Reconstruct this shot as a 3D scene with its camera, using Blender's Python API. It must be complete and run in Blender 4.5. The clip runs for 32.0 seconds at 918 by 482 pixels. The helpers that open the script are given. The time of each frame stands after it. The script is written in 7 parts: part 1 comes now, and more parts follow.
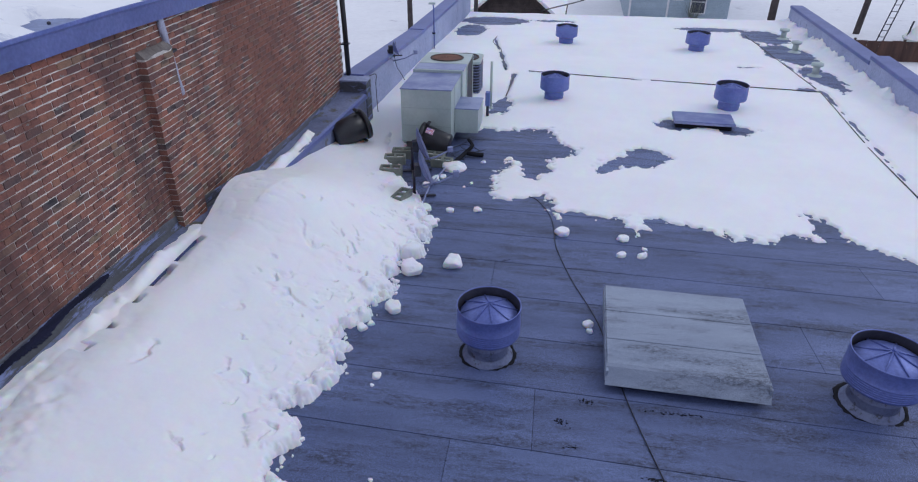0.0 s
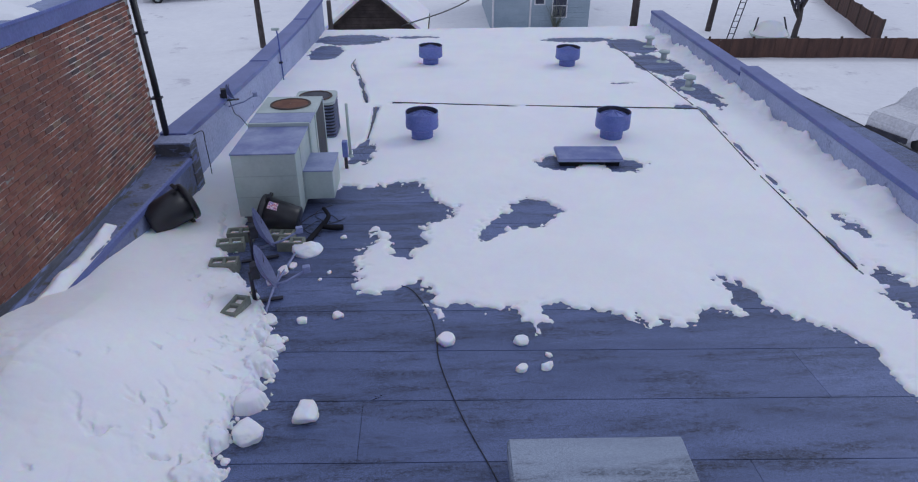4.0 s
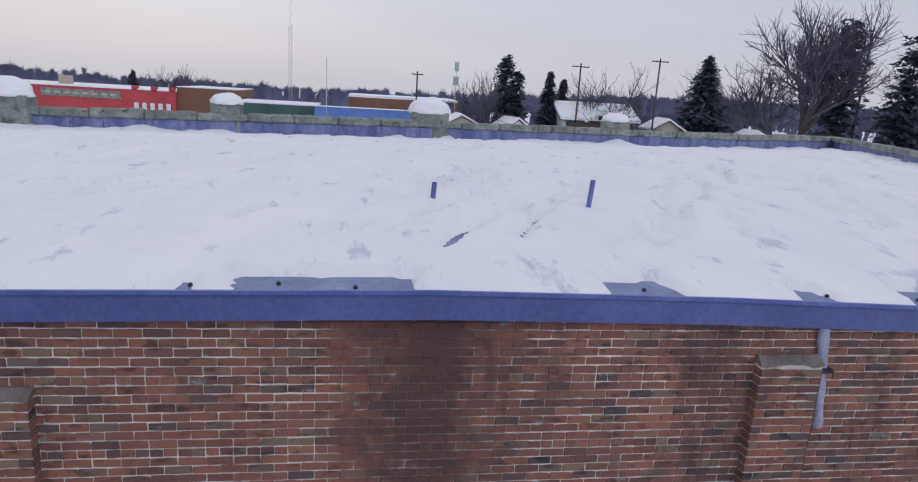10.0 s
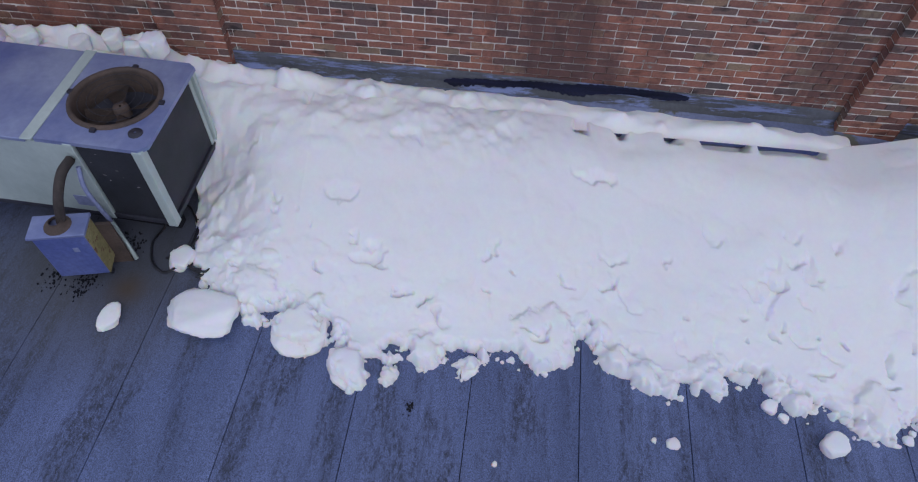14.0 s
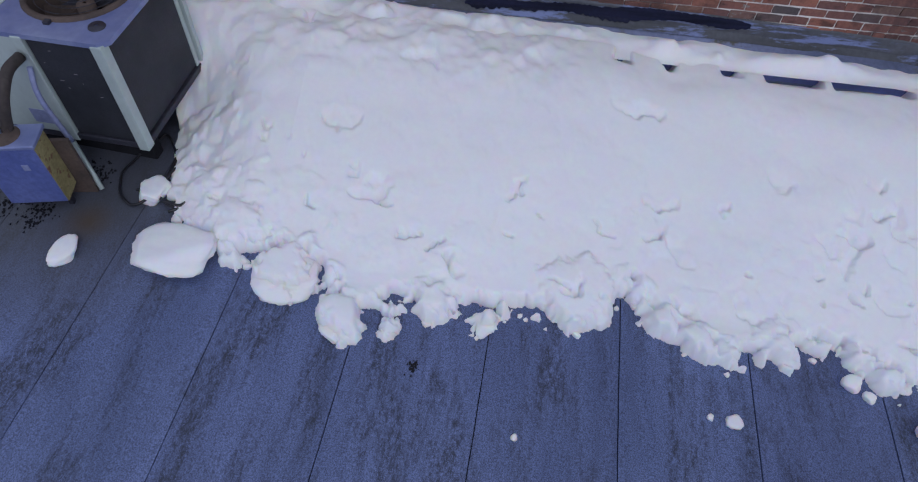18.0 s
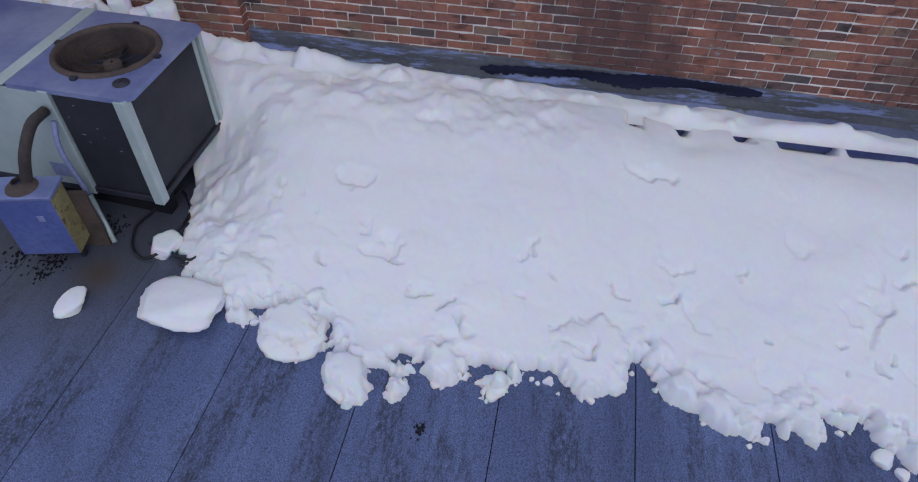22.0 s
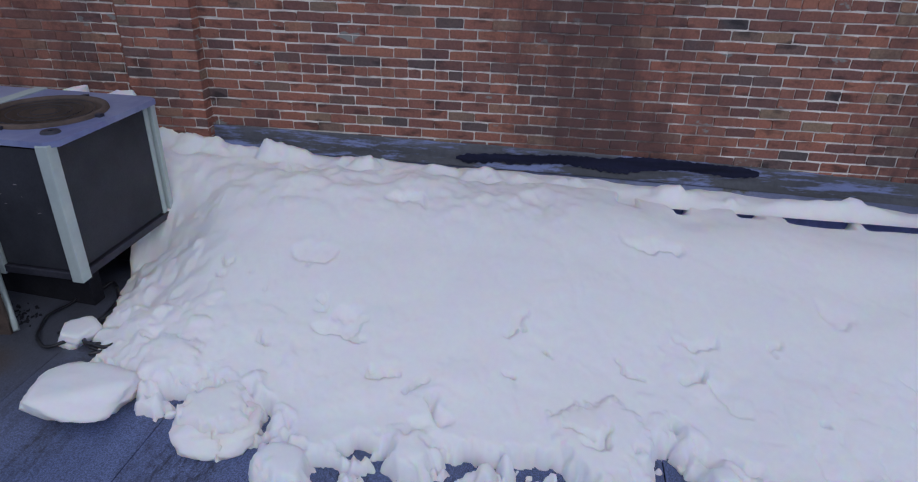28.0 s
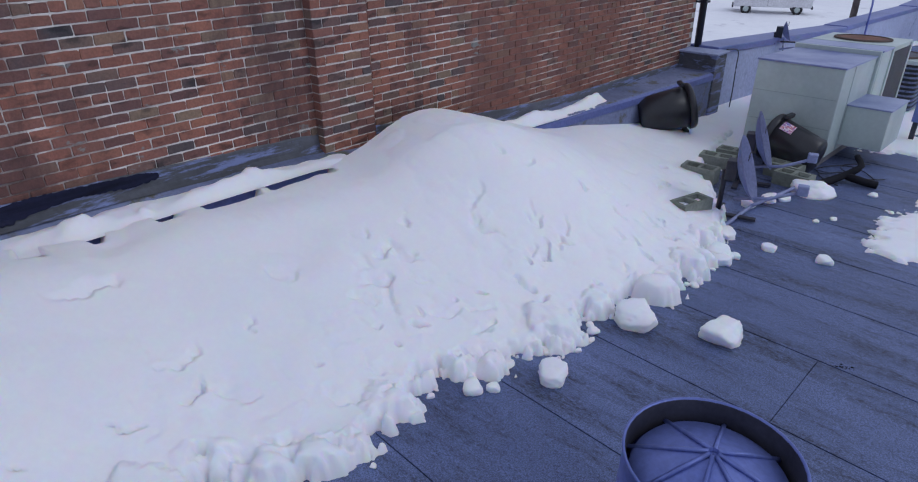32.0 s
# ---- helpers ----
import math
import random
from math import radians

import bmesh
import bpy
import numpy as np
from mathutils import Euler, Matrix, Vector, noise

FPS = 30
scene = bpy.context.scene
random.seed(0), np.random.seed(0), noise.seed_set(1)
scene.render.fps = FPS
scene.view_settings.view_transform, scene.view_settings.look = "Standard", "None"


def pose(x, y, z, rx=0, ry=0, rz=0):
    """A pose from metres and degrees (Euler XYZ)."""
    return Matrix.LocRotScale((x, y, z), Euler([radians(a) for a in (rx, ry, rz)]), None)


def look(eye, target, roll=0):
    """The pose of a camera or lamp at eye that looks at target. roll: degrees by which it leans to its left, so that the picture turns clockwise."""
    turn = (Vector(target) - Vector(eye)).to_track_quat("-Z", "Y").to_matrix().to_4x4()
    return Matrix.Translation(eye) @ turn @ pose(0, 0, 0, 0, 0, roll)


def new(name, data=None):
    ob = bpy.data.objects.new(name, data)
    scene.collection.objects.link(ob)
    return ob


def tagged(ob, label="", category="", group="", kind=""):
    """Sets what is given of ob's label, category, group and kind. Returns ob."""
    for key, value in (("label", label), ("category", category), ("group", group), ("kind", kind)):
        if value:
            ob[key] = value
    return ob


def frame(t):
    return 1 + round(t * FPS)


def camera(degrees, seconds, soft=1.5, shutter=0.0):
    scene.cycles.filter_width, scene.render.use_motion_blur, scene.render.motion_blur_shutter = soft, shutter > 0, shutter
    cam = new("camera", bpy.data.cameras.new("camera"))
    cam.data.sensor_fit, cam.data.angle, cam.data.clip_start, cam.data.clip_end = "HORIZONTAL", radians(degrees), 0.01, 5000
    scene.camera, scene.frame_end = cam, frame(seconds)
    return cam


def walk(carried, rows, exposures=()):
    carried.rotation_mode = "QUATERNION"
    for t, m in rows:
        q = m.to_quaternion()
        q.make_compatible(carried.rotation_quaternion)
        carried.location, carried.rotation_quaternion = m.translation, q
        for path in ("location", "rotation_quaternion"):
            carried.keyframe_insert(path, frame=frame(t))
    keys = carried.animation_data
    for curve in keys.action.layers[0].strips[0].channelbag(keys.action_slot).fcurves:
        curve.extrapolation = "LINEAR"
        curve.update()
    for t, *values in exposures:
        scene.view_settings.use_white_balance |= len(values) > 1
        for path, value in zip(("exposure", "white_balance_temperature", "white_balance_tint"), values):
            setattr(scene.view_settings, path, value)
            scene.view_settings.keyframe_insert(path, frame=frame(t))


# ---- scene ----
cam = camera(70.9, 32.0, soft=1.15)
PATH = [
    (0, (4.591, -3.43, 4.621), (4.344, -1.722, 3.609), 0.1),
    (0.5, (4.581, -3.411, 4.632), (4.525, -1.688, 3.618), -0.1),
    (1, (4.573, -3.408, 4.639), (4.59, -1.685, 3.625), -0.2),
    (1.5, (4.569, -3.345, 4.641), (4.613, -1.622, 3.627), -0.1),
    (2, (4.596, -3.124, 4.651), (4.647, -1.401, 3.637), -0.2),
    (2.5, (4.605, -2.716, 4.661), (4.671, -0.993, 3.648), -0.1),
    (4.5, (4.748, -0.417, 4.772), (4.848, 1.307, 3.763), 0.1),
    (5, (4.708, -0.204, 4.79), (4.716, 1.522, 3.78), 0.3),
    (5.5, (4.654, -0.184, 4.776), (4.434, 1.531, 3.771), 0.5),
    (6, (4.691, -0.202, 4.725), (4.112, 1.433, 3.728), 0.9),
    (6.5, (4.769, -0.256, 4.716), (3.853, 1.218, 3.724), 1.3),
    (7, (4.774, -0.259, 4.734), (3.621, 1.034, 3.734), 1.8),
    (7.5, (4.782, -0.249, 4.745), (3.446, 0.847, 3.739), 2.0),
    (8, (4.76, -0.211, 4.742), (3.272, 0.66, 3.729), 2.5),
    (8.5, (4.697, -0.229, 4.759), (2.99, 0.465, 3.981), 2.9),
    (9, (4.692, -0.197, 4.845), (2.814, 0.324, 4.395), 3.3),
    (9.5, (4.691, -0.164, 4.848), (2.785, 0.236, 4.392), 3.2),
    (10, (4.677, -0.15, 4.84), (2.755, 0.151, 4.379), 3.5),
    (10.5, (4.683, -0.137, 4.83), (2.744, 0.011, 4.361), 3.5),
    (11, (4.692, -0.121, 4.831), (2.749, -0.089, 4.356), 3.4),
    (11.5, (4.703, -0.117, 4.825), (2.781, -0.138, 4.274), 3.6),
    (12, (4.671, -0.133, 4.874), (2.876, -0.161, 3.992), 3.8),
    (12.5, (4.658, -0.139, 4.878), (3.04, -0.167, 3.703), 4.0),
    (13, (4.678, -0.161, 4.847), (3.26, -0.179, 3.437), 4.4),
    (13.5, (4.76, -0.128, 4.784), (3.52, -0.154, 3.215), 4.0),
    (14, (4.792, -0.094, 4.75), (3.609, -0.138, 3.138), 3.3),
    (14.5, (4.791, -0.08, 4.681), (3.607, -0.138, 3.07), 3.0),
    (16.5, (4.772, -0.11, 3.916), (3.589, -0.192, 2.306), 2.9),
    (17, (4.756, -0.111, 3.766), (3.58, -0.204, 2.151), 2.7),
    (17.5, (4.749, -0.109, 3.72), (3.576, -0.202, 2.102), 2.8),
    (18, (4.741, -0.062, 3.737), (3.527, -0.163, 2.151), 2.8),
    (18.5, (4.716, -0.035, 3.763), (3.384, -0.154, 2.276), 2.6),
    (19, (4.715, -0.03, 3.77), (3.221, -0.172, 2.447), 2.6),
    (19.5, (4.734, 0.002, 3.762), (3.105, -0.173, 2.614), 2.2),
    (20, (4.74, -0.004, 3.758), (3.125, -0.18, 2.591), 2.3),
    (20.5, (4.759, -0.002, 3.736), (3.236, -0.172, 2.45), 2.2),
    (21, (4.759, -0.026, 3.724), (3.347, -0.184, 2.317), 2.3),
    (21.5, (4.745, -0.046, 3.727), (3.379, -0.203, 2.274), 2.3),
    (22, (4.763, -0.055, 3.644), (3.391, -0.218, 2.199), 2.3),
    (22.5, (4.765, -0.04, 3.441), (3.391, -0.211, 1.998), 2.1),
    (23, (4.762, -0.03, 3.2), (3.388, -0.202, 1.757), 2.3),
    (23.5, (4.751, -0.021, 3.023), (3.38, -0.197, 1.578), 2.3),
    (24, (4.741, -0.015, 2.857), (3.37, -0.193, 1.412), 2.3),
    (24.5, (4.725, -0.013, 2.705), (3.358, -0.192, 1.256), 2.5),
    (26.5, (4.753, -0.037, 2.525), (3.196, -0.249, 1.288), 2.2),
    (27, (4.756, -0.005, 2.503), (3.043, -0.255, 1.502), 2.0),
    (27.5, (4.771, 0.028, 2.487), (3.012, -0.237, 1.573), 1.9),
    (28, (4.777, 0.056, 2.493), (3.009, -0.136, 1.578), 1.6),
    (28.5, (4.786, 0.065, 2.494), (3.006, 0.11, 1.584), 1.4),
    (29, (4.771, 0.063, 2.483), (3.018, 0.391, 1.579), 0.9),
    (29.5, (4.753, 0.051, 2.478), (3.046, 0.574, 1.576), 0.6),
    (30, (4.751, 0.065, 2.465), (3.106, 0.765, 1.569), 0.1),
    (30.5, (4.741, 0.077, 2.467), (3.185, 0.955, 1.569), -0.2),
    (31, (4.724, 0.097, 2.458), (3.271, 1.138, 1.561), -0.5),
    (31.5, (4.712, 0.115, 2.476), (3.371, 1.29, 1.57), -0.5),
    (32, (4.702, 0.122, 2.465), (3.458, 1.4, 1.561), -0.8),
]
LIGHT = [(0, -0.07, 5880, 10), (2, -0.08, 5880, 10), (4.5, -0.34, 5760, 10), (6, -0.30, 5820, 10), (7, -0.12, 6030, 10), (9, 0.0, 6350, 10), (10, -0.21, 6150, 10), (11, -0.19, 6150, 10), (12, -0.12, 6150, 10), (13, -0.02, 6130, 10), (14, -0.12, 5930, 10), (17, -0.21, 5880, 10), (19, -0.2, 5840, 10), (20, -0.15, 6000, 10), (21, -0.17, 5830, 10), (23, -0.22, 5880, 10), (27.5, -0.27, 5900, 10), (29, -0.34, 5800, 10), (30.5, -0.31, 5780, 10), (32, -0.2, 5780, 10)]
walk(cam, [(t, look(eye, target, roll)) for t, eye, target, roll in PATH], exposures=LIGHT)
import functools

# ---------------------------------------------------------------- light
world = bpy.data.worlds.new("overcast_sky")
scene.world = world
world.use_nodes = True
wn, wl = world.node_tree.nodes, world.node_tree.links
bg = wn["Background"]
sky = wn.new("ShaderNodeTexSky")
sky.sky_type, sky.sun_disc = "NISHITA", False
sky.sun_elevation, sky.sun_rotation = radians(32), radians(250)
sky.dust_density = 4.0
soft_sky = wn.new("ShaderNodeMix")
soft_sky.data_type = "RGBA"
soft_sky.inputs[0].default_value = 0.88
wl.new(sky.outputs[0], soft_sky.inputs[6])
sky_dir = wn.new("ShaderNodeTexCoord").outputs["Generated"]
sky_xyz = wn.new("ShaderNodeSeparateXYZ")
wl.new(sky_dir, sky_xyz.inputs[0])
layer = wn.new("ShaderNodeValToRGB")
layer.color_ramp.elements.new(0.10)
for k, (p, c) in enumerate(((0.0, (0.745, 0.715, 0.755, 1)), (0.10, (0.69, 0.69, 0.765, 1)), (0.30, (0.655, 0.67, 0.775, 1)))):
    layer.color_ramp.elements[k].position, layer.color_ramp.elements[k].color = p, c
wl.new(sky_xyz.outputs[2], layer.inputs[0])
stretch = wn.new("ShaderNodeMapping")
stretch.inputs["Scale"].default_value = (1.2, 1.2, 7.0)
wl.new(sky_dir, stretch.inputs[0])
cloud = wn.new("ShaderNodeTexNoise")
cloud.inputs["Scale"].default_value, cloud.inputs["Detail"].default_value = 1.6, 4
wl.new(stretch.outputs[0], cloud.inputs["Vector"])
cloud_tone = wn.new("ShaderNodeMapRange")
wl.new(cloud.outputs["Fac"], cloud_tone.inputs[0])
cloud_tone.inputs[1].default_value, cloud_tone.inputs[2].default_value, cloud_tone.inputs[3].default_value, cloud_tone.inputs[4].default_value = 0.3, 0.7, 9.5, 10.4
overcast = wn.new("ShaderNodeVectorMath")
overcast.operation = "SCALE"
wl.new(layer.outputs[0], overcast.inputs[0])
wl.new(cloud_tone.outputs[0], overcast.inputs["Scale"])
wl.new(overcast.outputs[0], soft_sky.inputs[7])
wl.new(soft_sky.outputs[2], bg.inputs[0])
bg.inputs[1].default_value = 0.1
sun_data = bpy.data.lights.new("sun", "SUN")
sun_data.energy, sun_data.angle, sun_data.color = 0.6, radians(25), (1.0, 0.97, 0.93)
sun = new("sun", sun_data)
sun.matrix_world = look((20, 10, 20), (0, 0, 0))

K = 0.05            # fall of the roof towards the rear
SEAM = 0.864        # width of a roofing strip
SKEW = 0.045        # the strips run slightly askew


def floor_z(y):
    return -K * y


# ---------------------------------------------------------------- noise
@functools.lru_cache(maxsize=None)
def _table(seed):
    return np.random.RandomState(seed).rand(256, 256)


def vnoise(x, y, seed=0):
    tab = _table(seed)
    xi, yi = np.floor(x).astype(int), np.floor(y).astype(int)
    fx, fy = x - xi, y - yi
    fx, fy = fx * fx * (3 - 2 * fx), fy * fy * (3 - 2 * fy)
    a, b = tab[xi % 256, yi % 256], tab[(xi + 1) % 256, yi % 256]
    c, d = tab[xi % 256, (yi + 1) % 256], tab[(xi + 1) % 256, (yi + 1) % 256]
    return (a + (b - a) * fx) * (1 - fy) + (c + (d - c) * fx) * fy


def fbm(x, y, scale, octaves=4, seed=0, gain=0.5):
    total, amp, norm = 0, 1, 0
    for o in range(octaves):
        f = 2 ** o / scale
        total = total + amp * (vnoise(x * f + 17.3 * o, y * f + 5.1 * o, seed + o) - 0.5)
        norm += amp
        amp *= gain
    return total / norm * 2


def smooth(e0, e1, v):
    t = np.clip((v - e0) / (e1 - e0), 0, 1)
    return t * t * (3 - 2 * t)


# ---------------------------------------------------------------- materials
def material(name, rough=0.8, metal=0.0):
    m = bpy.data.materials.new(name)
    m.use_nodes = True
    b = m.node_tree.nodes["Principled BSDF"]
    b.inputs["Roughness"].default_value, b.inputs["Metallic"].default_value = rough, metal
    return m, m.node_tree.nodes, m.node_tree.links, b


def tex_noise(n, l, pos, scale, detail=4, rough=0.6, stretch=None):
    t = n.new("ShaderNodeTexNoise")
    t.inputs["Scale"].default_value, t.inputs["Detail"].default_value, t.inputs["Roughness"].default_value = scale, detail, rough
    if stretch:
        mp = n.new("ShaderNodeMapping")
        mp.inputs["Scale"].default_value = stretch
        l.new(pos, mp.inputs[0])
        pos = mp.outputs[0]
    l.new(pos, t.inputs["Vector"])
    return t.outputs["Fac"]


def ramp(n, l, fac, stops):
    r = n.new("ShaderNodeValToRGB")
    el = r.color_ramp.elements
    while len(el) < len(stops):
        el.new(0.5)
    for e, (p, c) in zip(el, stops):
        e.position, e.color = p, (*c, 1) if len(c) == 3 else c
    l.new(fac, r.inputs[0])
    return r.outputs[0]


def blend(n, l, fac, a, b, mode="MIX"):
    m = n.new("ShaderNodeMix")
    m.data_type, m.blend_type = "RGBA", mode
    for sock, v in ((0, fac), (6, a), (7, b)):
        if isinstance(v, (int, float)):
            m.inputs[sock].default_value = v
        elif isinstance(v, tuple):
            m.inputs[sock].default_value = (*v, 1)
        else:
            l.new(v, m.inputs[sock])
    return m.outputs[2]


def add_bump(n, l, b, height, strength, dist):
    bp = n.new("ShaderNodeBump")
    bp.inputs["Strength"].default_value, bp.inputs["Distance"].default_value = strength, dist
    l.new(height, bp.inputs["Height"])
    l.new(bp.outputs[0], b.inputs["Normal"])


def mottled(name, c1, c2, big=1.5, fine=60, rough=0.7, metal=0.0, bump=0.15, dist=0.004, wear=None, stretch=None, wear_at=0.62, contrast=0.28):
    """A surface of two close colours at two scales, with an optional third colour of wear."""
    m, n, l, b = material(name, rough, metal)
    pos = n.new("ShaderNodeNewGeometry").outputs["Position"]
    f1, f2 = tex_noise(n, l, pos, big, 5, 0.6, stretch), tex_noise(n, l, pos, fine, 3)
    col = ramp(n, l, f1, [(0.35, c1), (0.65, c2)])
    grain = ramp(n, l, f2, [(0.3, (1 - contrast, 1 - contrast, 1 - contrast)), (0.7, (1 + contrast * 0.7, 1 + contrast * 0.7, 1 + contrast * 0.7))])
    col = blend(n, l, 0.6, col, grain, "MULTIPLY")
    if wear:
        w = tex_noise(n, l, pos, big * 3.1, 6, 0.7, stretch)
        col = blend(n, l, ramp(n, l, w, [(wear_at, (0, 0, 0)), (wear_at + 0.08, (1, 1, 1))]), col, wear)
    l.new(col, b.inputs["Base Color"])
    add_bump(n, l, b, f2, bump, dist)
    return m


M = {}
M["snow"] = mottled("snow", (0.86, 0.86, 0.905), (0.90, 0.895, 0.935), 0.7, 30, 0.7, bump=0.12, dist=0.006, contrast=0.02)
snow_bsdf = M["snow"].node_tree.nodes["Principled BSDF"]
snow_bsdf.inputs["Subsurface Weight"].default_value, snow_bsdf.inputs["Subsurface Scale"].default_value = 0.6, 0.05
snow_bsdf.inputs["Subsurface Radius"].default_value = (0.35, 0.65, 1.3)
M["roof_snow"] = mottled("melting_roof_snow", (0.84, 0.85, 0.88), (0.90, 0.90, 0.92), 0.55, 30, 0.7, bump=0.12, dist=0.006, contrast=0.02, wear=(0.60, 0.62, 0.71), wear_at=0.585, stretch=(0.6, 1.5, 1))
M["tar"] = mottled("tar", (0.008, 0.008, 0.012), (0.02, 0.02, 0.026), 3, 40, 0.85)
M["tar"].node_tree.nodes["Principled BSDF"].inputs["Specular IOR Level"].default_value = 0.2
M["paint_blue"] = mottled("blue_coated_metal", (0.10, 0.125, 0.32), (0.15, 0.18, 0.42), 0.8, 25, 0.45, 0.2, 0.05)
M["vent"] = mottled("blue_galvanised_metal", (0.115, 0.15, 0.42), (0.17, 0.21, 0.50), 2.5, 30, 0.42, 0.35, 0.05, wear=(0.24, 0.26, 0.45), wear_at=0.66)
M["vent_foot"] = mottled("stained_blue_metal", (0.11, 0.13, 0.24), (0.20, 0.23, 0.36), 4, 30, 0.6, 0.2, 0.1, wear=(0.06, 0.065, 0.085), wear_at=0.56)
M["parapet"] = mottled("parapet_coating", (0.29, 0.33, 0.50), (0.38, 0.42, 0.60), 0.7, 18, 0.75, 0, 0.2, wear=(0.16, 0.18, 0.30))
M["sheet"] = mottled("pale_green_sheet_metal", (0.40, 0.47, 0.46), (0.52, 0.59, 0.57), 1.2, 22, 0.45, 0.15, 0.04, wear=(0.36, 0.40, 0.42), wear_at=0.66, contrast=0.08)
M["sheet_top"] = mottled("weathered_sheet_metal_top", (0.15, 0.18, 0.40), (0.33, 0.37, 0.55), 1.6, 22, 0.4, 0.3, 0.04, contrast=0.10)
# darker copy of the sheet metal, with the shade of creases and seams in its colour
M["sheet_shade"] = mottled("shaded_crease_metal", (0.30, 0.36, 0.36), (0.38, 0.44, 0.44), 1.2, 22, 0.5, 0.1, 0.04, contrast=0.08)
M["tan_curb"] = mottled("weathered_curb_timber", (0.17, 0.16, 0.17), (0.27, 0.25, 0.26), 2, 30, 0.85, 0, 0.3, wear=(0.10, 0.09, 0.09))
M["coil"] = mottled("dark_condenser_coil", (0.025, 0.027, 0.035), (0.05, 0.052, 0.065), 2, 90, 0.6, 0.3, 0.3)
M["rust"] = mottled("rusty_steel", (0.06, 0.045, 0.04), (0.12, 0.085, 0.07), 4, 50, 0.8, 0.1, 0.2)
M["rust_bright"] = mottled("red_rusted_guard", (0.13, 0.055, 0.035), (0.20, 0.09, 0.055), 5, 60, 0.85, 0, 0.3)
M["black"] = mottled("black_plastic", (0.012, 0.012, 0.016), (0.022, 0.022, 0.028), 4, 60, 0.35, 0, 0.05)
M["ochre"] = mottled("ochre_rusted_paint", (0.20, 0.17, 0.07), (0.30, 0.26, 0.12), 5, 40, 0.75, 0, 0.2, wear=(0.12, 0.05, 0.03), wear_at=0.55)
M["hose"] = mottled("dark_brown_conduit", (0.03, 0.024, 0.022), (0.06, 0.046, 0.042), 5, 40, 0.7)
M["flash"] = mottled("grey_flashing_with_old_paint", (0.055, 0.058, 0.066), (0.12, 0.125, 0.15), 1.1, 25, 0.7, 0, 0.3, wear=(0.20, 0.24, 0.44), wear_at=0.515, stretch=(1, 0.45, 3.4))
M["ledge"] = mottled("weathered_ledge_coating", (0.11, 0.13, 0.22), (0.22, 0.25, 0.40), 0.9, 25, 0.75, 0, 0.3, wear=(0.11, 0.11, 0.09), wear_at=0.55)
M["dish"] = mottled("grey_blue_dish", (0.25, 0.28, 0.47), (0.29, 0.32, 0.52), 3, 30, 0.5, 0.1, 0.02)
M["block"] = mottled("mossy_concrete", (0.16, 0.18, 0.15), (0.27, 0.29, 0.25), 3, 40, 0.9, 0, 0.4)
M["dark_metal"] = mottled("dark_metal", (0.03, 0.03, 0.045), (0.06, 0.06, 0.08), 3, 40, 0.5, 0.4, 0.05)
M["wood_dark"] = mottled("dark_timber", (0.05, 0.035, 0.03), (0.09, 0.065, 0.055), 1.5, 30, 0.85, 0, 0.4, stretch=(1, 1, 6))


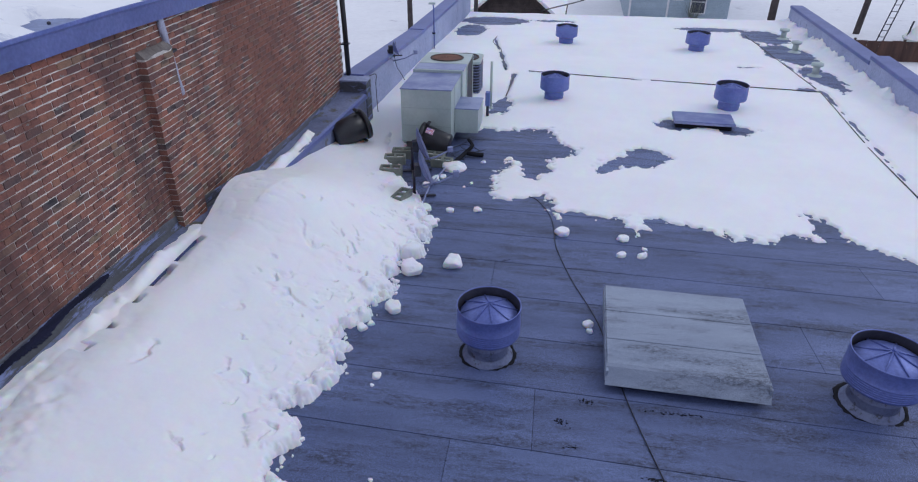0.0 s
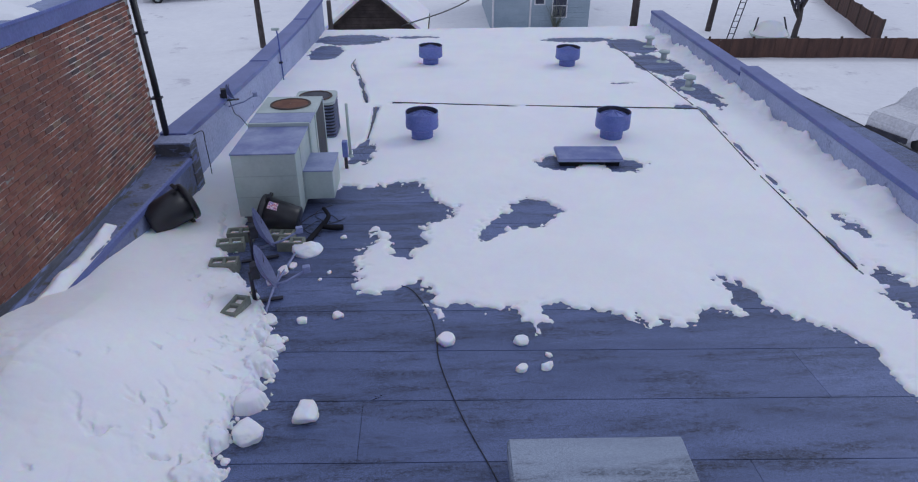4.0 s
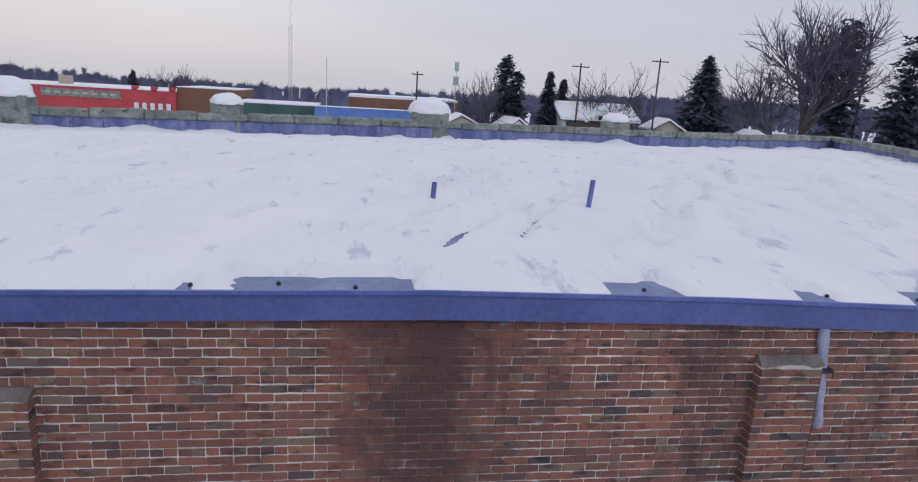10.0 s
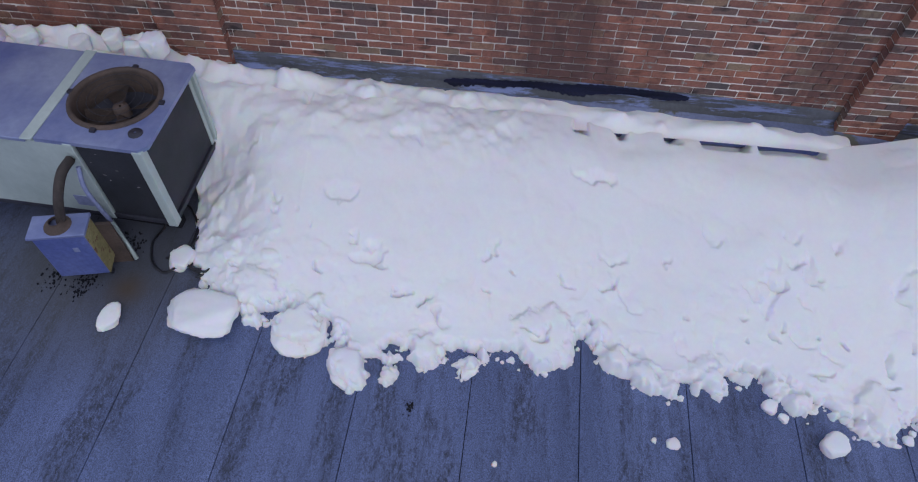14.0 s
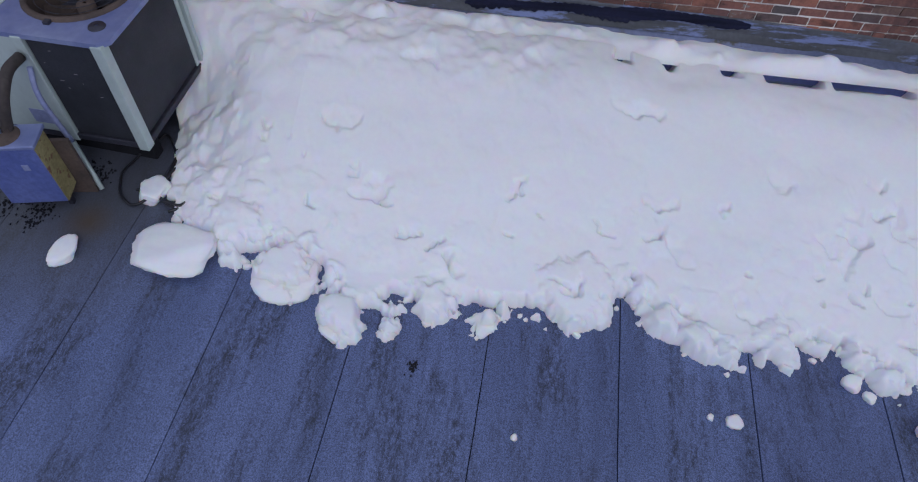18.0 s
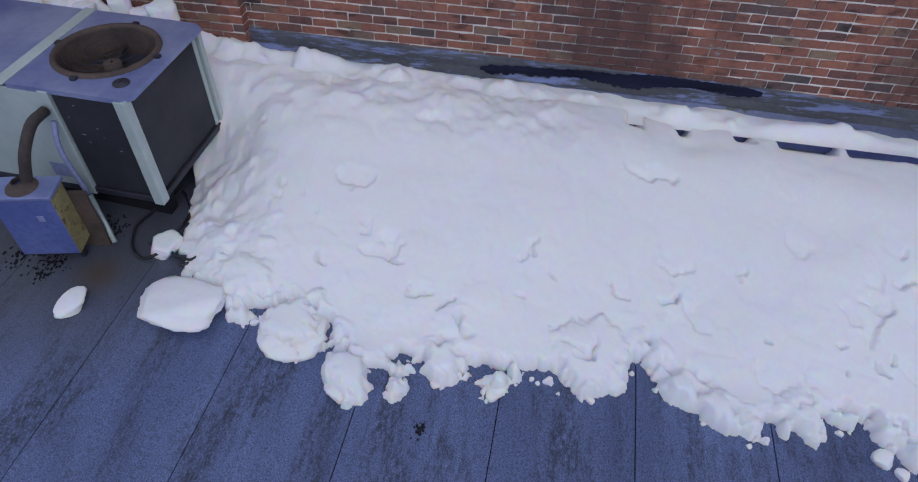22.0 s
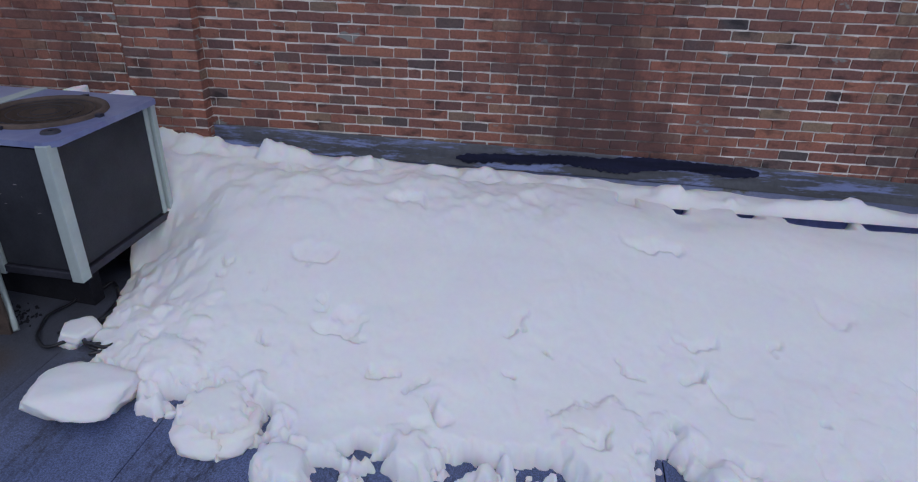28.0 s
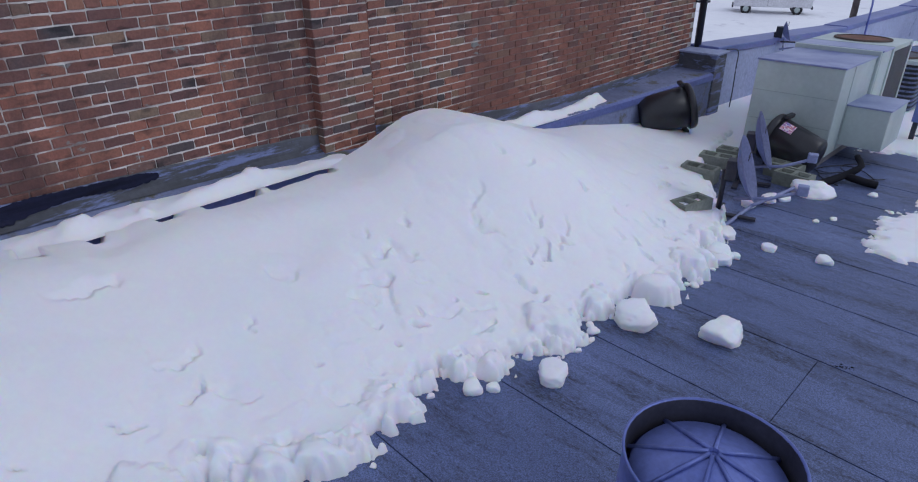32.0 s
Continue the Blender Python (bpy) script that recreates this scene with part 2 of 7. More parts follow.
def roofing_material(name, low, high, dirty, grain):
    m, n, l, b = material(name, 0.82)
    pos = n.new("ShaderNodeNewGeometry").outputs["Position"]
    rnd = n.new("ShaderNodeObjectInfo").outputs["Random"]
    big = tex_noise(n, l, pos, 0.8, 6, 0.65, (0.5, 2.2, 1))
    grit = tex_noise(n, l, pos, 115, 3, 0.9)
    mid = tex_noise(n, l, pos, 30, 6, 0.92, (0.6, 1.3, 1))
    col = ramp(n, l, big, [(0.32, low), (0.68, high)])
    col = blend(n, l, 1.0, col, ramp(n, l, rnd, [(0, (0.86, 0.86, 0.88)), (1, (1.1, 1.1, 1.08))]), "MULTIPLY")
    col = blend(n, l, 0.75, col, ramp(n, l, grit, [(0.40, (1 - grain, 1 - grain, 1 - grain)), (0.60, (1 + grain, 1 + grain, 1 + grain))]), "MULTIPLY")
    dirt = ramp(n, l, mid, [(0.41, (0, 0, 0)), (0.58, (1, 1, 1))])
    dirt2 = ramp(n, l, tex_noise(n, l, pos, 1.9, 6, 0.72, (0.42, 2.0, 1)), [(0.47, (0, 0, 0)), (0.60, (dirty, dirty, dirty))])
    col = blend(n, l, blend(n, l, 1.0, dirt, dirt2, "MULTIPLY"), col, (0.022, 0.025, 0.042))
    away = n.new("ShaderNodeVectorMath")
    away.operation = "DISTANCE"
    l.new(pos, away.inputs[0])
    away.inputs[1].default_value = (2.2, -2.9, 0.145)
    near = n.new("ShaderNodeMapRange")
    l.new(away.outputs["Value"], near.inputs[0])
    near.inputs[1].default_value, near.inputs[2].default_value, near.inputs[3].default_value, near.inputs[4].default_value = 0.03, 0.2, 0.75, 0.0
    wet = n.new("ShaderNodeVectorMath")
    wet.operation = "DISTANCE"
    l.new(pos, wet.inputs[0])
    wet.inputs[1].default_value = (1.75, -3.15, 0.155)
    damp = n.new("ShaderNodeMapRange")
    l.new(wet.outputs["Value"], damp.inputs[0])
    damp.inputs[1].default_value, damp.inputs[2].default_value, damp.inputs[3].default_value, damp.inputs[4].default_value = 0.6, 1.5, 0.85, 0.0
    col = blend(n, l, damp.outputs[0], col, blend(n, l, grit, (0.035, 0.036, 0.04), (0.105, 0.106, 0.115)))
    col = blend(n, l, near.outputs[0], col, (0.075, 0.05, 0.028))
    l.new(col, b.inputs["Base Color"])
    l.new(ramp(n, l, mid, [(0.3, (0.38, 0.38, 0.38)), (0.7, (0.68, 0.68, 0.68))]), b.inputs["Roughness"])
    add_bump(n, l, b, grit, 0.5, 0.004)
    return m


def brick_material(name, island):
    m, n, l, b = material(name, 0.85)
    geo = n.new("ShaderNodeNewGeometry")
    pos = geo.outputs["Position"]
    rnd = geo.outputs["Random Per Island"] if island else n.new("ShaderNodeObjectInfo").outputs["Random"]
    col = ramp(n, l, rnd, [(0.0, (0.120, 0.065, 0.062)), (0.15, (0.185, 0.084, 0.066)), (0.35, (0.265, 0.112, 0.078)), (0.55, (0.195, 0.091, 0.073)), (0.76, (0.275, 0.122, 0.082)), (0.85, (0.20, 0.145, 0.10)), (0.92, (0.140, 0.085, 0.077)),
                           (1.0, (0.078, 0.066, 0.067))])
    burn = ramp(n, l, tex_noise(n, l, pos, 7.5, 3, 0.5, (1, 0.7, 1.6)), [(0.56, (1, 1, 1)), (0.68, (0.42, 0.45, 0.5))])
    col = blend(n, l, 1.0, col, burn, "MULTIPLY")
    warm = ramp(n, l, tex_noise(n, l, pos, 1.9, 4, 0.6), [(0.35, (1.0, 1.07, 1.14)), (0.65, (1.32, 1.25, 1.22))])
    col = blend(n, l, 1.0, col, warm, "MULTIPLY")
    col = blend(n, l, wall_wash(n, l, pos, 0.55), col, (0.19, 0.082, 0.062))
    grain = tex_noise(n, l, pos, 55, 4, 0.7)
    col = blend(n, l, 0.7, col, ramp(n, l, grain, [(0.25, (0.6, 0.6, 0.6)), (0.75, (1.35, 1.3, 1.25))]), "MULTIPLY")
    smear = ramp(n, l, tex_noise(n, l, pos, 3.4, 7, 0.62, (1, 0.8, 1.5)), [(0.645, (0, 0, 0)), (0.665, (0.8, 0.8, 0.8))])
    col = blend(n, l, smear, col, (0.24, 0.27, 0.26))
    col = blend(n, l, wall_stain(n, l, pos), col, (0.088, 0.046, 0.044))
    l.new(col, b.inputs["Base Color"])
    add_bump(n, l, b, grain, 0.7, 0.006)
    return m


def wall_stain(n, l, pos):
    """Dark run-off stains: two broad streaks below the eave and general soot, broken by noise."""
    xyz = n.new("ShaderNodeSeparateXYZ")
    l.new(pos, xyz.inputs[0])
    total = None
    for centre, half, gain in ((0.45, 1.0, 1.45), (2.85, 0.75, 1.0), (4.4, 0.45, 0.7), (-3.6, 1.2, 0.7)):
        d = n.new("ShaderNodeMath")
        d.operation = "SUBTRACT"
        l.new(xyz.outputs[1], d.inputs[0])
        d.inputs[1].default_value = centre
        a = n.new("ShaderNodeMath")
        a.operation = "ABSOLUTE"
        l.new(d.outputs[0], a.inputs[0])
        r = n.new("ShaderNodeMapRange")
        r.interpolation_type = "SMOOTHSTEP"
        l.new(a.outputs[0], r.inputs[0])
        r.inputs[1].default_value, r.inputs[2].default_value, r.inputs[3].default_value, r.inputs[4].default_value = 0.0, half, gain, 0.0
        if total is None:
            total = r.outputs[0]
        else:
            s = n.new("ShaderNodeMath")
            l.new(total, s.inputs[0])
            l.new(r.outputs[0], s.inputs[1])
            total = s.outputs[0]
    streak = tex_noise(n, l, pos, 3.2, 8, 0.78, (1, 1, 0.5))
    s = n.new("ShaderNodeMath")
    s.operation = "MULTIPLY_ADD"
    l.new(streak, s.inputs[0])
    s.inputs[1].default_value = 5.0
    s.inputs[2].default_value = -2.85
    p = n.new("ShaderNodeMath")
    p.use_clamp = True
    l.new(s.outputs[0], p.inputs[0])
    l.new(total, p.inputs[1])
    q = n.new("ShaderNodeMath")
    q.operation, q.use_clamp = "MULTIPLY", True
    l.new(p.outputs[0], q.inputs[0])
    q.inputs[1].default_value = 0.8
    return q.outputs[0]


def wall_wash(n, l, pos, most):
    """Old brick-red wash that hides the joints: one broad patch towards the rear and scattered smaller ones."""
    xyz = n.new("ShaderNodeSeparateXYZ")
    l.new(pos, xyz.inputs[0])
    total = tex_noise(n, l, pos, 1.15, 6, 0.66)
    for centre, inner, outer, gain in ((6.5, 1.1, 2.3, 0.22), (0.45, 0.5, 1.4, 0.17), (-4.4, 0.6, 1.6, 0.20)):
        d = n.new("ShaderNodeMath")
        d.operation = "SUBTRACT"
        l.new(xyz.outputs[1], d.inputs[0])
        d.inputs[1].default_value = centre
        a = n.new("ShaderNodeMath")
        a.operation = "ABSOLUTE"
        l.new(d.outputs[0], a.inputs[0])
        r = n.new("ShaderNodeMapRange")
        r.interpolation_type = "SMOOTHSTEP"
        l.new(a.outputs[0], r.inputs[0])
        r.inputs[1].default_value, r.inputs[2].default_value, r.inputs[3].default_value, r.inputs[4].default_value = inner, outer, gain, 0.0
        s = n.new("ShaderNodeMath")
        l.new(total, s.inputs[0])
        l.new(r.outputs[0], s.inputs[1])
        total = s.outputs[0]
    return ramp(n, l, total, [(0.58, (0, 0, 0)), (0.72, (most, most, most))])


def mortar_material():
    m, n, l, b = material("lime_mortar", 0.9)
    pos = n.new("ShaderNodeNewGeometry").outputs["Position"]
    col = ramp(n, l, tex_noise(n, l, pos, 3, 5), [(0.30, (0.36, 0.34, 0.32)), (0.50, (0.74, 0.71, 0.66)), (0.68, (0.86, 0.83, 0.78))])
    col = blend(n, l, wall_wash(n, l, pos, 0.88), col, (0.17, 0.095, 0.082))
    col = blend(n, l, wall_stain(n, l, pos), col, (0.11, 0.082, 0.08))
    l.new(col, b.inputs["Base Color"])
    add_bump(n, l, b, tex_noise(n, l, pos, 70, 3), 0.5, 0.004)
    return m


M["roofing"] = roofing_material("mineral_roll_roofing", (0.073, 0.097, 0.205), (0.137, 0.175, 0.345), 0.95, 0.72)
M["pale_roofing"] = roofing_material("pale_mineral_roofing", (0.21, 0.25, 0.345), (0.31, 0.355, 0.455), 0.8, 0.35)
M["membrane"] = mottled("blue_grey_roof_sheet", (0.14, 0.175, 0.33), (0.25, 0.30, 0.49), 1.6, 20, 0.55, wear=(0.16, 0.17, 0.26))
M["pier_mortar"] = mottled("weathered_pier_mortar", (0.14, 0.12, 0.11), (0.23, 0.205, 0.19), 3, 40, 0.9, 0, 0.4)
M["brick"] = brick_material("red_brick", False)
M["brick_rest"] = brick_material("red_brick_joined", True)
M["mortar"] = mortar_material()


# ---------------------------------------------------------------- mesh helpers
def link(name, bm, mat, parent=None, label=""):
    me = bpy.data.meshes.new(name)
    bm.to_mesh(me)
    bm.free()
    for m in mat if isinstance(mat, (list, tuple)) else [mat]:
        me.materials.append(m)
    ob = new(name, me)
    ob.parent = parent
    return tagged(ob, label)


def part(name, bm, mat, parent, label=""):
    return link(name, bm, mat, parent, label)


def thing(name, label, category, at=(0, 0, 0), turn=0, group="", kind=""):
    ob = new(name)
    ob.matrix_basis = pose(*at, 0, 0, turn)
    return tagged(ob, label, category, group, kind)


def structure(name, bm, mat, label, category):
    return tagged(link(name, bm, mat), label, category, "", "structure")


def box(bm, x0, x1, y0, y1, z0, z1, bevel=0.0, tilt=0.0):
    """A box; tilt lets its top and bottom fall with y."""
    vs = [bm.verts.new((x, y, z - tilt * y)) for z in (z0, z1) for y in (y0, y1) for x in (x0, x1)]
    fs = [bm.faces.new([vs[i] for i in f]) for f in ((0, 2, 3, 1), (4, 5, 7, 6), (0, 1, 5, 4), (2, 6, 7, 3), (0, 4, 6, 2), (1, 3, 7, 5))]
    if bevel:
        es = {e for f in fs for e in f.edges}
        bmesh.ops.bevel(bm, geom=list(es), offset=bevel, segments=2, profile=0.5, affect="EDGES")
    return bm


def boxes(*specs, bevel=0.0):
    bm = bmesh.new()
    for s in specs:
        sub = bmesh.new()
        box(sub, *s, bevel=bevel)
        me = bpy.data.meshes.new("tmp")
        sub.to_mesh(me)
        sub.free()
        bm.from_mesh(me)
        bpy.data.meshes.remove(me)
    return bm


def lathe(profile, n=32, bm=None, m=None):
    """A turned shape from (radius, z) pairs."""
    bm = bm or bmesh.new()
    rings = []
    for r, z in profile:
        ring = []
        for i in range(n):
            a = 2 * math.pi * i / n
            v = Vector((r * math.cos(a), r * math.sin(a), z))
            ring.append(bm.verts.new(m @ v if m else v))
        rings.append(ring)
    for a, b in zip(rings, rings[1:]):
        for i in range(n):
            bm.faces.new((a[i], a[(i + 1) % n], b[(i + 1) % n], b[i])).smooth = True
    return bm


def tube(points, radius, n=8, bm=None, end=None):
    """A pipe or cable along points, tapering to the radius end."""
    bm = bm or bmesh.new()
    pts = [Vector(p) for p in points]
    rings = []
    for i, p in enumerate(pts):
        d = (pts[min(i + 1, len(pts) - 1)] - pts[max(i - 1, 0)]).normalized()
        side = d.orthogonal().normalized() if abs(d.z) > 0.95 else d.cross(Vector((0, 0, 1))).normalized()
        up = side.cross(d)
        r = radius if end is None else radius + (end - radius) * i / (len(pts) - 1)
        rings.append([bm.verts.new(p + r * (math.cos(2 * math.pi * k / n) * side + math.sin(2 * math.pi * k / n) * up)) for k in range(n)])
    for a, b in zip(rings, rings[1:]):
        for k in range(n):
            bm.faces.new((a[k], a[(k + 1) % n], b[(k + 1) % n], b[k])).smooth = True
    bm.faces.new(rings[0][::-1])
    bm.faces.new(rings[-1])
    return bm


def curve_points(points, steps=8):
    """A smooth line through points."""
    p = [Vector(q) for q in points]
    p = [2 * p[0] - p[1]] + p + [2 * p[-1] - p[-2]]
    out = []
    for a, b, c, d in zip(p, p[1:], p[2:], p[3:]):
        for s in range(steps):
            t = s / steps
            out.append(0.5 * (2 * b + (c - a) * t + (2 * a - 5 * b + 4 * c - d) * t * t + (3 * b - a - 3 * c + d) * t ** 3))
    return out + [p[-2]]


def grid_mesh(name, xs, ys, zfun, mat, keep=None, parent=None):
    """A sheet over a grid; zfun gives its height, and faces whose corners are all outside keep are left out."""
    X, Y = np.meshgrid(xs, ys)
    Z = zfun(X, Y)
    nx, ny = len(xs), len(ys)
    idx = np.arange(nx * ny).reshape(ny, nx)
    quads = np.stack([idx[:-1, :-1], idx[:-1, 1:], idx[1:, 1:], idx[1:, :-1]], -1).reshape(-1, 4)
    if keep is not None:
        kk = keep(X, Y, Z).ravel()
        quads = quads[kk[quads].any(1)]
    used = np.unique(quads)
    remap = np.zeros(nx * ny, int)
    remap[used] = np.arange(len(used))
    quads = remap[quads]
    co = np.stack([X.ravel(), Y.ravel(), Z.ravel()], 1)[used]
    me = bpy.data.meshes.new(name)
    me.vertices.add(len(co))
    me.vertices.foreach_set("co", co.ravel())
    me.loops.add(quads.size)
    me.loops.foreach_set("vertex_index", quads.ravel())
    me.polygons.add(len(quads))
    me.polygons.foreach_set("loop_start", np.arange(0, quads.size, 4))
    me.polygons.foreach_set("use_smooth", np.ones(len(quads), bool))
    me.update(calc_edges=True)
    me.materials.append(mat)
    ob = new(name, me)
    ob.parent = parent
    return ob


# ---------------------------------------------------------------- the roof and its walls
def brick_foot(y):
    """Height of the lowest visible brick above the flashing."""
    return np.interp(y, (-9, -2.5, 0.5, 1.5, 3.2, 5.7, 6.8, 8.5, 10.4), (0.93, 0.90, 0.855, 0.835, 0.76, 0.455, 0.39, 0.355, 0.295))


def ledge_height(y):
    """Height of the metal edge of the ledge."""
    return np.interp(y, (-9, 1.2, 2.9, 5.6, 6.6, 8.0, 10.4), (0.66, 0.585, 0.57, 0.29, 0.25, 0.22, 0.22))


deck = bmesh.new()
box(deck, -0.02, 15.3, -9, 27.3, -0.30, -0.012, tilt=K)
roof_deck = structure("floor", deck, M["tar"], "flat roof deck with black tar joints between roofing strips", "flat roof")

end_wall = bmesh.new()
box(end_wall, -0.3, 15.0, -9.4, -9.0, -0.2, 1.3)
structure("wall_behind", end_wall, M["parapet"], "plain grey parapet closing the near end of the flat roof", "parapet")

# brick wall core
core = bmesh.new()
box(core, -0.30, -0.0035, -9, 10.33, -0.9, 3.12)
wall_west = structure("wall_west", core, M["mortar"], "weathered red brick wall of the neighbouring building with pale mortar", "brick wall")


# parapets
def right_x(y):
    return 12.92 + 0.093 * (y - 9.9)


def left_x(y):
    return float(np.interp(y, (10, 16, 20, 27.3), (0.42, 0.45, 0.52, 0.66)))


def prism(bm, y0, y1, xs0, xs1, z0, z1, low):
    """A wall run between two ends, with its own edges and top at each end."""
    vs = []
    for y, (a, b), top in ((y0, xs0, z0), (y1, xs1, z1)):
        vs.append([bm.verts.new(v) for v in ((a, y, low), (b, y, low), (b, y, top), (a, y, top))])
    for i in range(4):
        bm.faces.new((vs[0][i], vs[0][(i + 1) % 4], vs[1][(i + 1) % 4], vs[1][i]))
    bm.faces.new(vs[0][::-1])
    bm.faces.new(vs[1])


def parapet(name, inner, side, runs):
    holder = tagged(new(name), "grey-blue coated parapet wall with stepped metal coping", "parapet", "", "structure")
    for y0, y1, t0, t1 in runs:
        e0, e1 = inner(y0), inner(y1)
        f0, f1 = e0 + side * 0.42, e1 + side * 0.42
        bm = bmesh.new()
        prism(bm, y0, y1, (min(e0, f0), max(e0, f0)), (min(e1, f1), max(e1, f1)), t0 - 0.05, t1 - 0.05, -4.6)
        part("wall_run", bm, M["parapet"], holder)
        bm = bmesh.new()
        prism(bm, y0 - 0.03, y1 - 0.034, (min(e0, f0) - 0.04, max(e0, f0) + 0.04), (min(e1, f1) - 0.04, max(e1, f1) + 0.04), t0, t1, 0)
        for v in bm.verts:
            if v.co.z == 0:
                v.co.z = (t0 if v.co.y < (y0 + y1) / 2 else t1) - 0.11
        bmesh.ops.bevel(bm, geom=bm.edges[:], offset=0.012, segments=1, affect="EDGES")
        part("coping", bm, M["paint_blue"], holder, "blue folded metal coping")
    return holder


parapet("wall_parapet_left", left_x, -1, ((10.36, 17.1, 0.57, 0.09), (17.1, 23.5, 0.11, -0.09), (23.5, 27.3, -0.07, -0.04)))
parapet("wall_parapet_right", right_x, 1, ((-9, 4.0, 0.55, 0.26), (4.0, 16.5, 0.22, -0.06), (16.5, 27.3, -0.22, -0.62)))

# ledge at the foot of the brick wall
def ledge_edge(y):
    return float(np.interp(y, (1, 5.6, 6.6, 8.0, 10.4), (0.27, 0.35, 0.39, 0.45, 0.62))), float(ledge_height(y))


ys = np.arange(-9, 10.36, 0.4)
bm = bmesh.new()
rows = []
for y in ys:
    ex, edge = ledge_edge(y)
    top = max(float(brick_foot(y)) - 0.13, edge + 0.05)
    rows.append([bm.verts.new(v) for v in ((-0.005, y, top), (ex - 0.05, y, edge + 0.035), (ex, y, edge), (ex, y, edge - 0.08), (ex - 0.015, y, edge - 0.085), (ex - 0.015, y, floor_z(y) - 0.02))])
for a, b in zip(rows, rows[1:]):
    for i in range(5):
        bm.faces.new((a[i], a[i + 1], b[i + 1], b[i]))
ledge = structure("wall_ledge", bm, M["ledge"], "sloping coated ledge with metal edge at the foot of the brick wall", "ledge")
bm = bmesh.new()
rows = []
for y in ys:
    ex, edge = ledge_edge(y)
    rows.append([bm.verts.new(v) for v in ((ex - 0.03, y, edge + 0.027), (ex + 0.004, y, edge + 0.002), (ex + 0.006, y, edge - 0.078), (ex - 0.004, y, edge - 0.083))])
for a, b in zip(rows, rows[1:]):
    for i in range(3):
        bm.faces.new((a[i], a[i + 1], b[i + 1], b[i]))
part("metal_edge", bm, M["paint_blue"], ledge, "folded blue metal edge")
bm = bmesh.new()
rows = []
for y in ys:
    z = float(brick_foot(y))
    rows.append([bm.verts.new(v) for v in ((0.004, y, z + 0.012), (0.012, y, z), (0.022, y, z - 0.11), (0.08, y, z - 0.15))])
for a, b in zip(rows, rows[1:]):
    for i in range(3):
        bm.faces.new((a[i], a[i + 1], b[i + 1], b[i]))
end_block = bmesh.new()
box(end_block, -0.02, 0.60, 9.98, 10.36, -0.55, 0.50, bevel=0.012)
structure("trim_end_block", end_block, M["flash"], "dark grey coated block closing the end of the ledge", "ledge end")
end_cap = bmesh.new()
box(end_cap, -0.02, 0.63, 9.95, 10.38, 0.502, 0.535, bevel=0.008)
structure("trim_end_cap", end_cap, M["parapet"], "grey-blue sheet cap on the end block of the ledge", "ledge end")
flashing = structure("trim_flashing", bm, M["flash"], "blue-grey coated flashing strip at the foot of the brick wall", "flashing")

bm = bmesh.new()
rows = []
rt = random.Random(5)
for y in np.arange(-0.50, 1.80, 0.02):
    z = float(brick_foot(y))
    mid = float(np.interp(y, (-0.5, 0.27, 0.9, 1.8), (0.765, 0.80, 0.825, 0.79)))
    k = min(1, (y + 0.54) / 0.12, (1.84 - y) / 0.15)
    top = mid + 0.035 * k * (1 + 0.8 * noise.noise(Vector((y * 2.3, 4.0, 0)))) + rt.uniform(-0.006, 0.006)
    low = mid - 0.035 * k * (1 + 0.8 * noise.noise(Vector((y * 1.6, 9.0, 0)))) - 0.05 * math.exp(-((y - 0.75) / 0.3) ** 2) + rt.uniform(-0.008, 0.008)
    row = []
    for h in np.linspace(top, low, 5):
        down = z - h
        row.append(bm.verts.new((0.022 + 0.10 * max(0, down) + 1.35 * max(0, down - 0.105), y, h)))
    rows.append(row)
for a, b in zip(rows, rows[1:]):
    for i in range(4):
        bm.faces.new((a[i], a[i + 1], b[i + 1], b[i]))
M["tar_paint"] = mottled("brushed_navy_tar", (0.007, 0.008, 0.020), (0.018, 0.020, 0.050), 3, 30, 0.65, 0, 0.4, stretch=(1, 0.4, 5))
M["tar_paint"].node_tree.nodes["Principled BSDF"].inputs["Specular IOR Level"].default_value = 0.15
part("tar_patch", bm, M["tar_paint"], flashing, "smeared black tar patch")

# neighbour's eave and roof
fas, lip = bmesh.new(), bmesh.new()
eave = [(-9.2, 3.04), (-3.5, 3.07), (0.4, 3.12), (2.8, 3.09), (7.6, 2.95), (10.42, 2.92)]
for (y0, z0), (y1, z1) in zip(eave, eave[1:]):
    for bm, x0, x1, lo, hi in ((fas, -0.02, 0.09, 0.0, 0.215), (lip, 0.088, 0.112, 0.205, 0.238)):
        vs = [[bm.verts.new((x, y, z + h)) for x, h in ((x0, lo), (x1, lo), (x1, hi), (x0, hi))] for y, z in ((y0, z0), (y1, z1))]
        for i in range(4):
            bm.faces.new((vs[0][i], vs[0][(i + 1) % 4], vs[1][(i + 1) % 4], vs[1][i]))
        bm.faces.new(vs[0][::-1])
        bm.faces.new(vs[1])
fascia = structure("trim_fascia", fas, M["paint_blue"], "blue painted metal fascia along the eave of the brick building", "fascia")
part("drip_edge", lip, M["vent"], fascia, "thin folded metal drip edge")


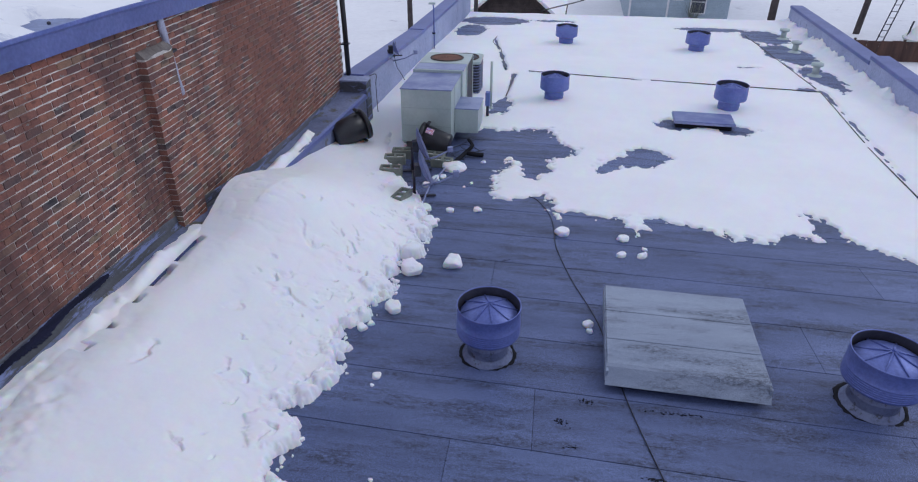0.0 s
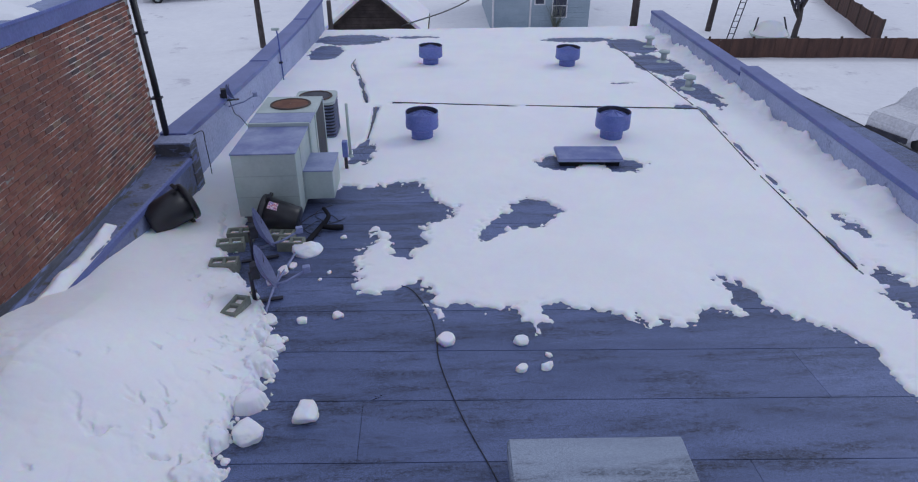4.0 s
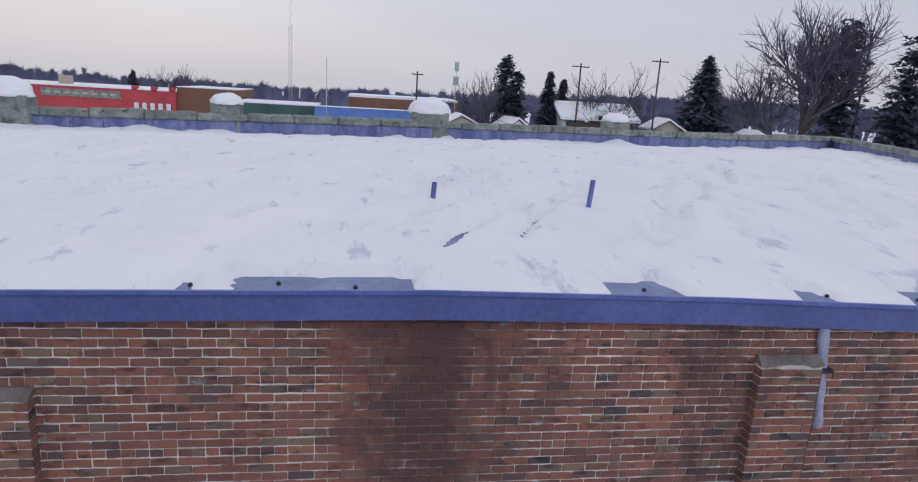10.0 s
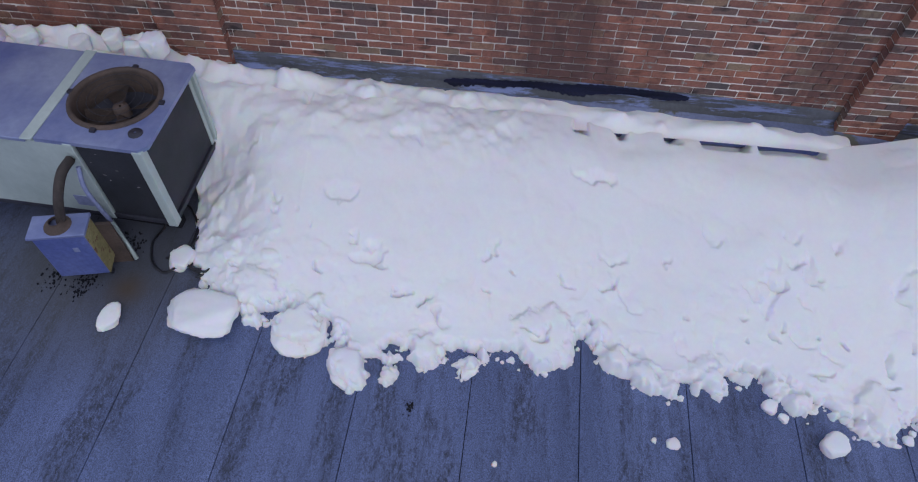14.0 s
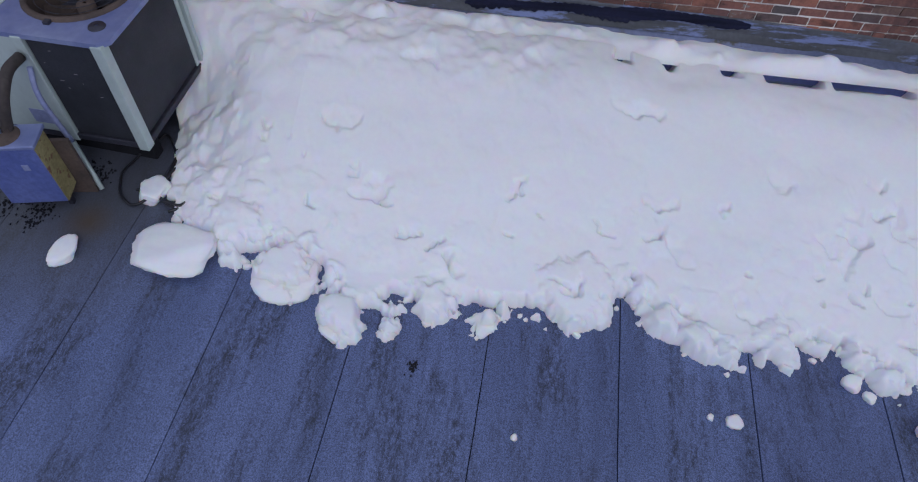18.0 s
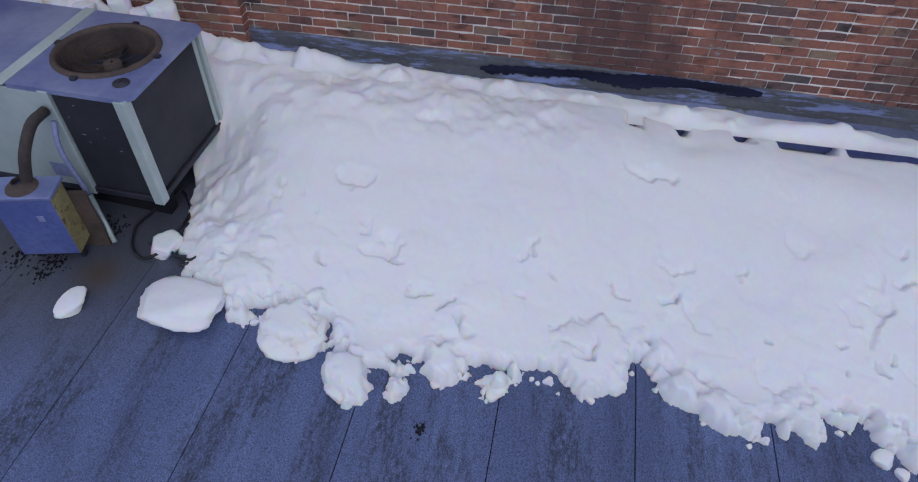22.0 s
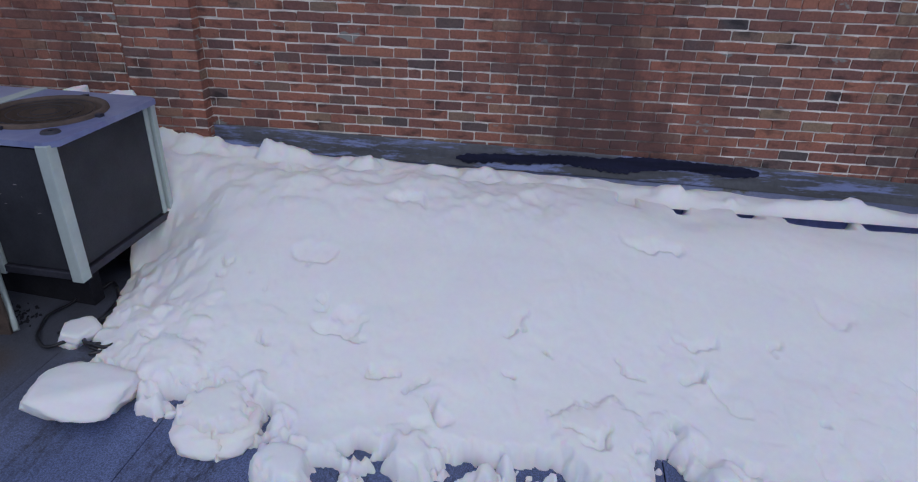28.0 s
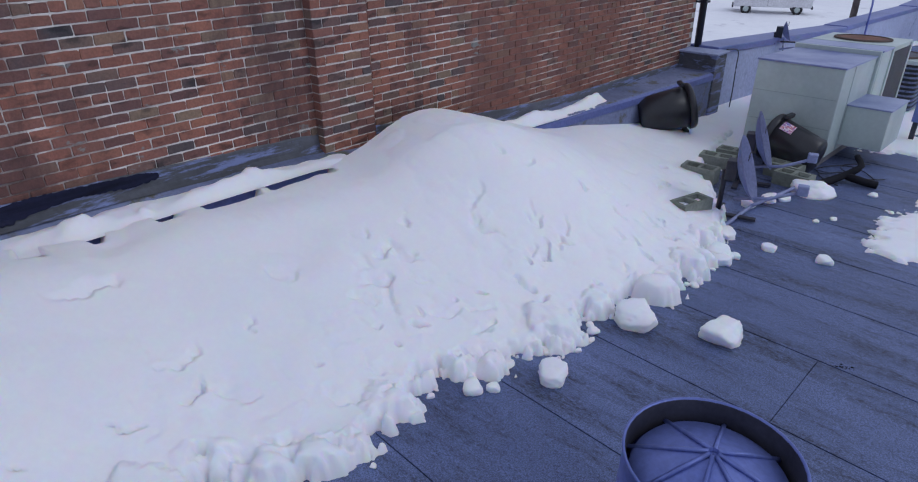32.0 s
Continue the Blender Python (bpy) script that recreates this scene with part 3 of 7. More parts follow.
for y in (-3.0, -2.74, -2.21, -1.64, -1.37, -0.75, -0.18, 0.93, 1.27, 1.56, 2.14, 3.13, 3.81, 4.7, 5.3):
    z = float(np.interp(y, [p[0] for p in eave], [p[1] for p in eave])) + 0.225
    part("roof_fastener", lathe([(0.016, 0.0), (0.018, 0.014), (0.012, 0.024), (0.002, 0.026)], 8, None, Matrix.Translation((-0.03 - 0.05 * math.sin(7 * y), y, z))), M["dark_metal"], fascia, "dark snow-guard stud")


def eave_z(y):
    return np.interp(y, [p[0] for p in eave], [p[1] for p in eave]) + 0.235


def neighbour_x(y):
    return np.interp(y, (-30, -10, 1.4, 12.5, 18.3), (-7.0, -10.9, -14.3, -16.2, -18.8))


GAPS = ((-1.12, 0.36, 0.30), (1.72, 2.48, 0.34), (3.38, 3.90, 0.28), (4.45, 7.1, 0.42), (-1.55, -1.28, 0.2), (-4.1, -2.9, 0.26), (7.6, 8.8, 0.34))


def neighbour_base(X, Y):
    return eave_z(Y) + (3.33 - eave_z(Y)) * smooth(0, 3, -X)


def eave_gaps(X, Y):
    """Where the snow has slid off the eave and the roofing shows."""
    out = np.zeros_like(X)
    for y0, y1, deep in GAPS:
        along = np.minimum(Y - y0, y1 - Y) + 0.09 * fbm(X, Y, 0.3, 3, 41) - 0.5 * np.clip(-X, 0, 1) * (0.5 + fbm(X * 0, Y, 0.5, 2, 40))
        out = np.maximum(out, smooth(0.0, 0.06, along) * smooth(0.04, -0.03, -X - deep - 0.12 * fbm(X, Y, 0.4, 4, 42)))
    return out


def neighbour_z(X, Y):
    base = neighbour_base(X, Y)
    h = 0.045 * smooth(-0.075, -0.03, -X) + 0.05 * smooth(0.0, 0.4, -X) + 0.08 * smooth(0.6, 4, -X)
    gaps = eave_gaps(X, Y)
    h = h * (1 - gaps) - 0.03 * gaps
    a, b = X * 0.9 - Y * 0.45, X * 0.45 + Y * 0.9
    marks = np.clip(fbm(a * 0.45, b * 2.0, 0.55, 3, 44) - 0.08, 0, 1) * smooth(-0.1, 0.3, fbm(X, Y, 4.0, 2, 46)) * smooth(0.8, 1.6, -X)
    return base + h + 0.02 * fbm(X, Y, 0.9, 3, 48) * smooth(0.3, 1, -X) - 0.34 * marks - 0.10 * smooth(2.5, 0.3, X - neighbour_x(Y)) + 0.18 * smooth(0.9, 0.1, X - neighbour_x(Y)) * fbm(X, Y, 0.8, 3, 64) + 0.10 * smooth(1.2, 0.2, 11.2 - 0.37 * X - Y) * fbm(X, Y, 0.8, 3, 64)


snow_roof = grid_mesh("ceiling_snow", np.arange(-18.96, 0.09, 0.07), np.arange(-16, 18.2, 0.07), neighbour_z, M["roof_snow"],
                      keep=lambda X, Y, Z: (X > neighbour_x(Y)) & (Y < 11.2 - 0.37 * X))
tagged(snow_roof, "smooth snow sheet covering the neighbouring flat roof", "snow", "", "stuff")
snow_roof.name = "roof_snow"
slab = grid_mesh("roof_neighbour", np.concatenate([np.arange(-19.0, -3.2, 1.0), np.linspace(-3.0, 0.086, 27)]), np.arange(-16, 18.3, 0.35), lambda X, Y: neighbour_base(X, Y) - 0.012, M["membrane"],
                 keep=lambda X, Y, Z: (X > neighbour_x(Y)) & (Y < 11.2 - 0.37 * X))
tagged(slab, "grey metal roofing of the neighbouring brick building", "flat roof", "", "structure")
M["stone"] = mottled("lichened_stone_coping", (0.15, 0.18, 0.16), (0.33, 0.36, 0.33), 1.6, 9, 0.9, 0, 0.6, dist=0.02, wear=(0.09, 0.09, 0.10), wear_at=0.56, contrast=0.45)


def beam(bm, a, b, w, z0, z1):
    a, b = Vector(a), Vector(b)
    d = (b - a).normalized()
    s = Vector((-d.y, d.x)) * w / 2
    vs = [bm.verts.new((*(p + q), z)) for z in (z0, z1) for p, q in ((a, s), (a, -s), (b, -s), (b, s))]
    for f in ((3, 2, 1, 0), (4, 5, 6, 7), (0, 1, 5, 4), (1, 2, 6, 5), (2, 3, 7, 6), (3, 0, 4, 7)):
        bm.faces.new([vs[i] for i in f])


bm = bmesh.new()
line = [(-7.0, -30), (-10.9, -10), (-14.3, 1.4), (-16.2, 12.5), (-18.8, 18.3), (-7.7, 14.3), (-0.1, 11.4)]
for a, b in zip(line, line[1:]):
    beam(bm, a, b, 0.30, 3.2, 3.66)
M["drip_blue"] = mottled("streaked_blue_coating", (0.10, 0.125, 0.32), (0.24, 0.27, 0.48), 1.3, 10, 0.6, 0, 0.3, dist=0.015, wear=(0.07, 0.08, 0.16), wear_at=0.57, stretch=(2.2, 2.2, 0.5), contrast=0.4)
back = structure("wall_neighbour_parapet", bm, M["drip_blue"], "low blue-coated parapet at the back of the neighbouring roof", "parapet")
rc = random.Random(8)
for a, b in zip(line, line[1:]):
    a, b = Vector(a), Vector(b)
    n = max(1, round((b - a).length / 1.25))
    for i in range(n):
        bm2 = bmesh.new()
        p, q = a + (b - a) * (i / n), a + (b - a) * ((i + 1) / n)
        gap = (q - p).normalized() * 0.006
        beam(bm2, p + gap, q - gap, 0.42 + rc.uniform(-0.02, 0.02), 3.664, 3.86 + rc.uniform(-0.025, 0.02))
        bmesh.ops.bevel(bm2, geom=bm2.edges[:], offset=0.03, segments=1, affect="EDGES")
        bmesh.ops.subdivide_edges(bm2, edges=[e for e in bm2.edges if e.calc_length() > 0.3], cuts=7, use_grid_fill=True)
        for v in bm2.verts:
            v.co += Vector((noise.noise(v.co * 3.1), noise.noise(v.co * 2.7 + Vector((9, 0, 0))), 0.8 * noise.noise(v.co * 3.7 + Vector((0, 9, 0))))) * 0.035
        part("coping_stone", bm2, M["stone"], back)

# ---------------------------------------------------------------- ground and distance
def ground_z(X, Y):
    fall = np.clip(-X - 22, 0, 400) * 0.030 * np.clip((45 - Y) / 60, 0, 1)
    return -4.5 - fall + 0.25 * fbm(X, Y, 9, 3, 60) + 0.05 * fbm(X, Y, 1.5, 2, 63)


gx = np.concatenate([np.linspace(-900, -60, 22), np.linspace(-55, 60, 116), np.linspace(80, 900, 14)])
gy = np.concatenate([np.linspace(-900, -60, 15), np.linspace(-50, 75, 126), np.linspace(95, 900, 14)])
M["ground_snow"] = mottled("ground_snow", (0.80, 0.80, 0.84), (0.88, 0.88, 0.90), 0.15, 3, 0.8, bump=0.12, dist=0.03, contrast=0.06, wear=(0.62, 0.61, 0.66), wear_at=0.60)
tagged(grid_mesh("ground", gx, gy, ground_z, M["ground_snow"]), "snow-covered ground around the buildings with faint tracks", "ground", "", "structure")


# ---------------------------------------------------------------- snow on the roof
def lobes(X, Y, spots, power=0.36):
    """The highest of many low flat-topped lumps (x, y, radius, height, stretch, turn) at each place."""
    out = np.full(X.shape, -1.0)
    wx, wy = 0.05 * fbm(X, Y, 0.16, 3, 52, 0.6), 0.05 * fbm(X, Y, 0.16, 3, 57, 0.6)
    rough = 1.2 * fbm(X, Y, 0.12, 5, 49, 0.85)
    for x, y, r, h, st, a in spots:
        near = (np.abs(X - x) < 1.8 * r + 0.1) & (np.abs(Y - y) < 1.8 * r + 0.1)
        if not near.any():
            continue
        dx, dy = X[near] + wx[near] - x, Y[near] + wy[near] - y
        u, v = dx * math.cos(a) + dy * math.sin(a), -dx * math.sin(a) + dy * math.cos(a)
        q = np.abs(u / (r * st)) ** 2.4 + np.abs(v * st / r) ** 2.4
        q = q + rough[near] * smooth(0.25, 1.0, q)
        out[near] = np.maximum(out[near], np.where(q < 1, h * np.clip(1 - q, 0, 1) ** power, -1.0))
    return out


def reach(X, Y, spots):
    """Distance inside the nearest lump's outline, negative outside."""
    out = np.full(X.shape, -1.0)
    for x, y, r, h, st, a in spots:
        near = (np.abs(X - x) < 1.6 * r + 0.1) & (np.abs(Y - y) < 1.6 * r + 0.1)
        if not near.any():
            continue
        dx, dy = X[near] - x, Y[near] - y
        u, v = dx * math.cos(a) + dy * math.sin(a), -dx * math.sin(a) + dy * math.cos(a)
        out[near] = np.maximum(out[near], r * (1 - np.hypot(u / st, v * st) / r))
    return out


def soft(Y, ys, vs):
    """Linear steps, rounded over about half a metre."""
    return sum(np.interp(Y + o, ys, vs) * w for o, w in ((-0.4, 0.1), (-0.2, 0.2), (0, 0.4), (0.2, 0.2), (0.4, 0.1)))


def bank_edge(Y):
    return np.interp(Y, (-5.2, -3.0, -2.75, -2.56, -2.45, -2.3, -1.97, -1.8, -1.66, -1.2, -0.86, -0.65, -0.34, -0.1, 0.27, 0.55, 0.78, 0.94, 1.13, 1.4, 1.6, 1.9, 2.2, 2.42, 2.6, 2.9, 3.28, 3.54, 3.8, 4.2, 4.7, 4.95, 5.3, 5.95, 6.5, 7.2, 8.3, 9.3),
                     (0.62, 0.66, 0.75, 1.50, 1.92, 2.08, 2.25, 2.33, 2.22, 2.32, 2.6, 2.48, 2.5, 2.46, 2.43, 2.4, 2.33, 2.1, 2.38, 2.5, 2.56, 2.48, 2.36, 2.38, 2.52, 2.6, 2.72, 2.6, 2.68, 2.75, 2.83, 2.85, 2.75, 2.6, 2.35, 1.81, 1.5, 1.29))


rl = random.Random(21)
# the larger lumps along the foot of the bank: x, y, radius, height, stretch, turn
LOBES = [(2.38, -1.40, 0.22, 0.19, 1.0, 0.3), (2.68, -0.98, 0.15, 0.15, 1.1, 0.9), (2.68, -0.67, 0.09, 0.11, 1.0, 0.0), (2.53, -0.05, 0.11, 0.14, 1.0, 1.2), (2.26, 0.55, 0.24, 0.17, 1.0, 0.4),
         (2.36, 1.14, 0.12, 0.14, 1.0, 2.0), (2.47, 1.38, 0.14, 0.15, 1.1, 0.7), (2.54, 1.60, 0.11, 0.12, 1.0, 0.2), (2.42, 1.90, 0.15, 0.15, 1.0, 1.5), (2.54, 2.62, 0.10, 0.10, 1.0, 0.2), (2.58, 3.22, 0.18, 0.18, 1.1, 0.5)]
LOBES += [(2.80, 4.24, 0.19, 0.24, 1.2, 0.5), (2.80, 4.84, 0.17, 0.22, 1.15, 2.3), (2.14, -1.86, 0.20, 0.17, 1.0, 0.0), (2.46, -0.42, 0.13, 0.14, 1.1, 0.4), (2.62, 3.72, 0.13, 0.13, 1.0, 0.9), (2.66, 5.45, 0.14, 0.16, 1.0, 0.1)]
y = -2.3
while y < 7.6:
    e = float(bank_edge(y))
    r = rl.choice((0.025, 0.03, 0.04, 0.05, 0.06, 0.08))
    LOBES.append((e - r * rl.uniform(-0.4, 0.9), y, r, rl.uniform(0.05, 0.08) + 0.2 * r, rl.uniform(0.8, 1.25), rl.uniform(0, 3.1)))
    y += rl.uniform(0.03, 0.11)
# hollows left by the shovel and by fallen lumps: x, y, radius, direction of the steep side, depth
PITS = [(1.70, -0.98, 0.13, 0.5, 0.07), (1.80, -0.86, 0.07, -0.6, 0.08), (2.30, -0.42, 0.12, 0.2, 0.10), (2.22, -0.28, 0.07, -0.8, 0.10), (1.74, 1.08, 0.08, 0.3, 0.09), (2.25, 0.47, 0.08, 0.6, 0.09), (1.60, 2.44, 0.09, 0.2, 0.08),
        (2.30, 1.32, 0.11, -0.4, 0.11), (1.18, -1.28, 0.13, 0.2, 0.04), (0.85, 0.90, 0.13, 0.1, 0.05), (0.75, -0.76, 0.12, 2.9, 0.04), (2.05, -1.62, 0.08, 0.4, 0.08), (1.66, 0.06, 0.05, 0.7, 0.06), (1.60, 0.14, 0.04, 0.9, 0.06)]
for i in range(52):
    y = rl.uniform(-2.2, 7.0)
    d = abs(rl.gauss(0, 0.42)) + 0.15
    PITS.append((float(bank_edge(y)) - d, y, rl.uniform(0.02, 0.065), rl.gauss(0.2, 0.8), rl.uniform(0.06, 0.12) * (1.0 if d < 0.6 else 0.6)))
for i in range(40):
    PITS.append((rl.uniform(1.2, 2.5), rl.gauss(3.3, 1.2), rl.uniform(0.02, 0.11), rl.uniform(-1.2, 1.6), rl.uniform(0.02, 0.06)))


CLODS = []
for i in range(150):
    y = rl.uniform(-2.5, 7.2)
    d = abs(rl.gauss(0, 0.7)) + 0.08
    r = rl.uniform(0.05, 0.16) if d < 0.7 else rl.uniform(0.10, 0.28)
    CLODS.append((max(0.6, float(bank_edge(y)) - d), y, r, rl.uniform(0.15, 0.3) * r + 0.006, rl.uniform(0.8, 1.25), rl.uniform(0, 3.1)))
for i in range(26):
    CLODS.append((rl.uniform(0.45, 1.2), rl.gauss(3.9, 0.6), rl.uniform(0.06, 0.16), rl.uniform(0.03, 0.07), rl.uniform(0.8, 1.25), rl.uniform(0, 3.1)))
# rough crumbs between the bank and the ledge, and on the shaded slope beside the condenser
for i in range(90):
    CLODS.append((rl.uniform(0.30, 0.85), rl.uniform(-2.4, 0.9), rl.uniform(0.04, 0.12), rl.uniform(0.03, 0.10), rl.uniform(0.8, 1.25), rl.uniform(0, 3.1)))
for i in range(95):
    CLODS.append((rl.uniform(0.9, 2.1), rl.uniform(-2.5, -1.75), rl.uniform(0.03, 0.10), rl.uniform(0.03, 0.10), rl.uniform(0.8, 1.25), rl.uniform(0, 3.1)))


def clods(X, Y):
    """Low rounded clods lying on the bank, half sunk into it."""
    return np.maximum(lobes(X, Y, CLODS, 0.8), 0) * 0.30


def crescents(X, Y):
    """Small one-sided hollows left by lumps and the shovel: steep on one side, running out on the other."""
    out = np.zeros(X.shape)
    wx, wy = 0.10 * fbm(X, Y, 0.12, 3, 61), 0.10 * fbm(X, Y, 0.12, 3, 66)
    for x, y, r, a, depth in PITS:
        near = (np.abs(X - x) < 2 * r) & (np.abs(Y - y) < 2 * r)
        if not near.any():
            continue
        dx, dy = X[near] + wx[near] - x, Y[near] + wy[near] - y
        u, v = (dx * math.cos(a) + dy * math.sin(a)) / r, (-dx * math.sin(a) + dy * math.cos(a)) / (1.5 * r)
        inside = smooth(1.0, 0.82, np.sqrt(u * u + v * v)) * np.clip(0.1 + 0.9 * u, 0, 1) * 1.15
        out[near] = np.maximum(out[near], depth * inside)
    return out


def pile_height(X, Y):
    """Height of the shovelled bank above the roof; below zero where the roof is bare."""
    d = np.maximum(bank_edge(Y) - 0.02 - X, reach(X, Y, LOBES)) + 0.10 * fbm(X, Y, 0.22, 5, 5, 0.72) + 0.075 * fbm(X, Y, 0.085, 3, 91, 0.7)
    wall = soft(Y, (-5.2, -2.6, -1.0, 1.2, 2.4, 3.0, 3.5, 3.95, 4.3, 4.7, 5.1, 6.0, 7.5, 9.3), (0.95, 0.62, 0.58, 0.66, 0.68, 0.70, 0.83, 1.07, 1.05, 0.93, 0.80, 0.52, 0.40, 0.25))
    body = soft(Y, (-5.2, -2.75, -2.3, -1.5, 0.0, 1.0, 2.0, 3.5, 4.6, 6.0, 7.2, 9.3), (0.6, 0.75, 2.2, 2.4, 2.5, 2.3, 2.4, 2.55, 2.8, 2.6, 1.8, 1.3)) - X
    u = np.clip(body / 1.75, 0, 1)
    h = 0.11 * np.clip(d / 0.07, 0, 1) ** 0.5 + (wall - 0.11) * (0.6 * smooth(0, 1, u) + 0.4 * u)
    h = h * np.interp(Y, (-2.75, -2.45, -2.1, -1.6), (0.40, 0.50, 0.80, 1.0)) + smooth(-1.7, -2.2, Y) * 0.07 * fbm(X, Y, 0.2, 4, 19, 0.6) * smooth(0, 0.2, d)
    h = np.where(Y < -2.62, 0.10 * np.clip(d / 0.10, 0, 1) ** 0.5 + (wall - 0.1) * smooth(0.0, 0.3, d), h)
    inner = smooth(0.05, 0.5, d)
    h = h + (0.022 * fbm(X, Y, 0.9, 2, 12, 0.35) + (0.003 + 0.010 * smooth(1.0, 0.3, d)) * fbm(X, Y, 0.35, 3, 15)) * inner
    h = h + clods(X, Y) * smooth(0.05, 0.25, d) * (0.4 + 0.6 * smooth(0.9, 0.35, d) + 0.35 * smooth(1.5, 2.6, Y))
    clumps = smooth(0.05, 0.35, fbm(X, Y, 0.5, 3, 25)) * 0.010 + smooth(0.15, 0.4, fbm(X, Y, 0.2, 2, 27)) * 0.012 * smooth(1.0, 0.3, d)
    h = h + clumps * inner + 0.3 * np.maximum(lobes(X, Y, LOBES, 0.6), 0) * smooth(0.0, 0.1, d)
    gaps = np.zeros(X.shape)
    for y0, y1 in ((-1.75, -1.68), (0.74, 0.86), (1.12, 1.22), (1.56, 1.72), (1.92, 2.37), (2.43, 3.05)):
        gaps = np.maximum(gaps, smooth(-0.03, 0.04, np.minimum(Y - y0, y1 - Y) + 0.04 * fbm(X, Y, 0.12, 2, 44)))
    ledge = ledge_height(Y) - floor_z(Y) + np.interp(Y, (-5.2, -3.2, -2.8, 0.6, 1.2), (0.40, 0.36, 0.15, 0.09, 0.03))
    near = smooth(1.15, 0.38, X) * smooth(3.3, 2.9, Y)
    h = h * (1 - near) + np.maximum(h - 0.02, ledge + 0.03 * fbm(X, Y, 0.3, 3, 43)) * near
    h = h - 0.13 * gaps * smooth(0.47, 0.37, X) + 0.05 * fbm(X, Y, 0.2, 3, 81, 0.6) * smooth(1.0, 0.6, X) * smooth(0.7, 0.1, Y)
    h = h + smooth(-2.4, -3.0, Y) * 0.10 * fbm(X, Y, 0.4, 3, 47)
    h = np.where(d > 0, h - crescents(X, Y) * smooth(0.08, 0.2, d), np.maximum(-0.05, d))
    return h


def pile_z(X, Y):
    h = pile_height(X, Y)
    return floor_z(Y) + np.where(h > -0.5, h, -0.05) - 0.004


snow_bank = grid_mesh("snow_bank", np.concatenate([np.arange(0.28, 1.6, 0.02), np.arange(1.6, 3.3, 0.0125)]), np.concatenate([np.arange(-5.2, -2.8, 0.03), np.arange(-2.8, 5.6, 0.0125), np.arange(5.6, 9.4, 0.025)]), pile_z, M["snow"], keep=lambda X, Y, Z: pile_height(X, Y) > 0)
tagged(snow_bank, "lumpy white snow bank shovelled against the brick wall", "snow bank", "", "stuff")


def oval(X, Y, cx, cy, rx, ry):
    return (1 - np.sqrt(((X - cx) / rx) ** 2 + ((Y - cy) / ry) ** 2)) * min(rx, ry)


def outside(X, Y, ring):
    """Distance to a closed outline, positive outside it."""
    best, inside = np.full(X.shape, 1e9), np.zeros(X.shape, bool)
    for (x0, y0), (x1, y1) in zip(ring, ring[1:] + ring[:1]):
        ex, ey = x1 - x0, y1 - y0
        t = np.clip(((X - x0) * ex + (Y - y0) * ey) / (ex * ex + ey * ey), 0, 1)
        best = np.minimum(best, np.hypot(X - x0 - t * ex, Y - y0 - t * ey))
        if ey:
            inside ^= ((y0 > Y) != (y1 > Y)) & (X < x0 + (Y - y0) * ex / ey)
    return np.where(inside, -best, best)


BARE = [(1.75, 10.0), (3.28, 10.19), (3.86, 10.2), (4.6, 10.34), (4.81, 9.59), (5.2, 9.25), (5.09, 8.71), (4.62, 8.51), (4.67, 7.86), (4.42, 7.3), (4.2, 7.5), (4.11, 8.13), (3.88, 8.51), (3.73, 7.28), (3.71, 6.35), (4.05, 6.45),
        (4.6, 6.69), (4.86, 5.81), (5.07, 5.99), (5.56, 5.87), (5.93, 5.93), (5.97, 5.59), (6.12, 5.38), (6.28, 5.93), (6.84, 5.88), (7.18, 5.82), (7.38, 5.54), (7.82, 5.44), (8.36, 5.77), (8.74, 5.69), (8.90, 6.6), (9.0, 6.12),
        (9.22, 5.6), (9.87, 5.19), (9.98, 4.4), (10.02, 3.6), (10.1, 3.0), (10.0, 2.6), (10.4, 1.0), (10.7, -9.5), (0.0, -9.5), (0.0, 7.6), (1.75, 7.6)]
HOLE = [(5.5, 7.96), (5.73, 8.52), (6.16, 9.03), (6.52, 9.55), (6.87, 9.26), (7.08, 8.83), (6.63, 8.43), (6.06, 8.23), (5.76, 7.87)]


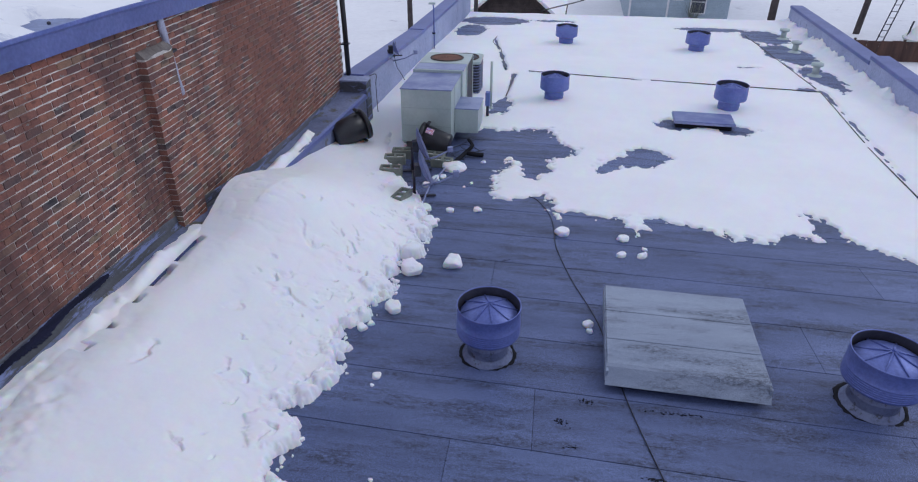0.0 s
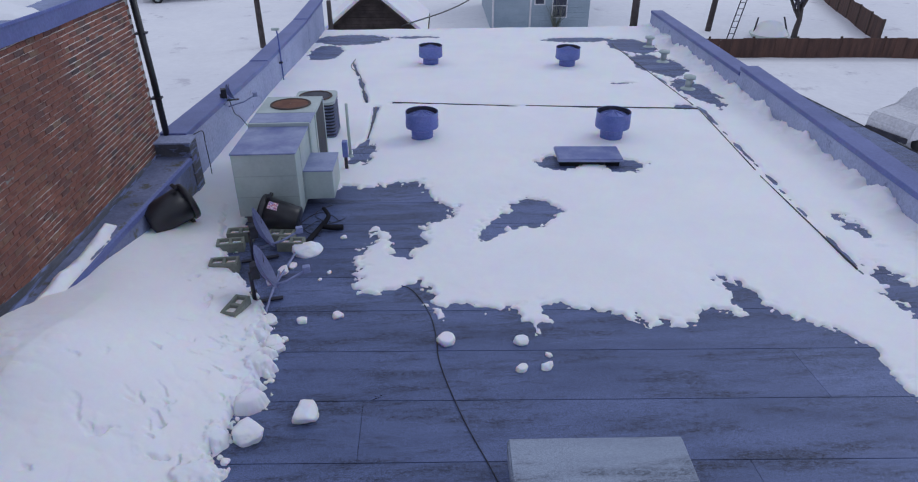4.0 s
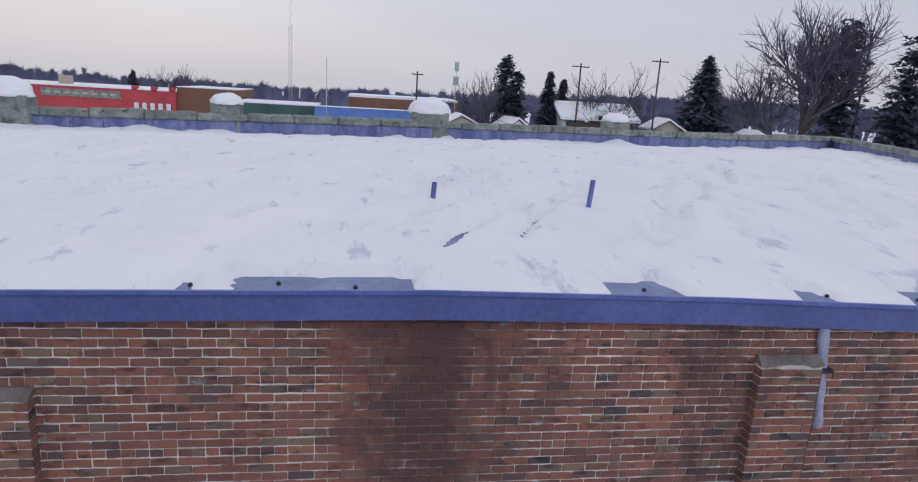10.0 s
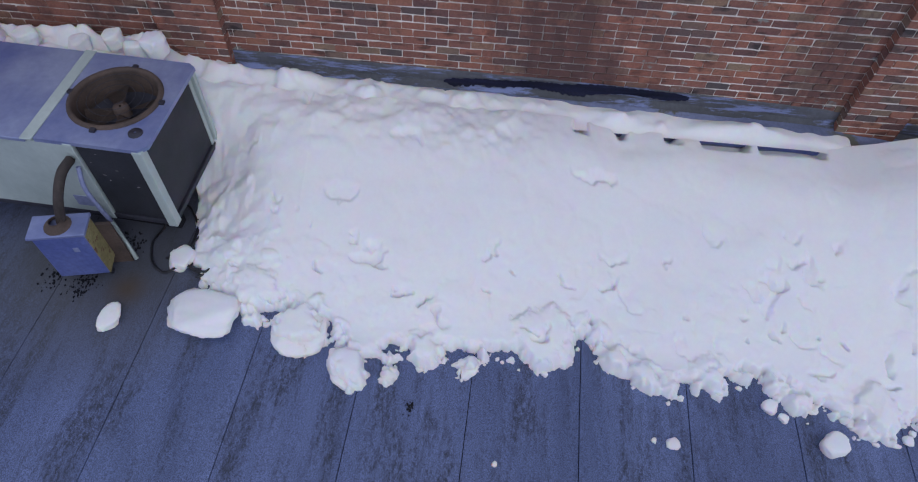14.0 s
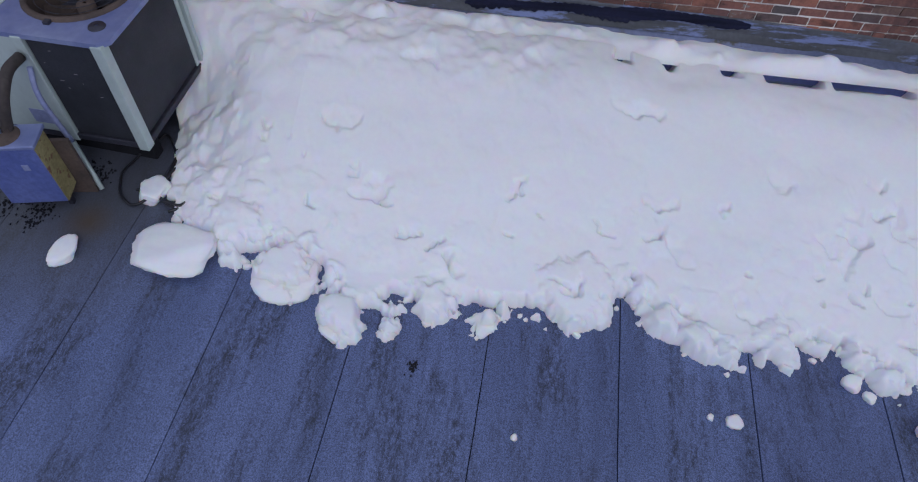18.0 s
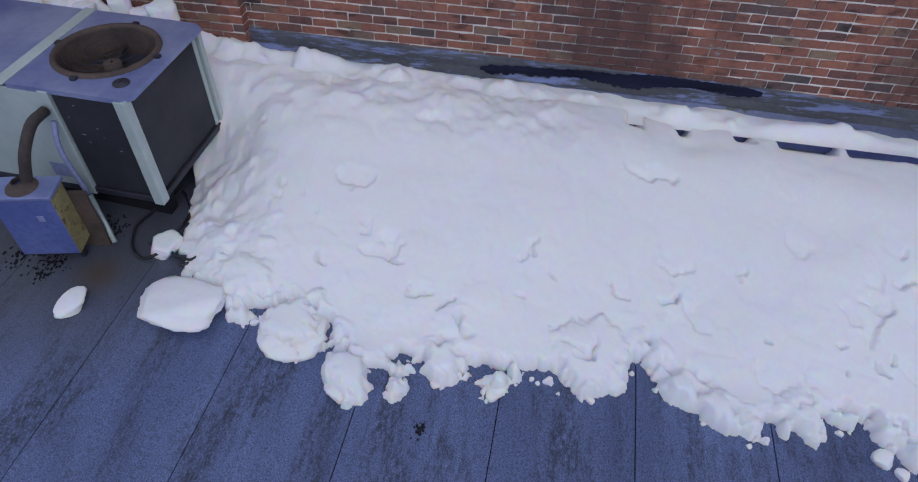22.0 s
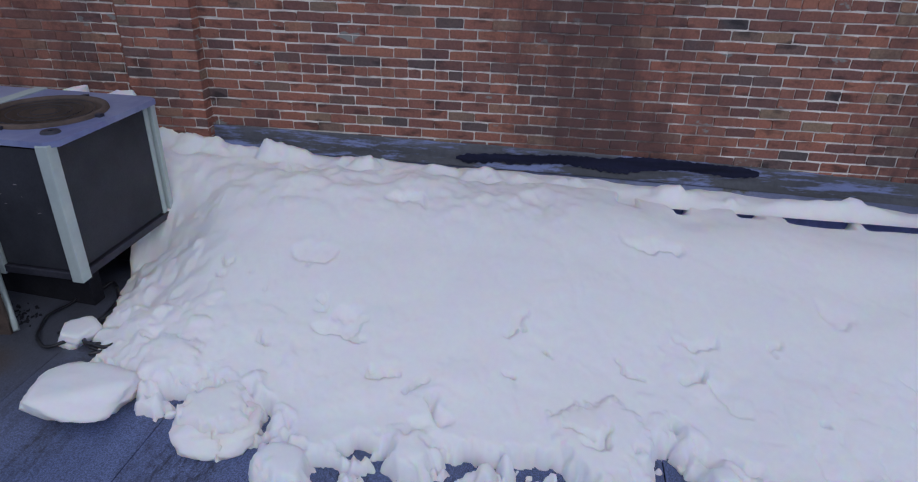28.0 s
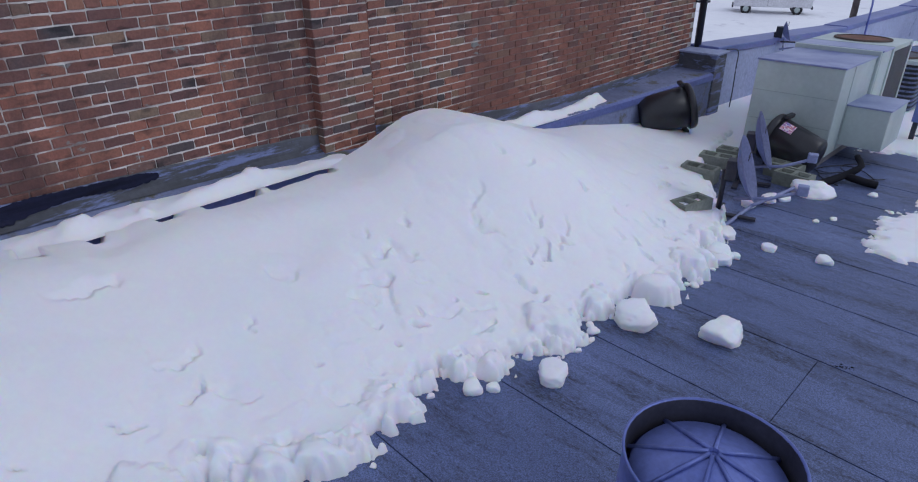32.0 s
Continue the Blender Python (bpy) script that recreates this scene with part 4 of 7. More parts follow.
def field_mask(X, Y):
    """Positive where thin snow lies on the rear of the roof."""
    Xw = X + 0.12 * fbm(X, Y, 0.4, 4, 30, 0.65)
    Yw = Y + 0.12 * fbm(X, Y, 0.4, 4, 35, 0.65)
    m = np.minimum(outside(Xw, Yw, BARE), outside(Xw, Yw, HOLE))
    Xw, Yw = Xw + 0.1 + 0.035 * (X - 3.7), Yw + 0.03 * np.clip(Y - 8, 0, 40)
    for cx, cy, rx, ry in ((12.1, 8.0, 0.12, 0.45), (11.6, 5.6, 0.30, 1.0), (12.9, 17.0, 0.45, 1.6), (12.9, 20.5, 0.8, 1.7), (13.0, 23.8, 0.9, 1.5), (2.0, 25.8, 1.5, 1.2), (1.3, 23.3, 0.6, 1.4),
                           (4.6, 26.2, 0.9, 0.35), (11.2, 25.2, 1.4, 0.55), (7.72, 11.32, 0.42, 0.42), (9.05, 11.1, 0.42, 0.36), (3.5, 12.2, 0.25, 0.6), (11.9, 15.4, 0.3, 0.2), (11.0, 18.0, 0.3, 0.15)):
        m = np.minimum(m, -oval(Xw, Yw, cx, cy, rx, ry))
    m = m + (0.16 * fbm(X, Y, 0.30, 5, 31, 0.78) + 0.10 * np.abs(fbm(X, Y, 0.2, 3, 39, 0.6)) - 0.03 + 0.18 * fbm(X, Y, 0.14, 3, 37, 0.7)) * smooth(0.9, 0.2, np.abs(m))
    for x0, y0, x1, y1, broad in ((4.0, 16.17, 12.3, 15.03, 0.03), (12.3, 15.0, 11.3, 6.5, 0.015), (12.4, 24.5, 12.3, 15.0, 0.02), (3.30, 11.6, 3.54, 13.1, 0.09), (3.54, 13.1, 3.58, 15.8, 0.05), (2.45, 21.5, 3.0, 18.3, 0.03), (3.0, 18.3, 3.3, 16.25, 0.02)):
        xo, yo = X + 0.1 + 0.035 * (X - 3.7), Y + 0.03 * np.clip(Y - 8, 0, 40)
        t = np.clip(((xo - x0) * (x1 - x0) + (yo - y0) * (y1 - y0)) / ((x1 - x0) ** 2 + (y1 - y0) ** 2), 0, 1)
        dist = np.hypot(xo - x0 - t * (x1 - x0), yo - y0 - t * (y1 - y0))
        m = np.minimum(m, dist - broad - 0.09 * fbm(X, Y, 0.5, 3, 36))
    return m


def field_z(X, Y):
    m = field_mask(X, Y)
    h = 0.045 * np.sqrt(np.clip(m, 0, 0.08) / 0.08) + 0.05 * smooth(0.1, 1.6, m) + 0.015 * fbm(X, Y, 0.7, 3, 33) * smooth(0, 0.4, m)
    drift = 0.34 * smooth(0.6, 0.0, 12.92 + 0.093 * (Y - 9.9) - X) * np.clip(0.35 + 1.1 * fbm(X, Y, 0.9, 5, 38, 0.7), 0, 1) * (m > 0)
    return floor_z(Y) + np.where(m > 0, h + drift * smooth(0, 0.4, m), np.maximum(m, -0.05)) - 0.003


field_x = np.concatenate([np.arange(0.30, 9.9, 0.032), np.arange(9.9, 14.75, 0.05)])
field_y = np.concatenate([np.arange(-9.0, 4.0, 0.06), np.arange(4.0, 10.6, 0.032), np.arange(10.6, 27.31, 0.06)])
snow_field = grid_mesh("snow_field", field_x, field_y, field_z, M["snow"], keep=lambda X, Y, Z: (field_mask(X, Y) > 0) & (X < 12.94 + 0.093 * (Y - 9.9)))
tagged(snow_field, "thin melting snow sheet with ragged edges on the flat roof", "snow", "", "stuff")


# snow along the ledge
def ledge_snow(X, Y):
    edge = ledge_height(Y)
    top = np.maximum(brick_foot(Y) - 0.13, edge + 0.05)
    base = top + (edge + 0.035 - top) * np.clip(X, 0, 0.26) / 0.26
    cover = np.interp(Y, (-5.2, -3.2, -2.8, -1.2, -0.6, 1.6, 3.3, 3.4, 5.0, 5.3, 7.3, 7.6), (0.36, 0.34, 0.12, 0.05, 0.03, 0.035, 0.05, -0.06, -0.06, 0.09, 0.10, -0.08))
    h = cover + 0.06 * fbm(X * 1.5, Y, 0.4, 4, 70) + 0.02 + 0.05 * smooth(0.22, 0.5, fbm(X, Y, 0.22, 2, 73)) * smooth(3.0, 2.0, Y) + 0.09 * fbm(X, Y, 0.17, 4, 79, 0.6) * smooth(1.0, 0.3, Y) + 0.05 * smooth(0.34, 0.5, fbm(X, Y, 0.3, 2, 83)) * smooth(0.9, 0.2, Y)
    return base + h * smooth(-0.02, 0.13, X - np.interp(Y, (-3, -1, 1, 3), (0.0, 0.04, 0.10, 0.12)) + 0.05 * fbm(X, Y, 0.3, 3, 77)) * smooth(0.36, 0.25, X + 0.05 * fbm(X, Y, 0.25, 3, 75)) - 0.012


ls = grid_mesh("ledge_snow", np.arange(0.0, 0.40, 0.025), np.arange(-5.2, 7.7, 0.025), ledge_snow, M["snow"])
tagged(ls, "narrow strip of snow lying on the wall ledge", "snow", "", "stuff")


# ---------------------------------------------------------------- equipment on the roof
def roof_vent(x, y, r, h, n=40):
    v = thing("roof_vent", "blue metal gravity roof ventilator with an open-rimmed round hood", "roof vent", (x, y, floor_z(y)), 0, "roof vents")
    rr = random.Random(int(x * 100))
    bm = lathe([(r * 0.94, -0.01), (r * 0.92, 0.010), (r * 0.88, 0.018), (r * 0.82, 0.016), (r * 0.78, 0.0)], n)
    for vert in bm.verts:
        vert.co.xy *= 1 + rr.uniform(-0.06, 0.06)
    part("tar_ring", bm, M["tar"], v, "cracked black tar ring")
    part("base_flashing", lathe([(r * 0.86, -0.01), (r * 0.80, 0.03), (r * 0.70, 0.06), (r * 0.67, 0.08)], n), M["vent_foot"], v, "dirty grey-blue base flashing")
    part("neck", lathe([(r * 0.66, 0.02), (r * 0.66, h * 0.24), (r * 0.675, h * 0.25), (r * 0.675, h * 0.27), (r * 0.66, h * 0.28), (r * 0.66, h * 0.5)], n), M["vent_foot"] if y < 8 else M["vent"], v)
    hood = [(r * 0.70, h * 0.40), (r * 0.95, h * 0.455), (r, h * 0.47)]
    for q in range(6):
        z = 0.49 + 0.035 * q
        hood += [(r, h * z), (r * 1.014, h * (z + 0.008)), (r * 1.014, h * (z + 0.016)), (r, h * (z + 0.024))]
    hood += [(r, h * 0.93), (r * 1.012, h * 0.94), (r * 1.012, h * 0.957), (r * 0.99, h * 0.962), (r * 0.975, h * 0.95)]
    part("hood", lathe(hood, n), M["vent"], v)
    part("rim", lathe([(r * 0.976, h * 0.951), (r * 0.965, h * 0.93), (r * 0.955, h * 0.76)], n), M["dark_metal"], v, "dark inner rim")
    cone = [(r * 0.90, h * 0.80), (r * 0.86, h * 0.83), (r * 0.45, h * 0.90), (r * 0.10, h * 0.965), (0.004, h * 0.97)]
    part("cap", lathe(cone, n), M["vent"], v)
    for i in range(8):
        a = 2 * math.pi * (i + 0.3) / 8
        c, s = math.cos(a), math.sin(a)
        pts = [(c * q, s * q, z + 0.004) for q, z in ((r * 0.96, h * 0.80), (r * 0.45, h * 0.905), (r * 0.05, h * 0.975))]
        part("rib", tube(pts, 0.011, 5), M["vent"], v)
    return v


for x, y, r in ((4.11, 2.13, 0.342), (8.02, 1.90, 0.36), (4.68, 12.86, 0.36), (8.91, 12.61, 0.375), (5.0, 20.44, 0.38), (9.41, 19.88, 0.385)):
    roof_vent(x, y, r, 0.71)

hatch = thing("roof_hatch", "weathered grey boarded roof hatch lid sitting crookedly on its curb", "roof hatch", (6.2, 2.47, floor_z(2.47)), -2)
for i, (y0, y1) in enumerate(((-0.64, -0.23), (-0.225, 0.285), (0.29, 0.80))):
    part("covering_strip", boxes((-0.80, 0.80, y0, y1, 0.255 + 0.003 * i, 0.285 + 0.003 * i), bevel=0.008), M["pale_roofing"], hatch)
bm = bmesh.new()
ring = [[bm.verts.new((x, y, z)) for y, z in ((-0.64, 0.287), (-0.675, 0.272), (-0.80, 0.125), (-0.765, 0.125), (-0.66, 0.235), (-0.64, 0.255))] for x in (-0.81, 0.81)]
for i in range(6):
    bm.faces.new((ring[0][i], ring[0][(i + 1) % 6], ring[1][(i + 1) % 6], ring[1][i]))
bm.faces.new(ring[0][::-1])
bm.faces.new(ring[1])
bmesh.ops.recalc_face_normals(bm, faces=bm.faces[:])
part("front_skirt", bm, M["pale_roofing"], hatch)
for spec in ((-0.80, 0.80, 0.775, 0.81, 0.11, 0.262), (-0.815, -0.785, -0.74, 0.80, 0.13, 0.262), (0.785, 0.815, -0.74, 0.80, 0.13, 0.262)):
    part("side_board", boxes(spec, bevel=0.006), M["pale_roofing"], hatch)
part("curb", boxes((-0.66, 0.66, -0.62, 0.66, -0.05, 0.20)), M["tar"], hatch, "black tarred curb under the lid")

low = thing("skylight_box", "low metal-covered roof box with dark tarred sides", "roof hatch", (8.07, 11.29, floor_z(11.29)), -3)
part("lid", boxes((-0.65, 0.65, -0.34, 0.34, 0.17, 0.205), bevel=0.012), M["sheet_top"], low)
part("rim", boxes((-0.66, 0.66, -0.35, 0.35, 0.135, 0.175), bevel=0.006), M["dish"], low)
part("curb", boxes((-0.60, 0.60, -0.27, 0.28, -0.05, 0.14)), M["tar"], low)


def fan_opening(parent, cx, cy, z, r):
    m = Matrix.Translation((cx, cy, z))
    part("fan_ring", lathe([(r * 1.10, 0.004), (r * 1.08, 0.022), (r * 0.99, 0.026), (r * 0.96, 0.0), (r * 0.94, -0.22)], 40, None, m), M["rust"], parent, "rusty fan collar")
    part("fan_well", lathe([(r * 0.94, -0.2), (r * 0.5, -0.26), (0.01, -0.27)], 32, None, m), M["dark_metal"], parent)
    part("hub", lathe([(0.01, -0.08), (r * 0.18, -0.085), (r * 0.2, -0.17)], 20, None, m), M["rust"], parent)
    for k in range(4):
        bm = bmesh.new()
        a = k * math.pi / 2 + 0.5
        vs = [bm.verts.new(m @ Vector((q * math.cos(a + t), q * math.sin(a + t), z0))) for q, t, z0 in ((r * 0.15, -0.5, -0.11), (r * 0.86, -0.30, -0.10), (r * 0.88, 0.42, -0.17), (r * 0.15, 0.5, -0.16))]
        bm.faces.new(vs)
        bmesh.ops.solidify(bm, geom=bm.faces[:], thickness=0.004)
        part("fan_blade", bm, M["rust"], parent)
    for q in (0.25, 0.45, 0.65, 0.85):
        ring = [m @ Vector((r * q * math.cos(a), r * q * math.sin(a), 0.012)) for a in np.linspace(0, 2 * math.pi, 33)]
        part("guard_wire", tube(ring, 0.0025, 4), M["dark_metal"], parent)


rtu = thing("rooftop_unit", "pale green-grey rooftop air handler with blue-stained top and side duct box", "air conditioner")
rtu.matrix_basis = pose(1.665, 8.68, 0, -2.6, 0, 0.3)
part("plenum", boxes((0.0, 1.01, 0.0, 1.39, -0.28, 0.79), bevel=0.012), M["sheet"], rtu)
part("plenum_top", boxes((-0.012, 1.022, -0.012, 1.39, 0.785, 0.808), bevel=0.006), M["sheet_top"], rtu, "blue weathered top panel")
for z in (0.42, 0.06):
    part("panel_crease", boxes((0.02, 0.99, -0.004, 0.0, z, z + 0.008)), M["sheet_shade"], rtu)
part("side_seam", boxes((1.008, 1.014, 0.42, 0.45, -0.27, 0.78)), M["sheet_shade"], rtu)
part("flange", boxes((-0.03, 1.045, 1.39, 1.445, -0.28, 0.865), bevel=0.008), M["sheet"], rtu)
part("cabinet", boxes((-0.01, 1.05, 1.445, 3.12, -0.40, 0.85), bevel=0.014), M["sheet"], rtu)
part("cabinet_top", boxes((-0.022, 1.062, 1.445, 2.02, 0.845, 0.868), bevel=0.006), M["sheet_top"], rtu, "blue weathered front top panel")
part("fan_deck", boxes((-0.022, 1.062, 2.025, 3.13, 0.847, 0.874), bevel=0.006), M["sheet"], rtu, "pale scuffed fan deck")
for y0 in (1.95, 3.05):
    part("corner_post", boxes((1.045, 1.07, y0, y0 + 0.08, -0.38, 0.845)), M["sheet"], rtu)
part("coil_panel", boxes((1.05, 1.062, 2.03, 3.06, -0.34, 0.80)), M["coil"], rtu, "dark condenser coil")
fan_opening(rtu, 0.53, 2.56, 0.876, 0.35)
part("guard_plate", lathe([(0.335, 0.012), (0.18, 0.018), (0.01, 0.02)], 36, None, Matrix.Translation((0.53, 2.56, 0.876))), M["rust_bright"], rtu, "rust-brown fan guard")
part("duct_box", boxes((1.01, 1.50, 0.48, 1.37, -0.20, 0.30), bevel=0.012), M["sheet"], rtu)
part("duct_top", boxes((1.0, 1.512, 0.47, 1.38, 0.295, 0.316), bevel=0.005), M["sheet_top"], rtu, "blue weathered duct lid")
part("curb", boxes((0.08, 0.94, 0.10, 3.0, -0.62, -0.27)), M["tan_curb"], rtu, "grey-brown timber curb")

cond = thing("condensing_unit", "round-cornered grey condenser with louvred sides and a top fan", "air conditioner", (2.31, 13.42, floor_z(13.42)))
w = 0.44
corner = []
for cx, cy, a0 in ((w - 0.12, w - 0.12, 0), (-w + 0.12, w - 0.12, 90), (-w + 0.12, -w + 0.12, 180), (w - 0.12, -w + 0.12, 270)):
    corner += [(cx + 0.12 * math.cos(radians(a0 + t)), cy + 0.12 * math.sin(radians(a0 + t))) for t in (0, 22, 45, 67, 90)]


def shell(z0, z1, grow):
    bm = bmesh.new()
    lo, hi = [[bm.verts.new((x * grow, y * grow, z)) for x, y in corner] for z in (z0, z1)]
    for i in range(len(corner)):
        j = (i + 1) % len(corner)
        bm.faces.new((lo[i], lo[j], hi[j], hi[i]))
    bm.faces.new(hi)
    bm.faces.new(lo[::-1])
    return bm


part("coil", shell(0.05, 0.84, 0.95), M["coil"], cond)
for i in range(10):
    part("louvre", shell(0.09 + i * 0.075, 0.118 + i * 0.075, 1.0), M["vent_foot"], cond)
part("top_cover", shell(0.84, 0.90, 1.02), M["sheet"], cond)
part("base_pan", shell(-0.02, 0.06, 1.02), M["sheet"], cond)
fan_opening(cond, 0, 0, 0.905, 0.34)
part("guard_plate", lathe([(0.32, 0.012), (0.15, 0.016), (0.01, 0.017)], 36, None, Matrix.Translation((0, 0, 0.905))), M["dark_metal"], cond, "dark fan guard")

unit = thing("condenser_unit", "rooftop condenser with dark coils and a blue fan top", "air conditioner", (1.232, -2.515, 0), -3)
part("coil_end", boxes((-0.40, 0.44, -0.06, -0.03, 0.50, 1.26)), M["coil"], unit, "dark coil with fine fins")
part("coil_side", boxes((0.45, 0.475, -0.52, -0.08, 0.50, 1.26)), M["coil"], unit, "dark coil with fine fins")
part("inner_box", boxes((-0.38, 0.44, -2.6, -0.07, 0.49, 1.0)), M["dark_metal"], unit)
part("side_panel", boxes((0.44, 0.49, -2.65, -0.55, 0.49, 1.28), (-0.45, -0.40, -2.65, -0.12, 0.49, 1.28), bevel=0.006), M["sheet"], unit, "pale green-grey side panels")
for spec in ((0.42, 0.50, -0.075, -0.0, 0.43, 1.29), (-0.50, -0.455, -0.045, 0.0, 0.43, 1.29), (0.44, 0.498, -0.60, -0.53, 0.43, 1.29), (-0.44, -0.40, -0.06, -0.02, 0.44, 1.29)):
    part("corner_post", boxes(spec, bevel=0.006), M["sheet"], unit, "pale galvanised corner post")
top = bmesh.new()
R, cx, cy = 0.325, -0.02, -0.42
outer = []
ring = []
for i in range(48):
    a = 2 * math.pi * i / 48
    c, s = math.cos(a), math.sin(a)
    k = min(0.51 / abs(c) if abs(c) > 1e-6 else 9, 0.45 / abs(s) if abs(s) > 1e-6 else 9)
    outer.append((cx + max(-0.51 - cx, min(0.51 - cx, c * k)), cy + s * k))
    ring.append((cx + R * c, cy + R * s))
lv = [[top.verts.new((*p, z)) for p in pts] for pts, z in ((outer, 1.275), (outer, 1.31), (ring, 1.31), (ring, 1.275))]
for a, b in zip(lv, lv[1:]):
    for i in range(48):
        top.faces.new((a[i], a[(i + 1) % 48], b[(i + 1) % 48], b[i]))
part("fan_deck", top, M["sheet_top"], unit, "blue weathered top panel round the fan")
part("rear_top", boxes((-0.51, 0.51, -2.68, -0.874, 1.275, 1.31), bevel=0.008), M["sheet_top"], unit, "blue weathered top panel")
part("seam_strip", boxes((-0.515, 0.515, -0.90, -0.81, 1.309, 1.32), bevel=0.004), M["sheet"], unit, "pale joint strip")
part("cap_disc", lathe([(0.055, 0.0), (0.05, 0.01), (0.01, 0.012)], 20, None, Matrix.Translation((0.32, -0.11, 1.31))), M["dark_metal"], unit)
for bx, by in ((-0.02, -0.05), (0.35, -0.42), (-0.38, -0.42), (-0.02, -0.78)):
    part("bracket", boxes((bx - 0.02, bx + 0.02, by - 0.02, by + 0.02, 1.308, 1.33), bevel=0.003), M["dark_metal"], unit)
fan_opening(unit, cx, cy, 1.305, 0.325)
part("base_rail", boxes((-0.49, 0.492, -2.66, -0.008, 0.44, 0.49), bevel=0.006), M["dark_metal"], unit, "dark base rail")
part("name_plate", boxes((0.489, 0.494, -0.80, -0.66, 0.56, 0.68), bevel=0.002), M["dish"], unit, "small grey-blue rating plate")
rf = random.Random(3)
for i in range(7):
    u, z, w0 = rf.uniform(-0.48, -0.14), rf.uniform(0.56, 1.2), rf.uniform(0.004, 0.03)
    part("fin_scratch", boxes((0.474, 0.4775, u, u + w0, z, z + 0.003)), M["tan_curb"], unit, "dull scratch across the fins")
# supports take the tar colour to paint in the shade below the unit
for lx in (-0.32, 0.26):
    part("skid", boxes((lx - 0.05, lx + 0.05, -2.6, -0.14, 0.09, 0.44)), M["tar"], unit, "timber support coloured black for the shade under the unit")

sw = thing("disconnect_box", "grey-blue electrical disconnect box with rusty side and tilted top", "electrical box", (2.08, -3.22, floor_z(-3.22)), 12)
part("enclosure", boxes((-0.09, 0.09, -0.19, 0.19, 0.10, 0.62), bevel=0.012), M["vent"], sw)
part("rusty_side", boxes((-0.088, 0.088, 0.19, 0.197, 0.11, 0.61)), M["ochre"], sw, "ochre rust-stained side")
part("lid", boxes((-0.11, 0.11, -0.21, 0.21, 0.615, 0.645), bevel=0.008), M["sheet_top"], sw, "blue-grey weathered lid")
part("rusted_hub", lathe([(0.10, 0.644), (0.095, 0.655), (0.05, 0.665), (0.045, 0.70)], 20), M["rust"], sw, "rusted conduit hub")
for k, yy in ((0, -0.07), (1, 0.07)):
    part("label_plate", boxes((0.09, 0.094, yy - 0.02, yy + 0.02, 0.42, 0.47)), (M["vent"], M["dish"])[k], sw)
for lx in (-0.15, 0.15):
    part("stand_leg", boxes((-0.02, 0.02, lx - 0.015, lx + 0.015, -0.02, 0.12)), M["dark_metal"], sw)
part("backing_board", boxes((-0.125, -0.095, -0.16, 0.30, -0.02, 0.50), bevel=0.004), M["rust"], sw, "rusty backing board behind the box")
part("brace", tube([(-0.09, 0.34, 0.02), (-0.30, 0.20, 0.30)], 0.018, 6), M["sheet"], sw, "pale slanting strut")
con = thing("conduit", "brown flexible conduit from the condenser to the disconnect box", "conduit")
part("hose", tube(curve_points([(1.72, -3.12, 1.16), (1.86, -3.13, 1.15), (1.98, -3.16, 1.02), (2.03, -3.2, 0.85), (2.06, -3.2, 0.79)]), 0.036, 10), M["hose"], con)
con2 = thing("conduit", "thin grey conduit down the side of the condenser", "conduit")
part("pipe", tube(curve_points([(1.74, -3.08, 1.1), (1.80, -3.08, 0.9), (1.78, -3.06, 0.5)]), 0.018, 8), M["dish"], con2)

